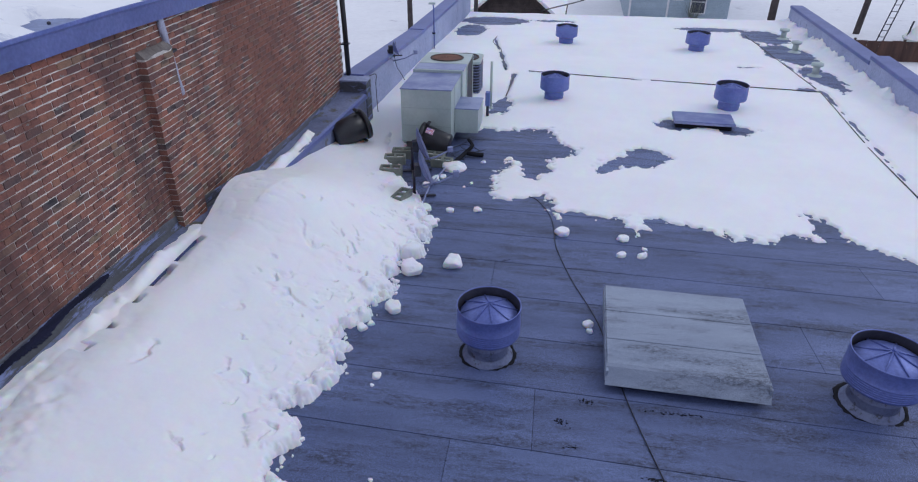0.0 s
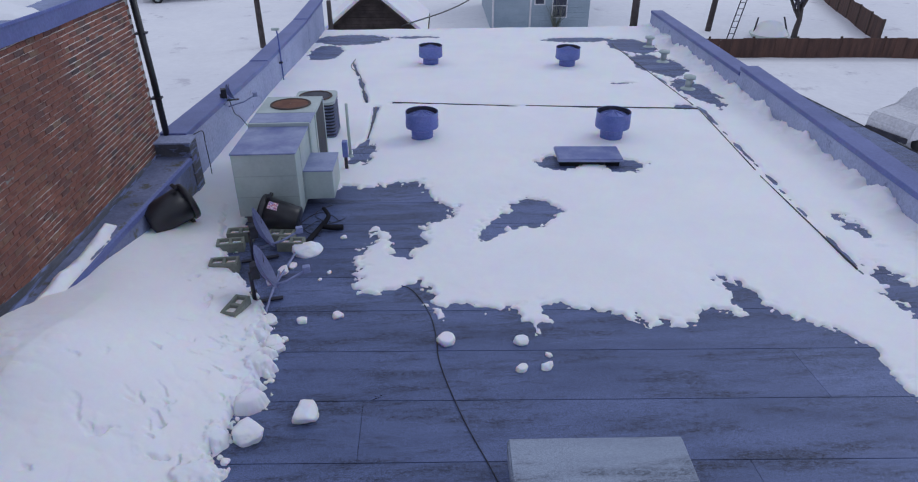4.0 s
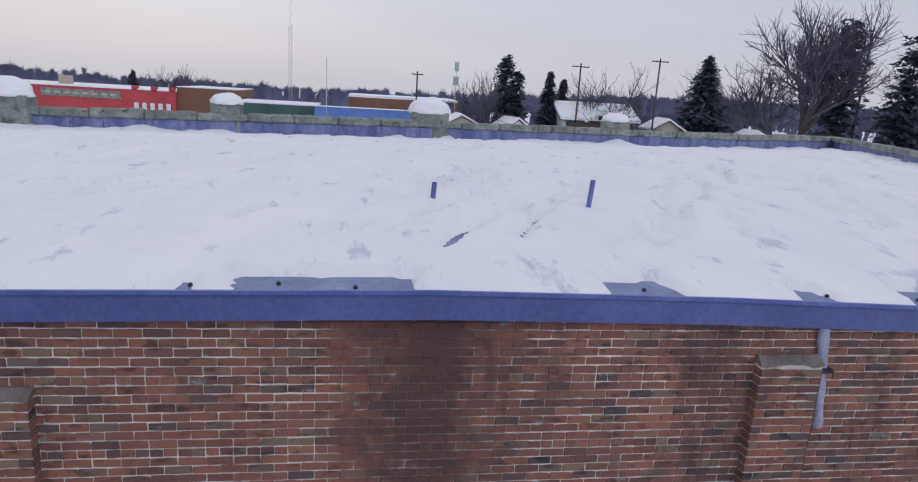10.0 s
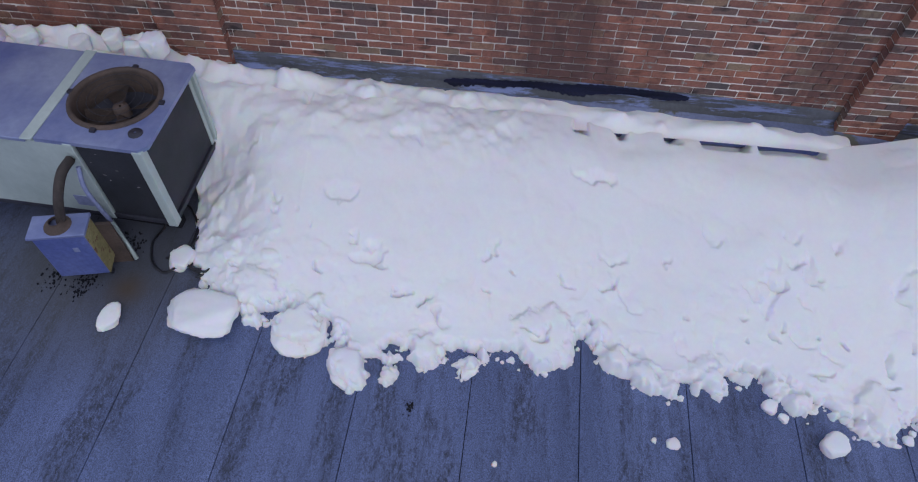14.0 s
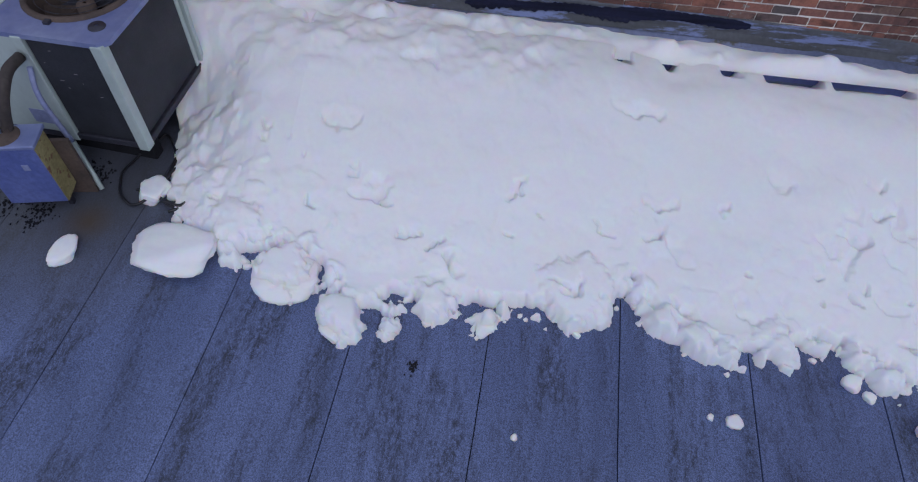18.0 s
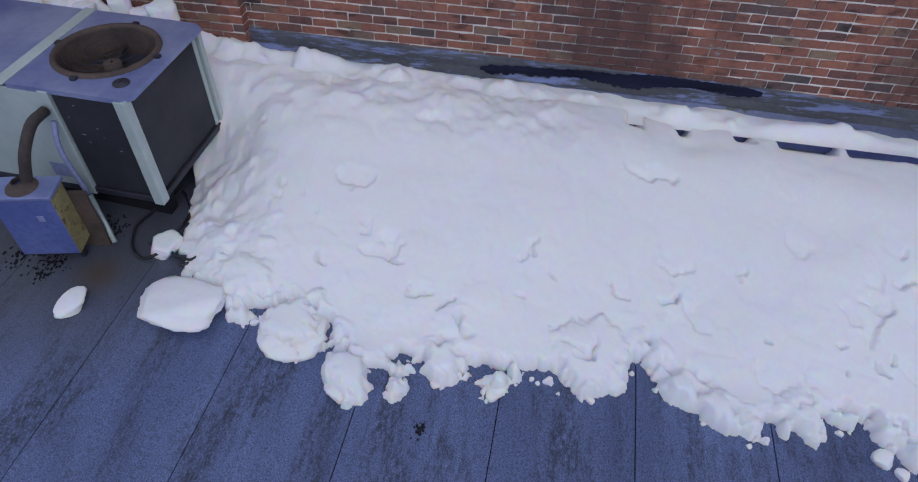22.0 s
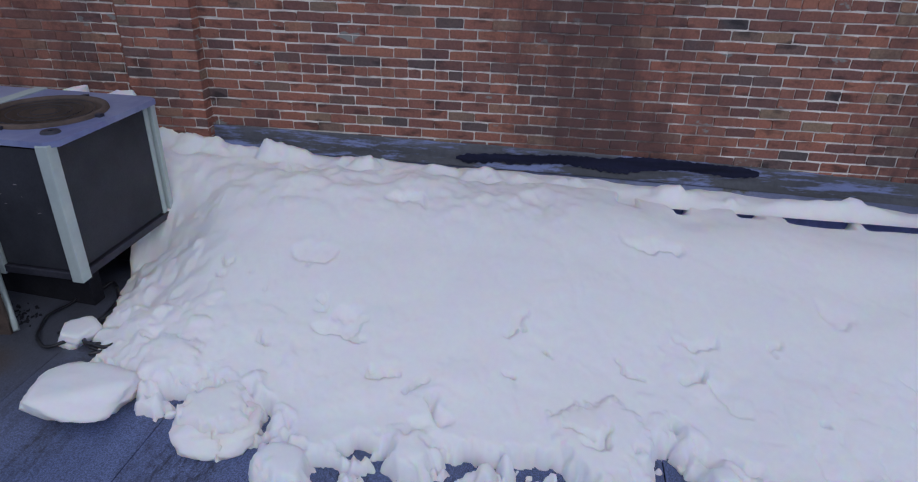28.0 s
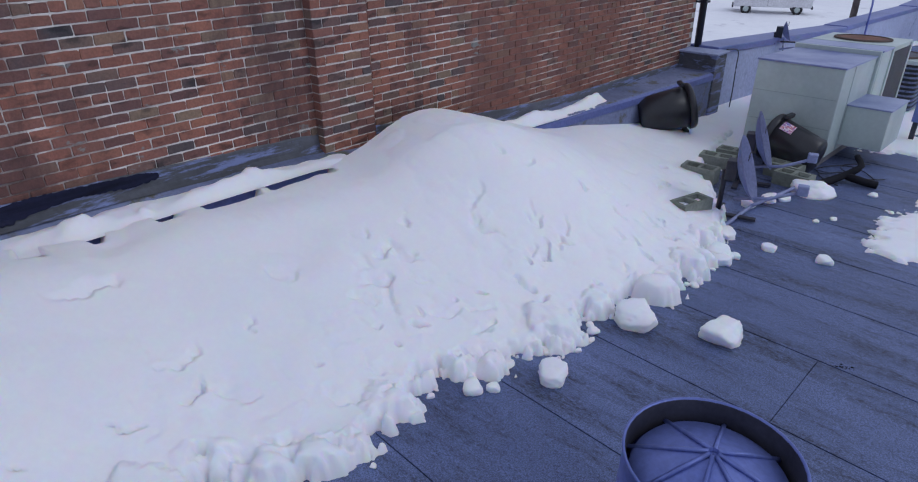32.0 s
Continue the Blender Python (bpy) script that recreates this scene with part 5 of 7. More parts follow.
# ---------------------------------------------------------------- loose things by the far unit
def lying_can(name, label, a, b, r0, r1, sticker=False):
    a, b = Vector(a), Vector(b)
    L = (b - a).length
    turn = (b - a).to_track_quat("Z", "Y").to_matrix().to_4x4()
    c = thing(name, label, "bin")
    m = Matrix.Translation(a) @ turn
    part("body", lathe([(0.02, 0.0), (r0 * 0.9, 0.0), (r0, 0.02), (r0, 0.10), (r0 * 1.02, 0.11), (r1 * 0.97, L - 0.06), (r1 * 0.94, L - 0.055), (r0 * 0.93, 0.05), (0.02, 0.045)], 40, None, m), M["black"], c)
    part("rim", lathe([(r1 * 0.98, L - 0.09), (r1 * 1.07, L - 0.08), (r1 * 1.07, L - 0.02), (r1 * 1.02, L), (r1 * 0.95, L - 0.01)], 40, None, m), M["black"], c)
    for s in (-1, 1):
        bm = boxes((-0.09, 0.09, 0.0, 0.05, -0.03, 0.03), bevel=0.012)
        bmesh.ops.transform(bm, matrix=m @ Matrix.Translation((0, s * r1 * 1.05 - (0.05 if s < 0 else 0), L - 0.12)), verts=bm.verts[:])
        part("grip", bm, M["black"], c)
    if not sticker:
        part("lid", lathe([(r1 * 1.0, L - 0.02), (r1 * 0.9, L + 0.005), (0.01, L + 0.012)], 40, None, m), M["black"], c)
    if sticker:
        axis = (b - a).normalized()
        up = (Vector((0, 0, 1)) - axis * axis.z).normalized()
        out = axis.cross(up) if axis.cross(up).y < 0 else -axis.cross(up)
        bm = bmesh.new()
        for i in range(5):
            for t in (0, 1):
                ang, along = 0.25 + i * 0.13, L - 0.13 - 0.15 * t
                rad = r0 + (r1 - r0) * along / L + 0.006
                bm.verts.new(a + axis * along + (up * math.cos(ang) + out * math.sin(ang)) * rad)
        bm.verts.ensure_lookup_table()
        for i in range(4):
            bm.faces.new([bm.verts[k] for k in (2 * i, 2 * i + 1, 2 * i + 3, 2 * i + 2)])
        part("sticker", bm, M["sticker"], c, "small red, white and blue sticker")
    return c


M["sticker"] = mottled("sticker_print", (0.55, 0.10, 0.10), (0.15, 0.18, 0.55), 18, 60, 0.5, 0, 0.02, wear=(0.8, 0.8, 0.8), wear_at=0.5)
lying_can("trash_can", "black plastic bin lying on its side in the snow", (0.42, 8.12, -0.07), (0.95, 8.58, 0.10), 0.25, 0.29)
lying_can("trash_can", "black plastic bin with a small sticker leaning against the air handler", (2.70, 8.30, -0.17), (2.10, 8.36, -0.03), 0.22, 0.275, True)


def dish(x, y, z, base, turn, label, size=1.0):
    d = thing("satellite_dish", label, "satellite dish", (x, y, base), turn)
    h = z - base
    bm = bmesh.new()
    rings = []
    for q in (0.02, 0.35, 0.7, 0.93, 1.0):
        rings.append([bm.verts.new((0.10 * q * q - 0.02, 0.27 * size * q * math.cos(a), h + 0.34 * size * q * math.sin(a))) for a in np.linspace(0, 2 * math.pi, 33)[:-1]])
    for a, b in zip(rings, rings[1:]):
        for i in range(32):
            bm.faces.new((a[i], a[(i + 1) % 32], b[(i + 1) % 32], b[i])).smooth = True
    bm.faces.new(rings[0][::-1])
    bmesh.ops.solidify(bm, geom=bm.faces[:], thickness=0.012)
    bmesh.ops.transform(bm, matrix=Matrix.Translation((0, 0, h)) @ Matrix.Rotation(radians(-20), 4, "Y") @ Matrix.Translation((0, 0, -h)), verts=bm.verts[:])
    part("reflector", bm, M["dish"], d, "oval grey-blue reflector")
    for zz, w0 in ((0.16, 0.07), (0.12, 0.05)):
        part("mark", boxes((0.052, 0.058, -w0, w0, h + zz, h + zz + 0.022)), M["dark_metal"], d, "dark printed mark")
    part("mast", tube([(-0.14, 0, 0.0), (-0.14, 0, h - 0.02), (-0.04, 0, h + 0.02)], 0.026, 10), M["dark_metal"], d)
    part("bracket", boxes((-0.13, -0.02, -0.07, 0.07, h - 0.10, h + 0.10), bevel=0.01), M["dark_metal"], d)
    part("arm", tube([(-0.02, 0, h - 0.30), (0.30, 0, h - 0.24), (0.56, 0, h - 0.12)], 0.017, 8), M["dish"], d)
    part("receiver", boxes((0.52, 0.62, -0.04, 0.04, h - 0.15, h - 0.05), bevel=0.012), M["dish"], d)
    part("foot_plate", boxes((-0.32, 0.22, -0.03, 0.03, 0.0, 0.02), (-0.17, -0.11, -0.28, 0.28, 0.0, 0.022)), M["dark_metal"], d)
    return d


dish(2.28, 7.45, 0.14, floor_z(7.45) + 0.02, 16, "grey-blue satellite dish on a tripod plate among concrete blocks")
dish(2.56, 6.28, 0.20, floor_z(6.28) + 0.02, 14, "grey-blue satellite dish standing at the edge of the snow bank")
dish(0.50, 13.0, 0.47, 0.30, 20, "small grey-blue satellite dish fixed low on the parapet", 0.55)


def concrete_block(x, y, z, turn, lean=0):
    b = thing("concrete_block", "mossy green-grey hollow concrete block half buried in snow", "concrete block", (x, y, z), turn, "concrete blocks")
    b.matrix_basis = pose(x, y, z, lean, 0, turn)
    bm = bmesh.new()
    for spec in ((-0.20, 0.20, -0.10, -0.065, 0, 0.19), (-0.20, 0.20, 0.065, 0.10, 0, 0.19), (-0.20, -0.165, -0.065, 0.065, 0, 0.19), (0.165, 0.20, -0.065, 0.065, 0, 0.19), (-0.02, 0.02, -0.065, 0.065, 0, 0.19)):
        box(bm, *spec)
    part("block_shell", bm, M["block"], b)
    for x0, x1 in ((-0.163, -0.022), (0.022, 0.163)):
        part("snow_fill", boxes((x0, x1, -0.063, 0.063, 0.01, 0.15), bevel=0.02), M["snow"], b, "snow lying in the hollow")
    return b


for x, y, dz, turn in ((1.72, 7.80, 0.10, 8), (1.80, 8.12, 0.12, 4), (2.45, 8.02, 0.12, -6), (2.64, 7.78, 0.10, -4), (1.80, 7.15, 0.12, 5), (2.28, 5.90, 0.17, 75)):
    concrete_block(x, y, floor_z(y) + dz - 0.13, turn)

for pts, label in ((((2.62, 5.75, 0.02), (2.60, 6.4, 0.03), (2.60, 7.0, 0.05)), "loose grey-blue dish arm lying on the roof"), (((2.62, 6.65, 0.06), (2.70, 7.25, 0.06), (2.80, 7.8, 0.10)), "thin grey metal strut lying on the roof")):
    st = thing("metal_strut", label, "strut")
    part("bar", tube([(x, y, floor_z(y) + z) for x, y, z in pts], 0.018, 8), M["dish"], st)

# cables
def cable(points, r, label, mat="black", lift=0.012):
    c = thing("cable", label, "cable")
    part("run", tube(curve_points([(x, y, floor_z(y) + z + lift) for x, y, z in points], 6), r, 6), M[mat], c)
    return c


cable([(4.25, 6.62, 0), (4.5, 6.45, 0), (4.72, 5.9, 0), (4.80, 5.4, 0), (4.84, 4.8, 0), (5.05, 3.9, 0), (5.36, 2.9, 0), (5.58, 1.6, 0), (5.84, 0.5, 0), (6.15, -0.8, 0)], 0.006, "thin black cable lying across the roof towards the hatch")
for i, (cx, cy, r0) in enumerate(((2.95, 8.7, 0.28), (3.0, 8.45, 0.24), (3.15, 9.0, 0.3))):
    rr = random.Random(i)
    cable([(cx + r0 * rr.uniform(0.8, 1.2) * math.cos(a), cy + r0 * rr.uniform(0.9, 1.3) * math.sin(a), 0.01 * rr.random()) for a in np.linspace(0.9 * i, 0.9 * i + 3.9, 8)], 0.006, "looped black cable lying by the air handler")
for i in range(2):
    rr = random.Random(20 + i)
    cable([(1.80 + 0.2 * rr.uniform(0.8, 1.2) * math.cos(a), -2.38 + 0.13 * math.sin(a), 0.02 + 0.02 * i) for a in np.linspace(0, 6.5, 11)], 0.012, "coil of black cable beside the condenser")
strap = thing("tar_strap", "black crumpled tarred strap beside the air handler", "strap")
part("band", tube(curve_points([(2.78, 7.62, floor_z(7.6) + 0.02), (2.88, 8.0, -0.36), (3.0, 8.35, -0.34), (3.12, 8.55, -0.25), (3.02, 8.75, -0.2)]), 0.05, 6, None, 0.035), M["tar"], strap)
part("hook", tube(curve_points([(3.0, 8.4, -0.34), (3.2, 8.38, -0.36), (3.36, 8.42, -0.38)]), 0.045, 6), M["tar"], strap)
for pts in (((3.9, 15.93), (6.95, 15.42)), ((7.4, 15.40), (11.1, 14.95), (11.8, 14.85)), ((11.8, 14.8), (11.25, 10.5)), ((11.2, 10.2), (10.9, 6.6)), ((11.9, 23.6), (11.8, 15.2)), ((2.44, 21.5), (2.4, 20.3), (2.76, 19.2), (2.93, 18.0), (3.2, 16.0)), ((3.49, 15.5), (3.48, 14.2), (3.45, 12.95))):
    cable([(x, y, 0.03) for x, y in pts], 0.014, "black tarred line showing through the thin snow")

mast = thing("conduit_mast", "thin grey conduit rising past the parapet coping with a small bracket", "conduit")
part("pipe", tube([(0.56, 18.5, floor_z(18.5)), (0.56, 18.5, 0.45), (0.54, 18.5, 0.62)], 0.022, 8), M["vent"], mast)
part("bracket", boxes((0.40, 0.62, 18.44, 18.56, 0.60, 0.66), bevel=0.01), M["sheet"], mast, "pale bracket at the tip")
part("clamp", boxes((0.50, 0.60, 18.46, 18.54, -0.35, -0.31)), M["dark_metal"], mast)
for pts in (((0.60, 10.3, 1.06), (0.66, 10.6, 1.02), (0.56, 10.9, 0.7), (0.55, 10.95, 0.3), (0.60, 10.8, 0.05)), ((0.48, 13.1, 0.98), (0.52, 13.2, 0.6), (0.50, 13.6, 0.4), (0.55, 13.9, 0.1))):
    cable(pts, 0.009, "thin cable hanging down the inside of the parapet", "dark_metal")

# pipes
def pipe_stub(x, y, h, r, mat, label, tilt=0, cap=False):
    p = thing("vent_pipe", label, "vent pipe", (x, y, floor_z(y)))
    p.matrix_basis = pose(x, y, floor_z(y), tilt, 0, 0)
    part("pipe", tube([(0, 0, -0.02), (0, 0, h)], r, 14), M[mat], p)
    part("boot", lathe([(r * 2.2, -0.005), (r * 2.1, 0.015), (r * 1.1, 0.05), (r * 1.05, 0.08)], 20), M["sheet"], p)
    if cap:
        part("cap", lathe([(r * 1.1, h * 0.75), (r * 1.7, h * 0.8), (r * 1.7, h), (r * 0.4, h * 1.08), (0.005, h * 1.08)], 20), M["sheet"], p)
    return p


pipe_stub(3.16, 11.87, 1.15, 0.03, "sheet", "tall thin pale pipe beside the condenser")
for x, y in ((12.35, 17.0), (12.85, 20.6), (13.2, 23.2)):
    pipe_stub(x, y, 0.38, 0.10, "sheet", "short pale metal vent pipe with round cap", 0, True)
el = thing("electrical_box", "small blue-grey electrical box on a short post", "electrical box", (3.16, 11.09, floor_z(11.09)))
part("enclosure", boxes((-0.05, 0.05, -0.07, 0.07, 0.30, 0.62), bevel=0.01), M["vent"], el)
part("post", boxes((-0.03, 0.03, -0.03, 0.03, -0.02, 0.32)), M["dark_metal"], el)

# ---------------------------------------------------------------- on the brick building
wp = thing("downpipe_stub", "short pale lilac-grey pipe down the brick wall from the eave", "pipe")
M["pale_pipe"] = mottled("pale_streaked_pipe", (0.30, 0.31, 0.42), (0.52, 0.53, 0.64), 6, 40, 0.7, wear=(0.22, 0.20, 0.26), wear_at=0.56, stretch=(1, 1.5, 0.25))
bm = tube(curve_points([(0.03, 3.76, 3.10), (0.03, 3.80, 2.70), (0.03, 3.88, 2.12)], 12), 0.05, 10)
for v in bm.verts:
    v.co = Vector((v.co.x * 0.8, v.co.y, v.co.z)) + Vector((0.3 * noise.noise(v.co * 16), noise.noise(v.co * 14 + Vector((5, 0, 0))), 0)) * 0.018
part("pipe", bm, M["pale_pipe"], wp)
part("strap", boxes((0.0, 0.1, 3.74, 3.87, 2.66, 2.69)), M["dark_metal"], wp)
dp = thing("downpipe", "black downpipe at the far corner of the brick wall", "downpipe")
part("pipe", tube([(0.10, 10.30, 2.95), (0.10, 10.36, 1.6), (0.10, 10.36, 0.35)], 0.055, 12), M["black"], dp)
for z in (2.3, 1.2):
    part("clip", boxes((0.0, 0.17, 10.29, 10.43, z, z + 0.03)), M["dark_metal"], dp)
for x, y, h, mat in ((-3.22, 0.715, 0.36, "paint_blue"), (-2.97, 2.65, 0.50, "paint_blue"), (-2.72, -4.47, 0.34, "sheet"), (-3.21, 7.72, 0.42, "paint_blue")):
    p = thing("vent_pipe", "thin vent pipe standing out of the roof snow", "vent pipe", (x, y, 3.33), 0, "vent pipes")
    p.matrix_basis = pose(x, y, 3.33, -3, 3, 0)
    part("pipe", lathe([(0.032, -0.1), (0.032, h), (0.026, h), (0.026, h - 0.1)], 14), M[mat], p)
for x, y, w0, h in ((-11.5, -8.1, 0.68, 0.40), (-13.0, -3.65, 0.50, 0.26), (-14.5, 1.75, 0.75, 0.42), (-15.6, 7.9, 0.55, 0.25)):
    pier = thing("parapet_pier", "stone pier on the parapet capped with a snow dome", "pier", (x, y, 3.3))
    part("pier_stone", boxes((-0.28, 0.28, -w0 * 0.72, w0 * 0.72, 0, 0.80), bevel=0.02), M["stone"], pier)
    bm = bmesh.new()
    bmesh.ops.create_icosphere(bm, subdivisions=4, radius=1)
    for v in bm.verts:
        k = 1 + 0.10 * noise.noise(v.co * 2.2 + Vector((y, 0, 0)))
        v.co = Vector((v.co.x * 0.36, v.co.y * w0 * 0.82, max(v.co.z, -0.12) * h)) * k + Vector((0, 0, 0.81))
    for f in bm.faces:
        f.smooth = True
    part("snow_cap", bm, M["snow"], pier, "rounded cap of snow")

# ---------------------------------------------------------------- loose lumps of snow
def snow_chunk(x, y, s, seed, flat=0.55, sink=0.3):
    c = bmesh.new()
    bmesh.ops.create_icosphere(c, subdivisions=4 if s > 0.08 else 3, radius=1)
    off = Vector((seed * 3.7, seed * 1.3, 0))
    rr = random.Random(seed)
    ax, ay = rr.uniform(0.75, 1.2), rr.uniform(0.75, 1.2)
    cuts = []
    for q in range(8):
        a = rr.uniform(0, 6.283)
        cuts.append((Vector((math.cos(a), math.sin(a), rr.gauss(0.1, 0.35))).normalized(), rr.uniform(0.58, 0.95)))
    cuts.append((Vector((rr.uniform(-0.2, 0.2), rr.uniform(-0.2, 0.2), 1)).normalized(), rr.uniform(0.6, 0.85)))
    for v in c.verts:
        n = v.co.copy()
        block = (math.hypot(n.x, n.y) ** 5 + abs(n.z) ** 5) ** -0.2
        k = (block ** -26 + sum((max(n.dot(dirn), 0.001) / far) ** 26 for dirn, far in cuts)) ** (-1 / 26)
        k *= 1 + 0.10 * noise.noise(n * 1.7 + off) + 0.06 * noise.noise(n * 4.0 + off) + 0.06 * noise.noise(n * 9 + off)
        v.co = Vector((n.x * ax, n.y * ay, n.z * flat * 0.9)) * k * s * 1.12
    for f in c.faces:
        f.smooth = True
    ob = link("snow_chunk", c, M["snow"])
    ob.matrix_basis = pose(x, y, floor_z(y) + s * flat * (1 - sink), 0, 0, rr.uniform(0, 360))
    return tagged(ob, "loose lump of white snow lying on the dark roofing", "snow chunk", "snow chunks")


for i, (x, y, s, flat) in enumerate(((2.41, -2.22, 0.27, 0.36), (2.42, -1.42, 0.17, 0.45), (2.76, -1.0, 0.10, 0.5), (2.72, -0.66, 0.06, 0.6), (2.58, -0.04, 0.08, 0.6), (3.0, 1.55, 0.045, 0.6), (3.29, 0.2, 0.025, 0.6),
                                    (2.48, -2.93, 0.10, 0.42), (1.89, -2.55, 0.13, 0.5), (2.93, 3.79, 0.155, 0.6), (3.43, 4.05, 0.145, 0.55), (2.87, 2.83, 0.10, 0.6), (2.68, 2.47, 0.045, 0.7), (2.86, 5.29, 0.11, 0.6),
                                    (2.95, 5.39, 0.05, 0.6), (2.9, 5.2, 0.10, 0.6), (2.9, 7.66, 0.18, 0.55), (2.76, 3.46, 0.05, 0.6), (4.9, 5.24, 0.105, 0.6), (5.82, 5.18, 0.08, 0.6), (5.75, 4.67, 0.07, 0.6),
                                    (6.05, 4.7, 0.07, 0.6), (6.12, 4.91, 0.04, 0.6), (3.55, 5.88, 0.065, 0.6), (3.12, 5.78, 0.065, 0.6), (2.91, 5.33, 0.05, 0.6), (5.24, 2.87, 0.06, 0.6), (5.26, 2.72, 0.05, 0.6),
                                    (2.98, 1.41, 0.025, 0.6), (2.61, 2.38, 0.07, 0.6), (2.55, 6.75, 0.09, 0.6), (2.65, 7.05, 0.10, 0.6), (2.75, 7.2, 0.06, 0.6), (3.3, 7.0, 0.035, 0.6), (3.2, 6.8, 0.03, 0.6), (2.7, 5.8, 0.09, 0.5),
                                    (4.72, 7.0, 0.04, 0.6), (3.4, 8.1, 0.05, 0.6))):
    chunk = snow_chunk(x, y, s, i + 1, flat)
    if i == 0:
        chunk.matrix_basis = pose(x, y, chunk.location.z, 0, 0, 8) @ Matrix.Diagonal((0.98, 1.10, 1.0, 1.0))
rc2 = random.Random(45)
for i in range(46):
    y = rc2.uniform(-2.2, 6.2)
    crumb = snow_chunk(float(bank_edge(y)) + rc2.uniform(0.0, 0.14), y, rc2.uniform(0.012, 0.035), 100 + i, 0.65)
    tagged(crumb, "small crumb of snow at the foot of the snow bank", "snow chunk", "snow chunks")
for i, (y, z, s) in enumerate(((-3.364, 1.17, 0.10), (-3.049, 1.12, 0.12), (-3.2, 1.08, 0.10), (-4.187, 1.08, 0.11), (-3.732, 1.07, 0.10), (-4.5, 1.08, 0.12))):
    lump = snow_chunk(0.3, y, s, 60 + i, 0.85)
    lump.location.z = z
    tagged(lump, "round lump of snow on the heap behind the condenser", "snow chunk", "snow chunks")

# loops of black cable lying beside the condenser
coil = [(1.56 + 0.30 * math.cos(a) * (1 + 0.1 * math.sin(2.3 * a)) + 0.02 * a, -2.72 + (0.16 + 0.05 * math.sin(1.4 * a)) * math.sin(a) + 0.012 * a, floor_z(-2.72) + 0.02 + 0.008 * (i % 3)) for i, a in enumerate(np.linspace(0.2, 9.0, 32))]
cc = thing("cable_coil", "loose loops of black cable beside the condenser", "cable")
part("cable_run", tube(curve_points(coil), 0.011, 6), M["black"], cc)


def tar_smudge(x, y, rx, ry, n, seed):
    """A scatter of thin irregular tar spots left on the roofing."""
    rr = random.Random(seed)
    bm = bmesh.new()
    for i in range(n * 2):
        px, py = x + rx * rr.gauss(0, 0.45), y + ry * rr.gauss(0, 0.45)
        r = rr.uniform(0.2, 1.0) ** 2 * 0.012
        k, sides = rr.uniform(0, 6.28), rr.randrange(5, 8)
        pts = [(px + 1.6 * r * rr.uniform(0.5, 1.2) * math.cos(k + 6.283 * j / sides), py + r * rr.uniform(0.5, 1.2) * math.sin(k + 6.283 * j / sides)) for j in range(sides)]
        hi = 0.003 + 0.0015 * rr.random()
        low = [bm.verts.new((u, v, floor_z(v) - 0.001)) for u, v in pts]
        up = [bm.verts.new((px + (u - px) * 0.8, py + (v - py) * 0.8, floor_z(v) + 0.004 + hi)) for u, v in pts]
        bm.faces.new(up)
        for j in range(sides):
            bm.faces.new((low[j], low[(j + 1) % sides], up[(j + 1) % sides], up[j]))
    part("tar_smudge", bm, M["tar"], roof_deck, "scattered black tar spots")


for i, (x, y, rx, ry, n) in enumerate(((1.77, -3.04, 0.16, 0.12, 60), (2.2, -3.25, 0.16, 0.14, 70), (2.15, -3.5, 0.15, 0.1, 30), (2.92, -0.47, 0.07, 0.05, 26), (5.75, 0.58, 0.16, 0.03, 22), (6.08, 1.46, 0.25, 0.03, 18), (5.17, 1.5, 0.09, 0.05, 18),
                                      (4.93, 1.17, 0.10, 0.05, 14), (5.01, 0.85, 0.12, 0.03, 12), (4.16, 4.29, 0.08, 0.03, 8))):
    tar_smudge(x, y, rx, ry, n, 300 + i)


# ---------------------------------------------------------------- surroundings behind the roof
GROUND = -4.5
M["siding"] = mottled("pale_blue_siding", (0.30, 0.38, 0.46), (0.38, 0.46, 0.54), 0.8, 20, 0.7)
M["white_paint"] = mottled("white_paint", (0.68, 0.68, 0.72), (0.78, 0.78, 0.80), 2, 25, 0.6)
M["glass"] = mottled("dark_window_glass", (0.03, 0.035, 0.06), (0.06, 0.07, 0.11), 1, 10, 0.12)
M["shingle"] = mottled("dark_brown_shingles", (0.035, 0.028, 0.028), (0.08, 0.062, 0.058), 2, 18, 0.9, 0, 0.5)
M["fence"] = mottled("rust_brown_fence", (0.055, 0.03, 0.026), (0.115, 0.06, 0.045), 1.2, 20, 0.85, 0, 0.3, stretch=(3, 3, 0.4), wear=(0.24, 0.13, 0.08), wear_at=0.64)
M["bark"] = mottled("grey_bark", (0.055, 0.045, 0.045), (0.10, 0.085, 0.085), 3, 30, 0.9, 0, 0.4)
M["car_white"] = mottled("white_car_paint", (0.62, 0.62, 0.66), (0.70, 0.70, 0.73), 1, 10, 0.3)
M["rubber"] = mottled("black_rubber", (0.015, 0.015, 0.018), (0.03, 0.03, 0.033), 3, 30, 0.8)


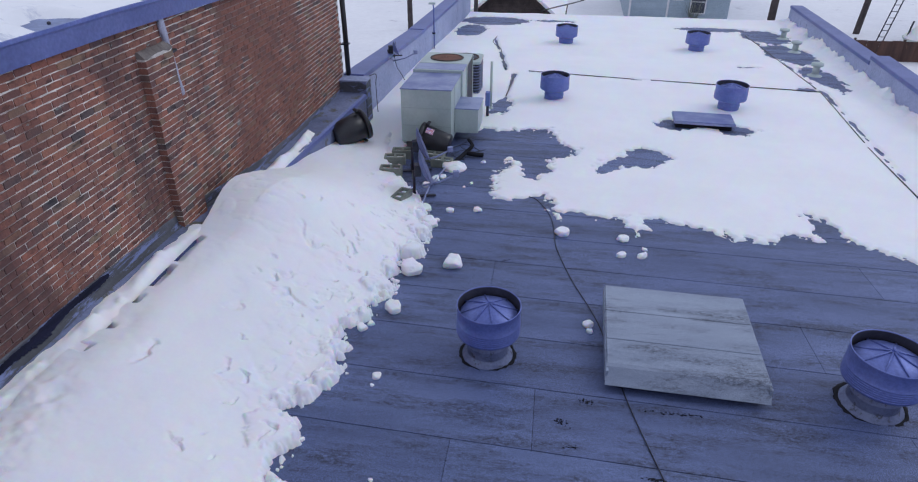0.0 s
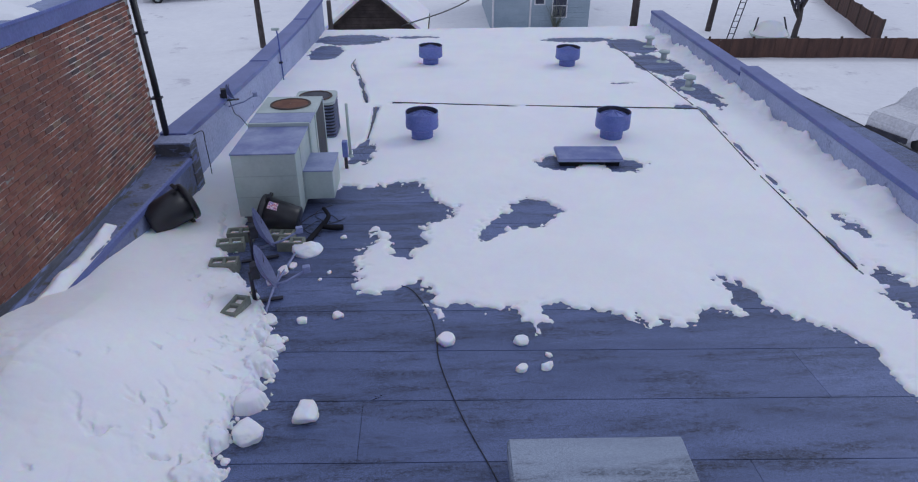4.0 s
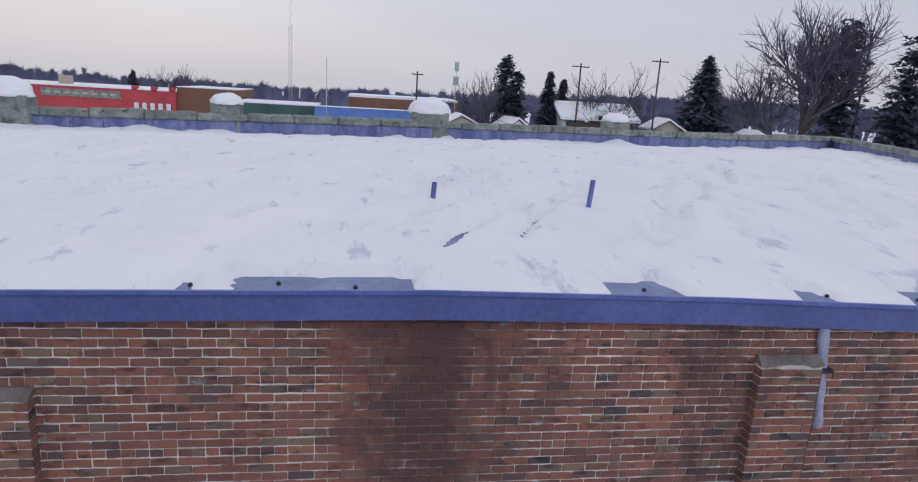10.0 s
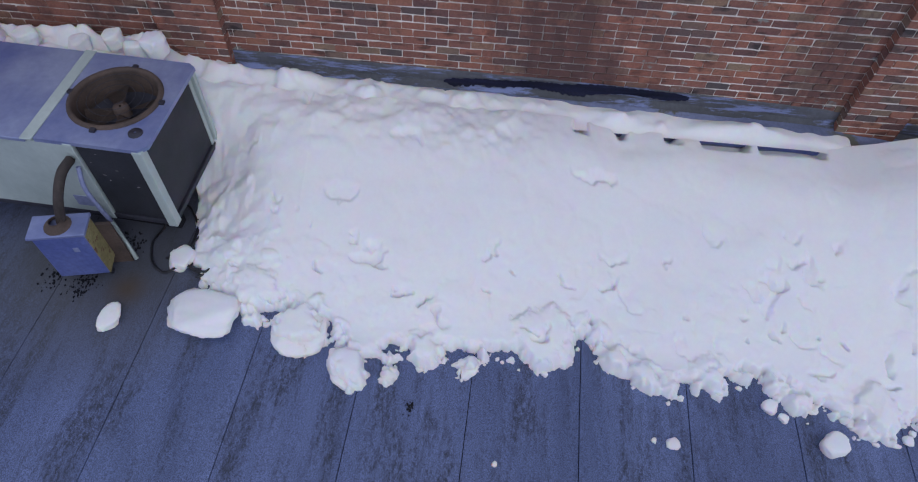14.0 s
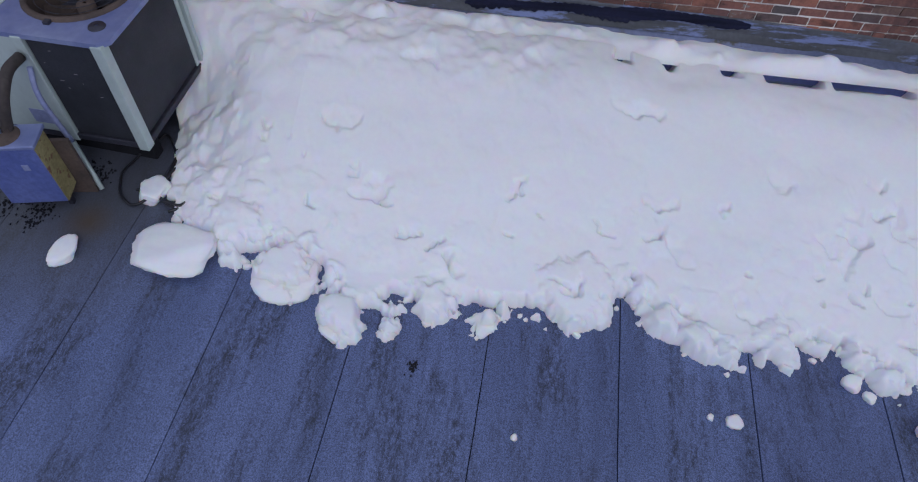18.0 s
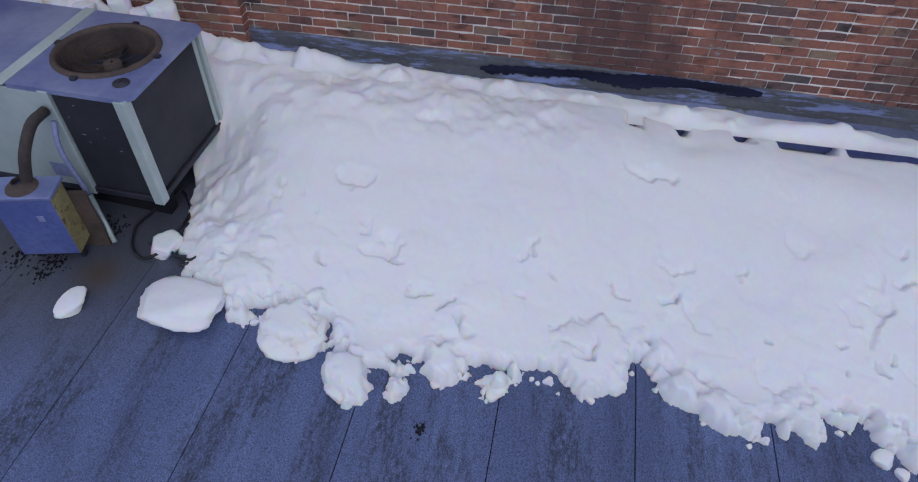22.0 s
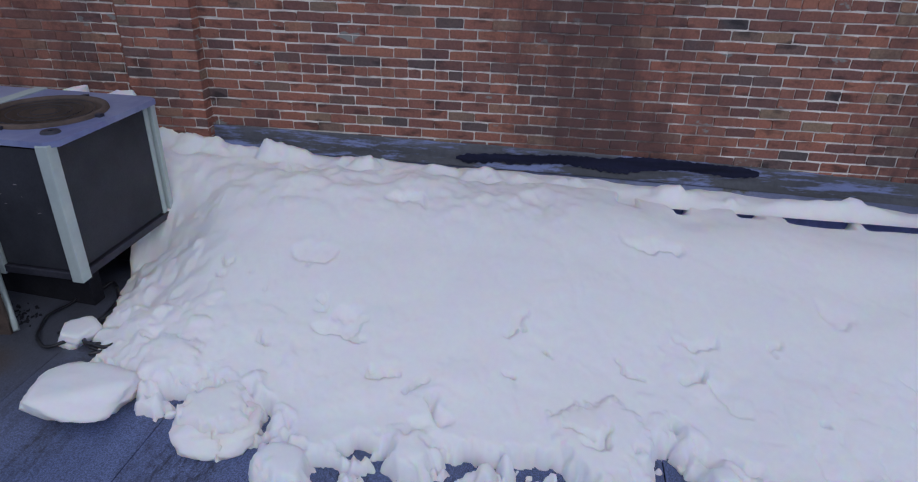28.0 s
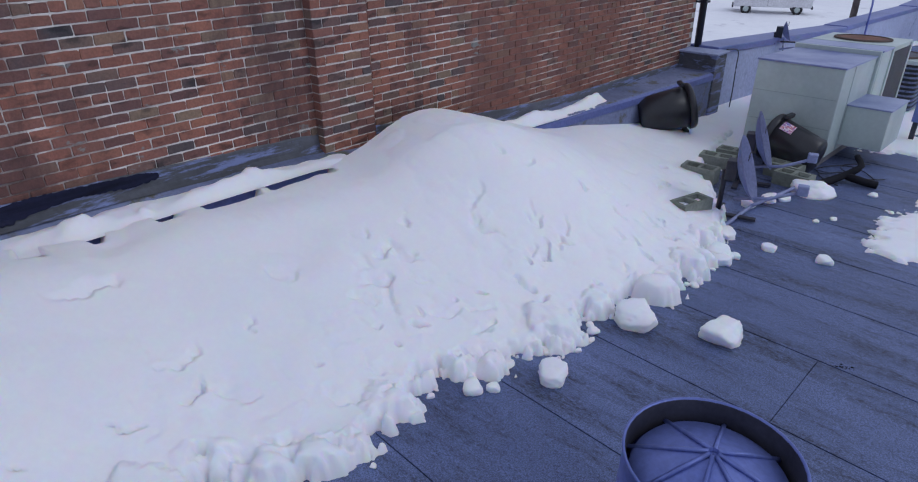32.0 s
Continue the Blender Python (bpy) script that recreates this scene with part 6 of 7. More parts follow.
def gable_house(name, label, at, turn, w, d, eave, ridge, wall, snow=0.14, over=0.35, board=0.0):
    """Walls from the ground, a gable facing -y, and a snowed roof."""
    h = thing(name, label, "house", at, turn)
    bm = bmesh.new()
    vs = [[bm.verts.new((x, y, z)) for x, z in ((-w / 2, -0.3), (w / 2, -0.3), (w / 2, eave), (0, ridge), (-w / 2, eave))] for y in (0, d)]
    bm.faces.new(vs[0])
    bm.faces.new(vs[1][::-1])
    for i in range(5):
        bm.faces.new((vs[0][i], vs[1][i], vs[1][(i + 1) % 5], vs[0][(i + 1) % 5]))
    part("wall", bm, wall, h)
    slope = (ridge - eave) / (w / 2)
    for s in (-1, 1):
        for nm, lo, th, mat, ov in (("roof", 0.02, 0.12, M["shingle"], over), ("roof_snow", 0.141, snow, M["snow"], over - 0.05)):
            bm = bmesh.new()
            a, b = (0.0, ridge + lo), (s * (w / 2 + ov), eave - slope * ov + lo)
            ring = [[bm.verts.new((x, y, z)) for x, z in (a, b, (b[0], b[1] + th), (a[0], a[1] + th))] for y in (-ov, d + ov)]
            bm.faces.new(ring[0])
            bm.faces.new(ring[1][::-1])
            for i in range(4):
                bm.faces.new((ring[0][i], ring[1][i], ring[1][(i + 1) % 4], ring[0][(i + 1) % 4]))
            part(nm, bm, mat, h, "thick snow on the roof" if nm == "roof_snow" else "")
    if board:
        z = 0.05
        while z < ridge - 0.1:
            half = w / 2 if z < eave else w / 2 * (ridge - z) / (ridge - eave)
            part("siding_board", boxes((-half + 0.02, half - 0.02, -0.028, -0.002, z, z + board * 0.86)), wall, h)
            z += board
    return h


def window(parent, x, z, w, h, y=-0.03):
    f = part("window", boxes((x - w / 2 - 0.08, x + w / 2 + 0.08, y - 0.03, y - 0.002, z - 0.08, z + h + 0.08), bevel=0.01), M["white_paint"], parent, "white-framed window")
    part("pane", boxes((x - w / 2, x + w / 2, y - 0.036, y - 0.031, z, z + h * 0.48), (x - w / 2, x + w / 2, y - 0.036, y - 0.031, z + h * 0.52, z + h)), M["glass"], f)


shed = gable_house("shed", "dark brown shingled shed with a snow-covered gable roof", (2.25, 33.0, GROUND), -2, 4.9, 5.5, 1.75, 3.75, M["shingle"], 0.2, 0.35, 0.17)
part("fascia_board", boxes((-2.4, 2.4, -0.07, -0.03, 1.55, 1.72)), M["white_paint"], shed, "white board below the gable")
house = gable_house("house", "pale blue clapboard house with a garage door and white window", (12.4, 42.0, GROUND), -1, 6.3, 9.0, 3.6, 5.6, M["siding"], 0.25, 0.4, 0.16)
door = part("garage_door", boxes((-3.0, -0.75, -0.05, -0.03, 0.0, 1.85), bevel=0.01), M["siding"], house, "pale blue panelled garage door")
for i in range(4):
    part("door_panel", boxes((-2.9, -0.85, -0.066, -0.051, 0.06 + i * 0.44, 0.42 + i * 0.44), bevel=0.01), M["siding"], door)
part("door_frame", boxes((-3.14, -3.02, -0.08, -0.03, 0, 1.95), (-0.74, -0.62, -0.08, -0.03, 0, 1.95), (-3.14, -0.62, -0.08, -0.03, 1.87, 2.0)), M["white_paint"], house)
window(house, 1.2, 0.75, 0.85, 1.35)
window(house, -0.1, 1.55, 0.55, 0.75)
shrub = thing("shrub", "pale dry shrub against the house wall", "shrub", (13.3, 41.4, GROUND))
bm = bmesh.new()
rr = random.Random(3)
for i in range(60):
    a, z = rr.uniform(0, 6.28), rr.uniform(0.4, 1.9)
    tube([(0, 0, 0), (0.3 * math.cos(a), 0.2 * math.sin(a), z * 0.6), (0.75 * math.cos(a) * rr.random(), 0.4 * math.sin(a), z)], 0.012, 3, bm)
part("twigs", bm, M["block"], shrub)


def fence(points, h, n, label):
    f = thing("fence", label, "fence")
    for a, b in zip(points, points[1:]):
        a, b = Vector(a), Vector(b)
        L = (b - a).length
        cnt = int(L / 0.6)
        d = (b - a) / cnt
        ang = math.atan2(d.y, d.x)
        rr = random.Random(int(L * 10))
        for i in range(cnt):
            p = a + d * (i + 0.5)
            bm = boxes((-d.length / 2 + 0.008, d.length / 2 - 0.008, -0.02, 0.02, -0.3, h + rr.uniform(-0.03, 0.03)))
            bmesh.ops.transform(bm, matrix=pose(p.x, p.y, GROUND, 0, 0, math.degrees(ang) + rr.uniform(-1, 1)), verts=bm.verts[:])
            part("panel", bm, M["fence"], f)
        for i in range(0, cnt + 1, 4):
            p = a + d * i
            part("post", boxes((p.x - 0.05, p.x + 0.05, p.y + 0.02, p.y + 0.12, GROUND - 0.3, GROUND + h + 0.08)), M["wood_dark"], f)
    return f


fence([(18.0, 34.3), (44.0, 33.2)], 1.06, 0, "rust-brown board fence standing in the snow")
fence([(32.4, 37.5), (38.6, 58.0)], 1.2, 0, "dark brown board fence running away through the snow")


def utility_pole(x, y, base, h, r, label, arms=True, lean=0, az=0, arm=1.1):
    p = thing("utility_pole", label, "utility pole", (x, y, base), az)
    p.matrix_basis = pose(x, y, base, 0, lean, az)
    part("shaft", tube([(0, 0, -0.5), (0, 0, h)], r, 10, None, r * 0.7), M["bark"], p)
    if arms:
        part("crossarm", boxes((-0.07, 0.07, -arm, arm, h - 0.55, h - 0.40), bevel=0.01), M["bark"], p)
        for k in (-0.9, -0.45, 0.45, 0.9):
            part("insulator", lathe([(0.03, 0.0), (0.05, 0.06), (0.02, 0.14)], 8, None, Matrix.Translation((0, k * arm, h - 0.40))), M["dark_metal"], p)
    return p


utility_pole(-4.43, 37.5, GROUND, 9, 0.17, "bare dark utility pole beyond the parapet", False)
utility_pole(23.1, 40.8, GROUND, 9, 0.19, "bare brown utility pole behind the fence", False, 4)
utility_pole(14.15, 28.3, GROUND, 6.5, 0.2, "dark timber post at the rear corner of the roof", False)
utility_pole(0.86, 27.75, GROUND, 4.3, 0.13, "brown timber post at the rear corner of the roof", False)

lad = thing("antenna_tower", "narrow leaning lattice ladder in the snowy yard", "ladder", (23.5, 38.4, GROUND))
for s in (-0.18, 0.18):
    part("rail", tube([(s, 0, 0), (s + 1.0, 0.4, 4.6)], 0.035, 6), M["dark_metal"], lad)
for i in range(13):
    t = i / 13
    part("rung", tube([(-0.18 + 1.0 * t, 0.4 * t, 4.6 * t), (0.18 + 1.0 * t, 0.4 * t, 4.6 * t)], 0.02, 5), M["dark_metal"], lad)
tr = thing("fire_bowl", "round snow-filled tub standing in the yard", "tub", (25.9, 38.4, GROUND))
part("bowl", lathe([(0.9, 0.0), (1.15, 0.35), (1.1, 0.35), (0.9, 0.1)], 28), M["sheet"], tr)
part("snow_fill", lathe([(1.09, 0.33), (0.95, 0.6), (0.6, 0.95), (0.2, 1.1), (0.01, 1.12)], 28), M["snow"], tr)
for dx, a in ((-1.0, -0.2), (1.2, 0.8)):
    part("handle", tube([(dx, 0, 0.2), (dx - a * 0.6, 0, 1.3)], 0.05, 6), M["dark_metal"], tr)


def bare_tree(x, y, base, h, r, seed, label, spread=0.55, depth=5, stem=0.27, limb=0.0, wide=0.2):
    t = thing("tree", label, "tree", (x, y, base))
    rr = random.Random(seed)
    trunk, twigs = bmesh.new(), bmesh.new()

    def grow(p, d, length, rad, level):
        pts = [p]
        q = p.copy()
        for i in range(3):
            d2 = (d + Vector((rr.uniform(-0.22, 0.22), rr.uniform(-0.22, 0.22), rr.uniform(-0.05, 0.16)))).normalized()
            q = q + d2 * length / 3
            d = d2
            pts.append(q.copy())
        rad = max(rad, 0.024)
        tube(pts, rad, 8 if level < 2 else (5 if level < 3 else 3), trunk if level < 2 else twigs, rad * 0.66)
        if level >= depth:
            return
        n = 5 if level == 0 else (4 if level < (4 if limb else 3) else 3)
        for k in range(n):
            a = rr.uniform(0, 6.28) if level else 6.28 * (k + rr.random() * 0.5) / n
            tilt = rr.uniform(wide, 0.3 + spread) if k or level == 0 else rr.uniform(0.05, 0.3)
            s = d.orthogonal().normalized()
            s = Matrix.Rotation(a, 3, d) @ s
            nd = (d * math.cos(tilt) + s * math.sin(tilt) + Vector((0, 0, 0.06))).normalized()
            start = pts[-1] if k == 0 else pts[rr.choice((2, 3)) if level == 0 else rr.choice((1, 2, 3))]
            grow(start.copy(), nd, (limb * h if level == 0 and limb else length) * (rr.uniform(0.85, 1.05) if level == 0 else rr.uniform(0.6, 0.86)), rad * (0.55 if level == 0 else 0.6), level + 1)

    grow(Vector((0, 0, -0.3)), Vector((0, 0, 1)), h * stem, r, 0)
    part("trunk", trunk, M["bark"], t)
    part("crown", twigs, M["twig"], t, "fine bare twigs")
    return t


def conifer(x, y, base, h, r, seed, label, bare=0.15, gap=0.0):
    t = thing("conifer", label, "tree", (x, y, base))
    rr = random.Random(seed)
    part("trunk", tube([(0, 0, -0.3), (0, 0, h * 0.98)], h * 0.02, 7, None, 0.03), M["bark"], t)
    vs, fs = [], []
    z = h * bare
    while z < h * 0.99:
        k = (h - z) / (h * (1 - bare))
        n = int(14 + 14 * k)
        for i in range(n):
            if rr.random() < gap:
                continue
            a = rr.uniform(0, 6.28)
            L = r * (k ** (0.85 if gap < 0.2 else 0.4)) * rr.uniform(0.55, 1.1) + 0.12
            droop = rr.uniform(0.12, 0.45) * L
            zz = z + rr.uniform(-0.3, 0.3) * h / 15
            for j in range(9):
                f = (j + rr.random()) / 9
                ang = a + rr.uniform(-0.3, 0.3)
                p = Vector((L * f * math.cos(ang), L * f * math.sin(ang), zz - droop * f * f + rr.uniform(-0.25, 0.2) * h / 15))
                size = (0.022 * h + 0.10 * L) * rr.uniform(0.5, 1.1) * (1.15 - 0.5 * f)
                d1 = Vector((math.cos(ang), math.sin(ang), rr.uniform(-0.6, 0.3))).normalized() * size * 1.3
                d2 = Vector((-math.sin(ang), math.cos(ang), rr.uniform(-0.7, 0.7))) * size * 0.6
                b = len(vs)
                vs.extend([tuple(p - d2), tuple(p + d2), tuple(p + d1)])
                fs.append((b, b + 1, b + 2))
        z += h * 0.022
    me = bpy.data.meshes.new("crown")
    me.from_pydata(vs, [], fs)
    me.materials.append(M["needle"])
    c = new("crown", me)
    c.parent = t
    return t


# twig and needle colours are lifted and blued to stand for air haze
M["twig"] = mottled("haze_lightened_twigs", (0.075, 0.07, 0.10), (0.12, 0.11, 0.15), 0.6, 8, 0.9)
M["needle"] = mottled("haze_lightened_needles", (0.055, 0.065, 0.095), (0.10, 0.115, 0.15), 0.8, 6, 0.85)
bare_tree(27.7, 38.7, GROUND, 7.5, 0.2, 5, "bare garden tree behind the board fence", 0.6, 5)


def pickup(x, y, z, turn, label):
    c = thing("pickup_truck", label, "pickup truck", (x, y, z), turn)
    prof = [(-2.7, 0.5), (-2.7, 1.2), (-0.36, 1.22), (-0.30, 1.86), (0.72, 1.88), (1.25, 1.26), (2.5, 1.14), (2.65, 0.85), (2.65, 0.5)]
    bm = bmesh.new()
    sides = []
    for s in (-0.9, 0.9):
        sides.append([bm.verts.new((px, s * (0.86 if pz > 1.5 else 1.0), pz)) for px, pz in prof])
    bm.faces.new(sides[0])
    bm.faces.new(sides[1][::-1])
    for i in range(len(prof)):
        j = (i + 1) % len(prof)
        bm.faces.new((sides[0][i], sides[1][i], sides[1][j], sides[0][j]))
    bmesh.ops.bevel(bm, geom=bm.edges[:], offset=0.05, segments=2, affect="EDGES")
    body = part("body", bm, M["car_white"], c)
    for s in (-1, 1):
        for x0, x1 in ((-0.22, 0.26), (0.32, 0.86)):
            bm = boxes((x0, x1, s * 0.845 - 0.012, s * 0.845 + 0.03, 1.32, 1.70), bevel=0.02)
            part("side_window", bm, M["glass"], c)
        part("door_line", boxes((0.28, 0.30, s * 0.905 - 0.004, s * 0.905 + 0.004, 0.6, 1.22)), M["dark_metal"], c)
        for wx in (-1.75, 1.75):
            m = Matrix.Translation((wx, s * 0.78, 0.36)) @ Matrix.Rotation(radians(90), 4, "X")
            wheel = part("wheel", lathe([(0.20, -0.11), (0.35, -0.11), (0.37, -0.06), (0.37, 0.06), (0.35, 0.11), (0.20, 0.11)], 24, None, m), M["rubber"], c)
            part("rim", lathe([(0.01, -0.115), (0.2, -0.115), (0.21, 0.0), (0.2, 0.115), (0.01, 0.115)], 20, None, m), M["sheet"], wheel)
        part("headlight", boxes((2.52, 2.62, s * 0.7 - 0.14, s * 0.7 + 0.14, 0.78, 0.93), bevel=0.02), M["white_paint"], c)
    for x0 in (-2.78, 2.63):
        part("bumper", boxes((x0, x0 + 0.12, -0.85, 0.85, 0.42, 0.62), bevel=0.03), M["dark_metal"], c)
    part("bed_snow", boxes((-2.6, -0.45, -0.82, 0.82, 1.10, 1.26), bevel=0.05), M["snow"], c, "snow lying in the truck bed")
    return c


pickup(-14.0, 53.4, GROUND, 203, "white pickup truck parked on the snowy lot")
car = pickup(24.5, 22.0, GROUND, 200, "white van with a snow-covered bonnet beside the building")
car.name = "parked_vehicle"

wire = thing("overhead_cable", "thin dark service cable slanting from the roof edge to the house", "cable")
part("run", tube(curve_points([(3.9, 27.2, -1.15), (7.0, 33.0, -1.2), (11.6, 42.0, -0.2)]), 0.03, 6), M["black"], wire)

# ---------------------------------------------------------------- the town to the west
def block_building(name, label, x, y0, y1, z1, depth, wall, roof_snow=0.25, turn=0):
    b = thing(name, label, "building", (x, (y0 + y1) / 2, 0), turn)
    w = (y1 - y0) / 2
    part("wall", boxes((-depth, 0, -w, w, -14, z1)), wall, b)
    part("roof_snow", boxes((-depth, 0.1, -w - 0.05, w + 0.05, z1 + 0.004, z1 + roof_snow), bevel=0.06), M["snow"], b, "snow on the flat roof")
    return b


M["red_paint"] = mottled("red_painted_wall", (0.42, 0.05, 0.065), (0.52, 0.075, 0.085), 0.2, 3, 0.7)
M["brown_wall"] = mottled("brown_brick_wall", (0.17, 0.085, 0.055), (0.23, 0.12, 0.075), 0.2, 4, 0.85)
M["green_wall"] = mottled("dark_green_metal_wall", (0.03, 0.085, 0.075), (0.05, 0.12, 0.10), 0.3, 4, 0.6)
M["blue_wall"] = mottled("blue_metal_container", (0.10, 0.20, 0.52), (0.14, 0.26, 0.60), 0.4, 4, 0.5)
M["tan_wall"] = mottled("tan_wall", (0.40, 0.34, 0.28), (0.50, 0.43, 0.35), 0.5, 6, 0.8)

red = block_building("store_building", "long red-painted store building with arched front windows", -110, -62, -31, 1.4, 18, M["red_paint"])
for k in range(5):
    part("arched_window", boxes((0.02, 0.1, 9.0 + k * 1.25, 9.7 + k * 1.25, -2.6, -0.6), bevel=0.05), M["white_paint"], red)
part("sign_panel", boxes((0.02, 0.12, -5, 7, -0.2, 1.0)), M["stone"], red, "faded brown sign panel with worn lettering")
for k in range(8):
    part("sign_bar", boxes((0.13, 0.16, -4.4 + k * 1.4, -3.5 + k * 1.4, 0.2, 0.6)), M["tan_wall"], red)
for k in (9.2, 12.2, 15.0):
    part("parapet_block", boxes((-0.5, 0.1, k - 0.5, k + 0.5, 1.4, 2.1), bevel=0.05), M["red_paint"], red)
part("roof_unit", boxes((-6, -4, -4, -2.4, 1.5, 3.0), bevel=0.1), M["tan_wall"], red)
block_building("store_building", "plain brown brick building next to the red store", -111, -31, -21.3, 2.2, 16, M["brown_wall"], 0.15)
gr = block_building("warehouse", "long dark green metal warehouse with snow on its roof", -104, -20.5, -7.9, 0.55, 12, M["green_wall"])
for k in range(8):
    part("wall_rib", boxes((0.02, 0.08, -6 + k * 1.6, -5.9 + k * 1.6, -8, 0.5)), M["green_wall"], gr)
cont = block_building("container_row", "row of blue corrugated metal containers", -100, -7.8, 8.2, 0.75, 3, M["blue_wall"], 0.08)
for k in range(16):
    part("rib", boxes((0.02, 0.12, -7.8 + k * 1.0, -7.45 + k * 1.0, -8, 0.7)), M["blue_wall"], cont)
block_building("store_building", "low tan-brown commercial building with snowy roof", -140, -3.5, 20.5, 1.6, 20, M["brown_wall"], 0.5)
hw = gable_house("house", "broad white house under a thick snow-covered roof with a cross gable", (-95, 29.4, -1.1), 0, 9, 11.5, 2.4, 4.4, M["white_paint"], 0.45, 0.6)
part("base_wall", boxes((-4.5, 4.5, 0, 11.5, -7, 0.05)), M["wood_dark"], hw)
# closed dark box in place of the shaded hollow of the porch
part("porch_shade_box", boxes((4.5, 5.6, 0.6, 11.0, -6, 2.0)), M["wood_dark"], hw, "solid dark box painted as the shade of an open porch")
bm = bmesh.new()
ends = [[bm.verts.new((x, 6.0 + y, z)) for y, z in ((-2.3, 2.2), (2.3, 2.2), (0, 4.1))] for x in (0.0, 5.0)]
bm.faces.new(ends[1])
for p, q in ((0, 1), (1, 2), (2, 0)):
    bm.faces.new((ends[0][p], ends[0][q], ends[1][q], ends[1][p]))
part("cross_gable", bm, M["white_paint"], hw)
for side in (-1, 1):
    bm = bmesh.new()
    run = [[bm.verts.new((x, 6.0 + side * y, z)) for y, z in ((0, 4.14), (2.8, 1.85), (2.8, 2.3), (0, 4.6))] for x in (0.0, 5.4)]
    bm.faces.new(run[0])
    bm.faces.new(run[1][::-1])
    for q in range(4):
        bm.faces.new((run[0][q], run[1][q], run[1][(q + 1) % 4], run[0][(q + 1) % 4]))
    part("gable_snow", bm, M["snow"], hw, "thick snow on the cross gable")
gable_window = part("window", boxes((5.0, 5.05, 5.2, 6.8, 2.35, 3.2)), M["white_paint"], hw, "white-framed gable window")
for q in range(2):
    part("pane", boxes((5.05, 5.06, 5.3 + 0.75 * q, 5.95 + 0.75 * q, 2.45, 3.1)), M["glass"], gable_window)
hw2 = gable_house("house", "tan house with a snowy gable roof among trees", (-92, 47, -0.7), 80, 5, 7, 0.9, 2.4, M["tan_wall"], 0.3, 0.4)
part("base_wall", boxes((-2.5, 2.5, 0, 7, -7, 0.05)), M["wood_dark"], hw2)
hb = gable_house("house", "blue house with white-framed windows and a snowy roof edge", (-36.0, 49.8, -0.4), 37, 10, 9, 2.6, 5.4, M["paint_blue"], 0.16, 0.5)
part("base_wall", boxes((-5, 5, 0, 9, -6, 0.05)), M["tan_wall"], hb, "tan lower wall")
part("porch_roof", boxes((-5.4, 0.5, -1.6, 0.0, 1.2, 1.5), bevel=0.05), M["paint_blue"], hb, "blue porch roof")
for k in range(4):
    window(hb, -1.35 + k * 0.9, 2.1, 0.62, 1.1)
for i, (x, y, s) in enumerate(((-90, 14, 4), (-88, 22, 3), (-96, 40, 4), (-98, 56, 4), (-85, 62, 5))):
    h2 = gable_house("house", "small distant house with a snow-covered roof", (x, y, -1.1), 90 + 15 * (i % 3), s * 1.3, s * 1.5, 0.6, 1.9, (M["tan_wall"], M["white_paint"], M["siding"])[i % 3], 0.3, 0.3)
    part("base_wall", boxes((-s * 0.65, s * 0.65, 0, s * 1.5, -7, 0.05)), M["wood_dark"], h2)

for x, y, ztop, lean in ((-90, 43.4, 10.9, 0), (-90, 31.2, 9.4, 0), (-61, 53.7, 13.2, 0), (-100, 8.0, 7.0, 0)):
    utility_pole(x, y, -8, ztop + 8, 0.16, "wooden utility pole with a crossarm against the sky", True, lean, 0, 1.3 if x > -95 else 0.9)
mast = thing("radio_mast", "thin lattice radio mast rising above the town", "mast", (-120, -13.6, -8))
for s in (-0.25, 0.25):
    part("rail", tube([(0, s, 0), (0, s, 22)], 0.05, 5), M["sheet"], mast)
for k in range(30):
    part("brace", tube([(0, -0.25 if k % 2 else 0.25, k), (0, 0.25 if k % 2 else -0.25, k + 1)], 0.03, 4), M["sheet"], mast)
fl = thing("flagpole", "tall thin grey flagpole", "flagpole", (-100, -6.0, -8))
part("shaft", tube([(0, 0, 0), (0, 0, 16.2)], 0.09, 6, None, 0.05), M["sheet"], fl)
fl = thing("flagpole", "thin pole with drooping pennants", "flagpole", (-100, 14.2, -8))
part("shaft", tube([(0, 0, 0), (0, 0, 17.0)], 0.09, 6, None, 0.05), M["sheet"], fl)
part("pennant", boxes((-0.1, 0.1, -0.5, 0.4, 13.2, 14.6), bevel=0.08), M["sheet"], fl)
part("pennant", boxes((-0.1, 0.1, -0.35, 0.35, 15.4, 16.8), bevel=0.08), M["sheet"], fl)

for x, y, ztop, r, seed, gap in ((-95, 54.0, 12.2, 5.2, 1, 0.0), (-95, 28.2, 8.2, 2.0, 2, 0.05), (-97, 31.0, 7.4, 2.2, 3, 0.05), (-95, 21.2, 10.4, 1.7, 4, 0.45), (-94, 22.8, 8.2, 1.5, 5, 0.4), (-62, 52.1, 14.8, 2.5, 6, 0.62), (-62, 60.5, 14.2, 2.5, 7, 0.6), (-130, -44, 4.6, 2.5, 8, 0.1)):
    conifer(x, y, -9, ztop + 9, r * 1.8, seed, "dark evergreen conifer with gaps between its branches", 0.2, gap)
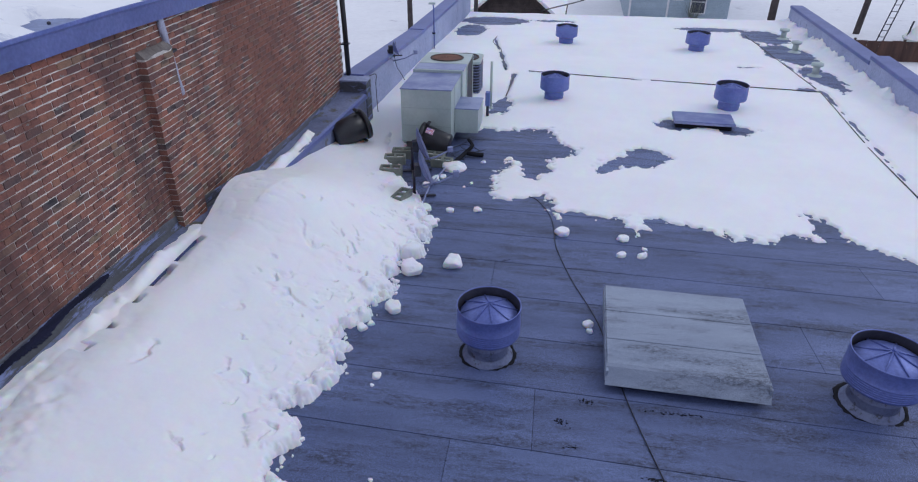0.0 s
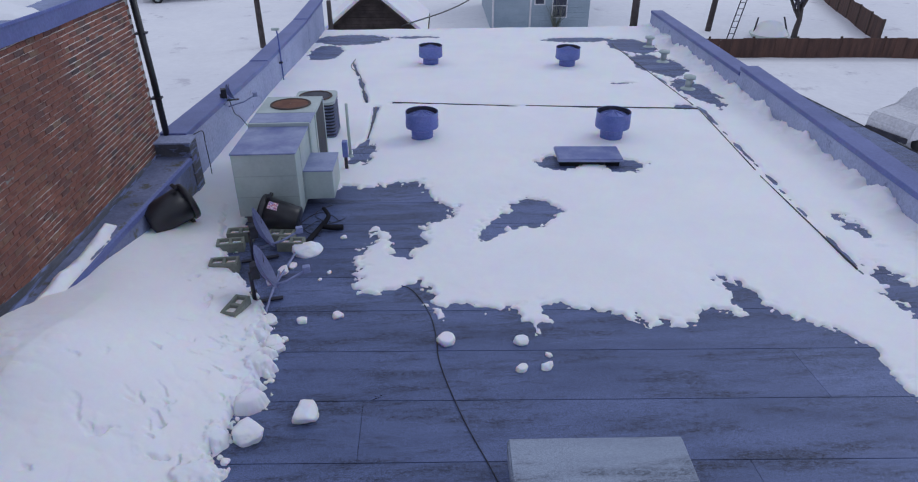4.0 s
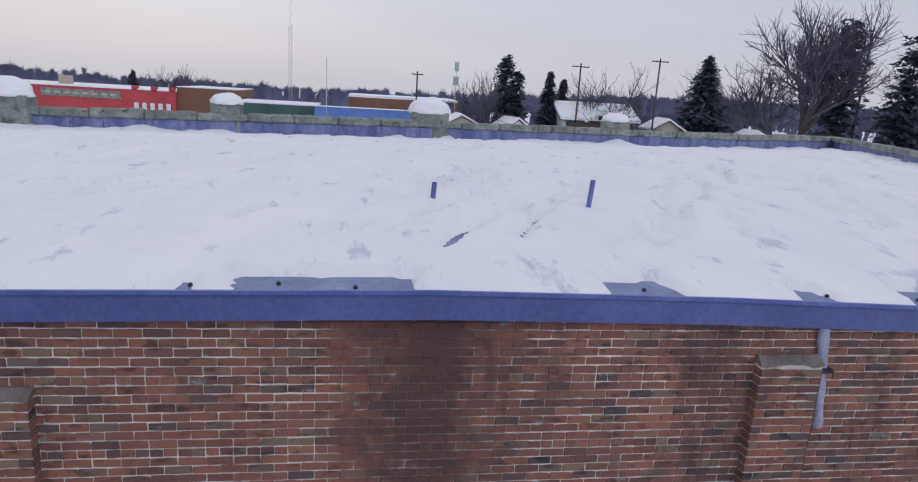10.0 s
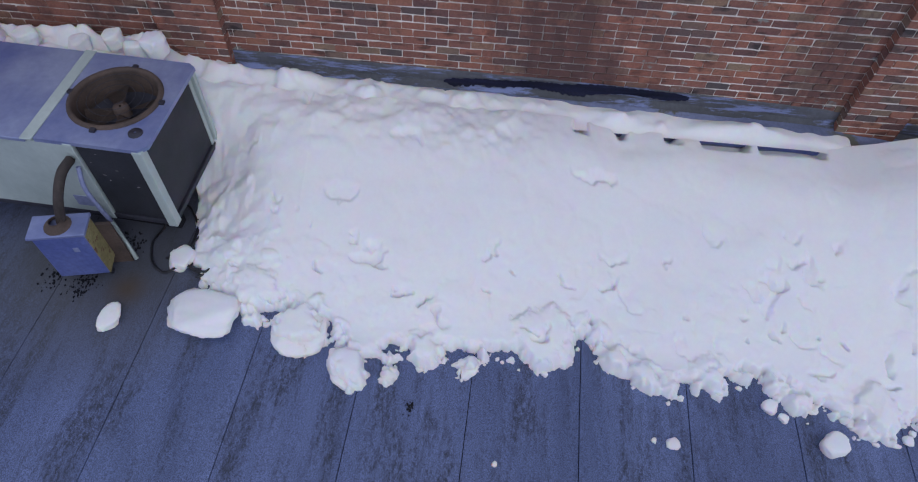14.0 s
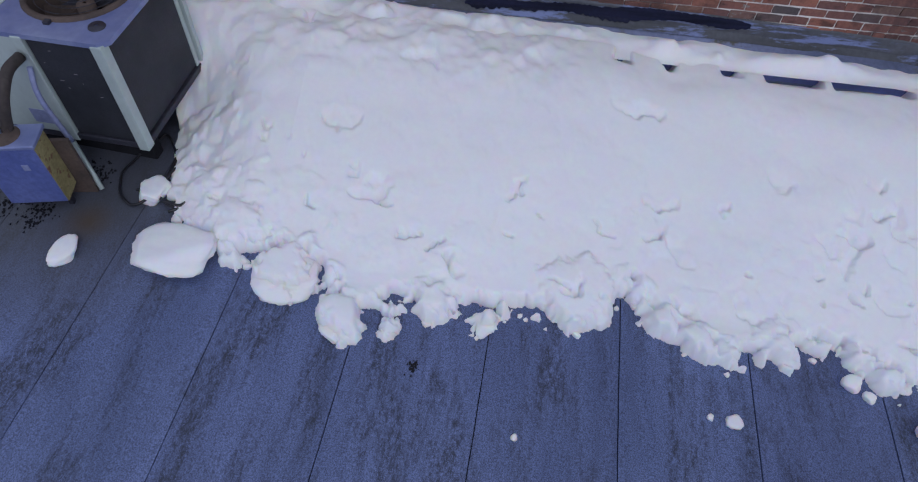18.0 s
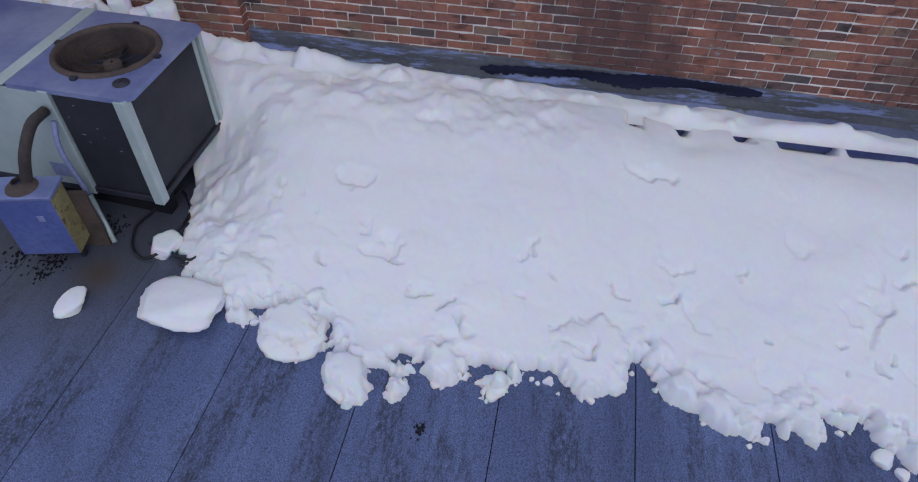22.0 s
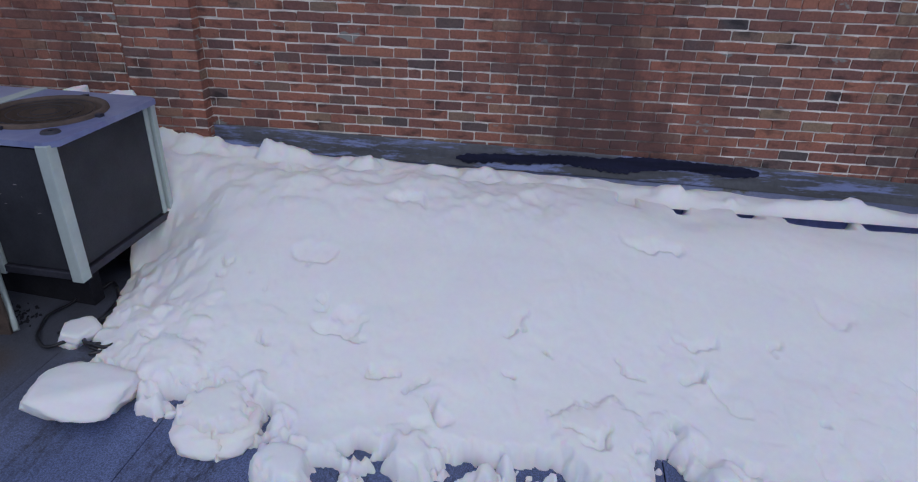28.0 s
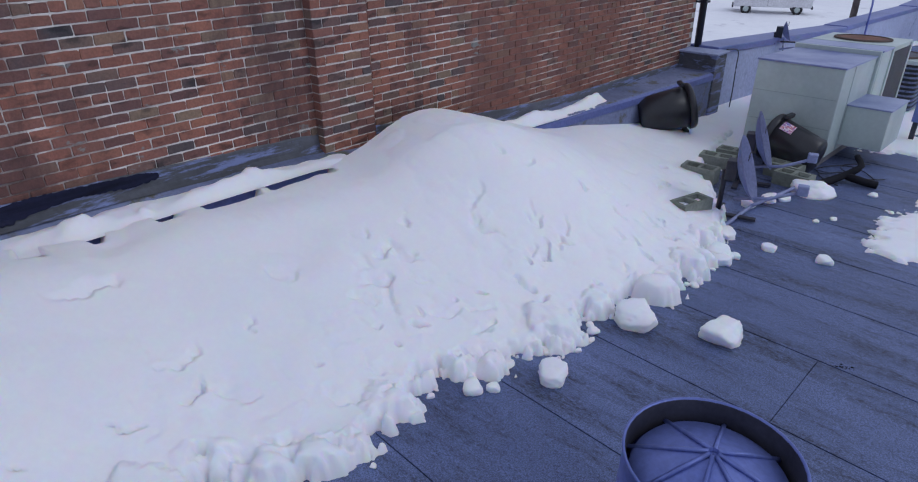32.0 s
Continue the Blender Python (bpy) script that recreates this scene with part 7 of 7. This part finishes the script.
for x, y, ztop, seed, sp in ((-60, 68.5, 14.6, 12, 0.7), (-95, 39.5, 10.8, 13, 0.7), (-58, 74.0, 12.5, 14, 0.7), (-95, 17.4, 8.2, 15, 0.6), (-95, 34.8, 7.6, 16, 0.6), (-130, -37, 6.4, 17, 0.7), (-95, 60.5, 13.8, 18, 0.7)):
    bare_tree(x, y, -8, (ztop + 8) * 1.02, 0.50 if x > -70 else 0.36, seed, "tall bare deciduous tree with fine spreading branches", sp, 6 if x > -70 else 5)

bare_tree(-60, 46.2, -8, 25.6, 0.62, 8, "large bare spreading tree beyond the parapet", 0.62, 6, 0.42, 0.19, 0.3)

# far bare woods along the hills
rw = random.Random(77)
vs, fs = [], []


def far_tree(x, y, top, h, w):
    """A bare crown of thin rising boughs over a dense lower mass."""
    fork = top - h * rw.uniform(0.55, 0.7)
    for k in range(44):
        a, up = rw.uniform(-1, 1), rw.uniform(0.35, 1.0)
        ex, ez = y + a * w * (0.5 + 0.5 * up), fork + (top - fork) * up * math.sqrt(max(0.05, 1 - 0.6 * a * a))
        t = 0.06 + 0.12 * rw.random()
        b = len(vs)
        mx, mz = y + a * w * 0.35 * up, fork + (ez - fork) * 0.45
        vs.extend([(x, y + 0.3 * a - t, fork - 1), (x, y + 0.3 * a + t, fork - 1), (x + 0.3, mx + t, mz), (x + 0.3, mx - t, mz), (x, ex, ez)])
        fs.extend([(b, b + 1, b + 2, b + 3), (b + 3, b + 2, b + 4)])
        for side in (-1, 1):
            b = len(vs)
            vs.extend([(x, mx, mz), (x, mx + 0.3, mz + 0.2), (x + 0.4, mx + side * rw.uniform(0.4, 1.3), mz + rw.uniform(0.4, 1.6))])
            fs.append((b, b + 1, b + 2))
    b = len(vs)
    vs.extend([(x, y - w * 0.8, top - h - 14), (x, y + w * 0.8, top - h - 14), (x, y + w * rw.uniform(0.2, 0.7), fork + rw.uniform(-2.5, 0.5)), (x, y + rw.uniform(-0.3, 0.3), fork + rw.uniform(0.3, 2.2)), (x, y - w * rw.uniform(0.2, 0.7), fork + rw.uniform(-2.5, 0.5))])
    fs.append((b, b + 1, b + 2, b + 3, b + 4))


for i in range(1500):
    y = rw.uniform(-420, 330)
    x = rw.uniform(-420, -290)
    crest = float(np.interp(y, (-420, -215, -180, -100, 0, 60, 110, 220), (7, 6.5, 2.5, 1.8, 2.0, 3.0, 6.0, 9.0)))
    crest += 1.6 * noise.noise(Vector((y * 0.05, 1.7, 0)))
    tall = rw.random() < 0.2
    far_tree(x, y, crest + rw.uniform(-2.6, 0.0) + (rw.uniform(0.5, 3.4) if tall else 0), rw.uniform(6, 9) + (3 if tall else 0), rw.uniform(2.0, 4.5))
for i in range(170):
    y = rw.uniform(10, 120)
    x = rw.uniform(-150, -102)
    far_tree(x, y, 2.4 + 1.2 * noise.noise(Vector((y * 0.08, 8.8, 0))) + rw.uniform(-2.0, 0.6) + max(0, (y - 40) * 0.03), rw.uniform(4, 6), rw.uniform(1.2, 2.2))
# distance haze is put into this base colour: paler and bluer than bark
M["far_twig"] = mottled("hazy_distant_woods", (0.10, 0.105, 0.18), (0.15, 0.155, 0.25), 0.05, 2, 0.95)
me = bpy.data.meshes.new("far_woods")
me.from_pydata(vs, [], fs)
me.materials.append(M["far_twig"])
tagged(new("far_woods", me), "dark bare woods along the low hills on the horizon, tinted with haze", "woods", "", "stuff")


# ---------------------------------------------------------------- pieces: roofing strips and bricks
rs = random.Random(4)
k0, k1 = math.ceil(-9 / SEAM), math.floor(27.3 / SEAM)
for k in range(k0 - 2, k1 + 2):
    y0, y1 = k * SEAM + 0.0035, (k + 1) * SEAM - 0.0035
    cuts = {0: (3.9, 7.2), 1: (4.66, 8.21), 2: (9.8,), 3: (7.75,), 4: (4.0,), 5: (9.02,)}.get(k, (rs.uniform(3.3, 11.5),))
    ends = [-0.013] + list(cuts) + [15.2]
    for x0, x1 in ((p + 0.0025, q - 0.0025) for p, q in zip(ends, ends[1:])):
        bm = bmesh.new()
        rows = []
        for x in np.linspace(x0, x1, max(2, int((x1 - x0) / 0.12))):
            row = []
            for y, z, edge in ((y0, -0.012, 0), (y0, 0.003, 0), (y1, 0.0, 1), (y1, -0.012, 1)):
                wob = 0.0045 * noise.noise(Vector((x * 1.1, k + edge, 0.0))) + 0.003 * noise.noise(Vector((x * 5.0, k + edge, 7.0)))
                v = max(-9, min(27.3, y - SKEW * (x - 2.4) + wob))
                row.append(bm.verts.new((x, v, z - K * v)))
            rows.append(row)
        for a, b in zip(rows, rows[1:]):
            for q in range(3):
                bm.faces.new((a[q], b[q], b[q + 1], a[q + 1]))
        bm.faces.new(rows[0])
        bm.faces.new(rows[-1][::-1])
        part("roofing_strip", bm, M["roofing"], roof_deck)

COURSE, LONG, SHORT = 0.0751, 0.2055, 0.10275
rb = random.Random(9)
shared = {}


def brick_mesh(length, kind):
    key = (round(length, 3), kind)
    if key not in shared:
        r = random.Random(hash(key) % 1000)
        bm = bmesh.new()
        l, h, c = length / 2, r.uniform(0.0300, 0.0328), 0.0035
        outline = [(-l, -h * 0.75), (-l * 0.965, -h), (-l * 0.1, -h), (l * 0.96, -h), (l, -h * 0.78), (l, h * 0.72), (l * 0.965, h), (l * 0.15, h), (-l * 0.96, h), (-l, h * 0.78)]
        outline = [(u + r.uniform(-1, 1) * 0.0035, v + r.uniform(-1, 1) * 0.0032) for u, v in outline]
        tip, tilt = r.uniform(-0.003, 0.003), r.uniform(-0.003, 0.003)
        pts = []
        for x, inset in ((-0.03, 0), (-0.001, 0), (0.0035, c)):
            pts.append([bm.verts.new((x + (tip * u / l + tilt * v / h if x > 0 else 0), u - inset * (1 if u > 0 else -1) * (abs(u) > l * 0.5), v - inset * (1 if v > 0 else -1))) for u, v in outline])
        for a, b in zip(pts, pts[1:]):
            for i in range(len(outline)):
                k = (i + 1) % len(outline)
                bm.faces.new((a[i], a[k], b[k], b[i]))
        bm.faces.new(pts[-1])
        me = bpy.data.meshes.new("brick")
        bm.to_mesh(me)
        bm.free()
        me.materials.append(M["brick"])
        shared[key] = me
    return shared[key]


rest_v, rest_f = [], []


def lay(x, y, z, length, single):
    dx, dy, dz = rb.uniform(-0.002, 0.004), rb.uniform(-0.002, 0.002), rb.uniform(-0.002, 0.002)
    me = brick_mesh(length, rb.randrange(12))
    if single:
        ob = new("brick", me)
        ob.parent = wall_west
        ob.location = (x + dx, y + dy, z + dz)
        return
    base = len(rest_v)
    rest_v.extend((v.co.x + x + dx, v.co.y + y + dy, v.co.z + z + dz) for v in me.vertices)
    rest_f.extend(tuple(i + base for i in p.vertices) for p in me.polygons)


PILASTERS = ((3.19, 3.76, 2.76, 0.10), (-3.06, -2.47, 2.52, 0.10))
count = 0
for row in range(-36, 7):
    z = 2.591 + COURSE * row
    header = row % 8 == 0
    pitch = SHORT if header else LONG
    y = -9 + (0 if row % 2 else pitch / 2)
    while y < 10.3:
        foot = float(brick_foot(y))
        if z > foot - 0.03 and z < 3.09:
            lo, hi = y - pitch / 2, y + pitch / 2
            for a, b, t, d in PILASTERS:
                if z < t and lo < b and hi > a:
                    lo, hi = (lo, a) if lo < a else ((b, hi) if hi > b else (0, 0))
            if hi - lo > 0.016:
                near = -0.85 < y < 1.55 and z < 1.62
                count += near
                lay(0.0, (lo + hi) / 2, z, hi - lo - 0.0055, near and count <= 300)
        y += pitch
for a, b, t, d in PILASTERS:
    pier = bmesh.new()
    box(pier, -0.004, d - 0.005, a + 0.005, b - 0.005, -0.3, t - 0.02)
    part("pier_core", pier, M["mortar"], wall_west)
    cap = bmesh.new()
    ends = [[cap.verts.new(v) for v in ((-0.004, y, t - 0.03), (d + 0.008, y, t - 0.03), (d + 0.002, y, t - 0.012), (0.03, y, t + 0.035), (-0.004, y, t + 0.04))] for y in np.linspace(a - 0.004, b + 0.004, 14)]
    for p, q in zip(ends, ends[1:]):
        for i in range(5):
            cap.faces.new((p[i], p[(i + 1) % 5], q[(i + 1) % 5], q[i]))
    cap.faces.new(ends[0][::-1])
    cap.faces.new(ends[-1])
    for v in cap.verts:
        if v.co.x > 0:
            v.co += Vector((0.3 * noise.noise(v.co * 13), 0, noise.noise(v.co * 9 + Vector((3, 0, 0))))) * 0.03
    part("pier_cap", cap, M["pier_mortar"], wall_west, "rough greenish mortar cap")
    for row in range(-30, 7):
        z = 2.591 + COURSE * row
        if z > t - 0.03 or z < float(brick_foot(a)) - 0.2:
            continue
        if row % 2:
            ends = [(a, a + 0.2), (a + 0.2, b - 0.2), (b - 0.2, b)]
        else:
            ends = [(a, a + 0.1), (a + 0.1, (a + b) / 2), ((a + b) / 2, b - 0.1), (b - 0.1, b)]
        for p, q in ends:
            lay(d, (p + q) / 2, z, q - p - 0.005, False)
        for side in (a + 0.004, b - 0.004):
            base = len(rest_v)
            s = -1 if side < (a + b) / 2 else 1
            rest_v.extend([(0.0, side, z - 0.032), (d - 0.004, side, z - 0.032), (d - 0.004, side, z + 0.032), (0.0, side, z + 0.032)])
            rest_v.extend([(0.0, side + s * 0.006, z - 0.032), (d + 0.002, side + s * 0.006, z - 0.032), (d + 0.002, side + s * 0.006, z + 0.032), (0.0, side + s * 0.006, z + 0.032)])
            rest_f.extend([(base + 4, base + 5, base + 6, base + 7), (base, base + 1, base + 5, base + 4), (base + 3, base + 2, base + 6, base + 7), (base + 1, base + 2, base + 6, base + 5)])
me = bpy.data.meshes.new("bricks")
me.from_pydata(rest_v, [], rest_f)
me.materials.append(M["brick_rest"])
rest = new("bricks", me)
rest.parent = wall_west
tagged(rest, "weathered red bricks in common bond", "", "", "stuff")
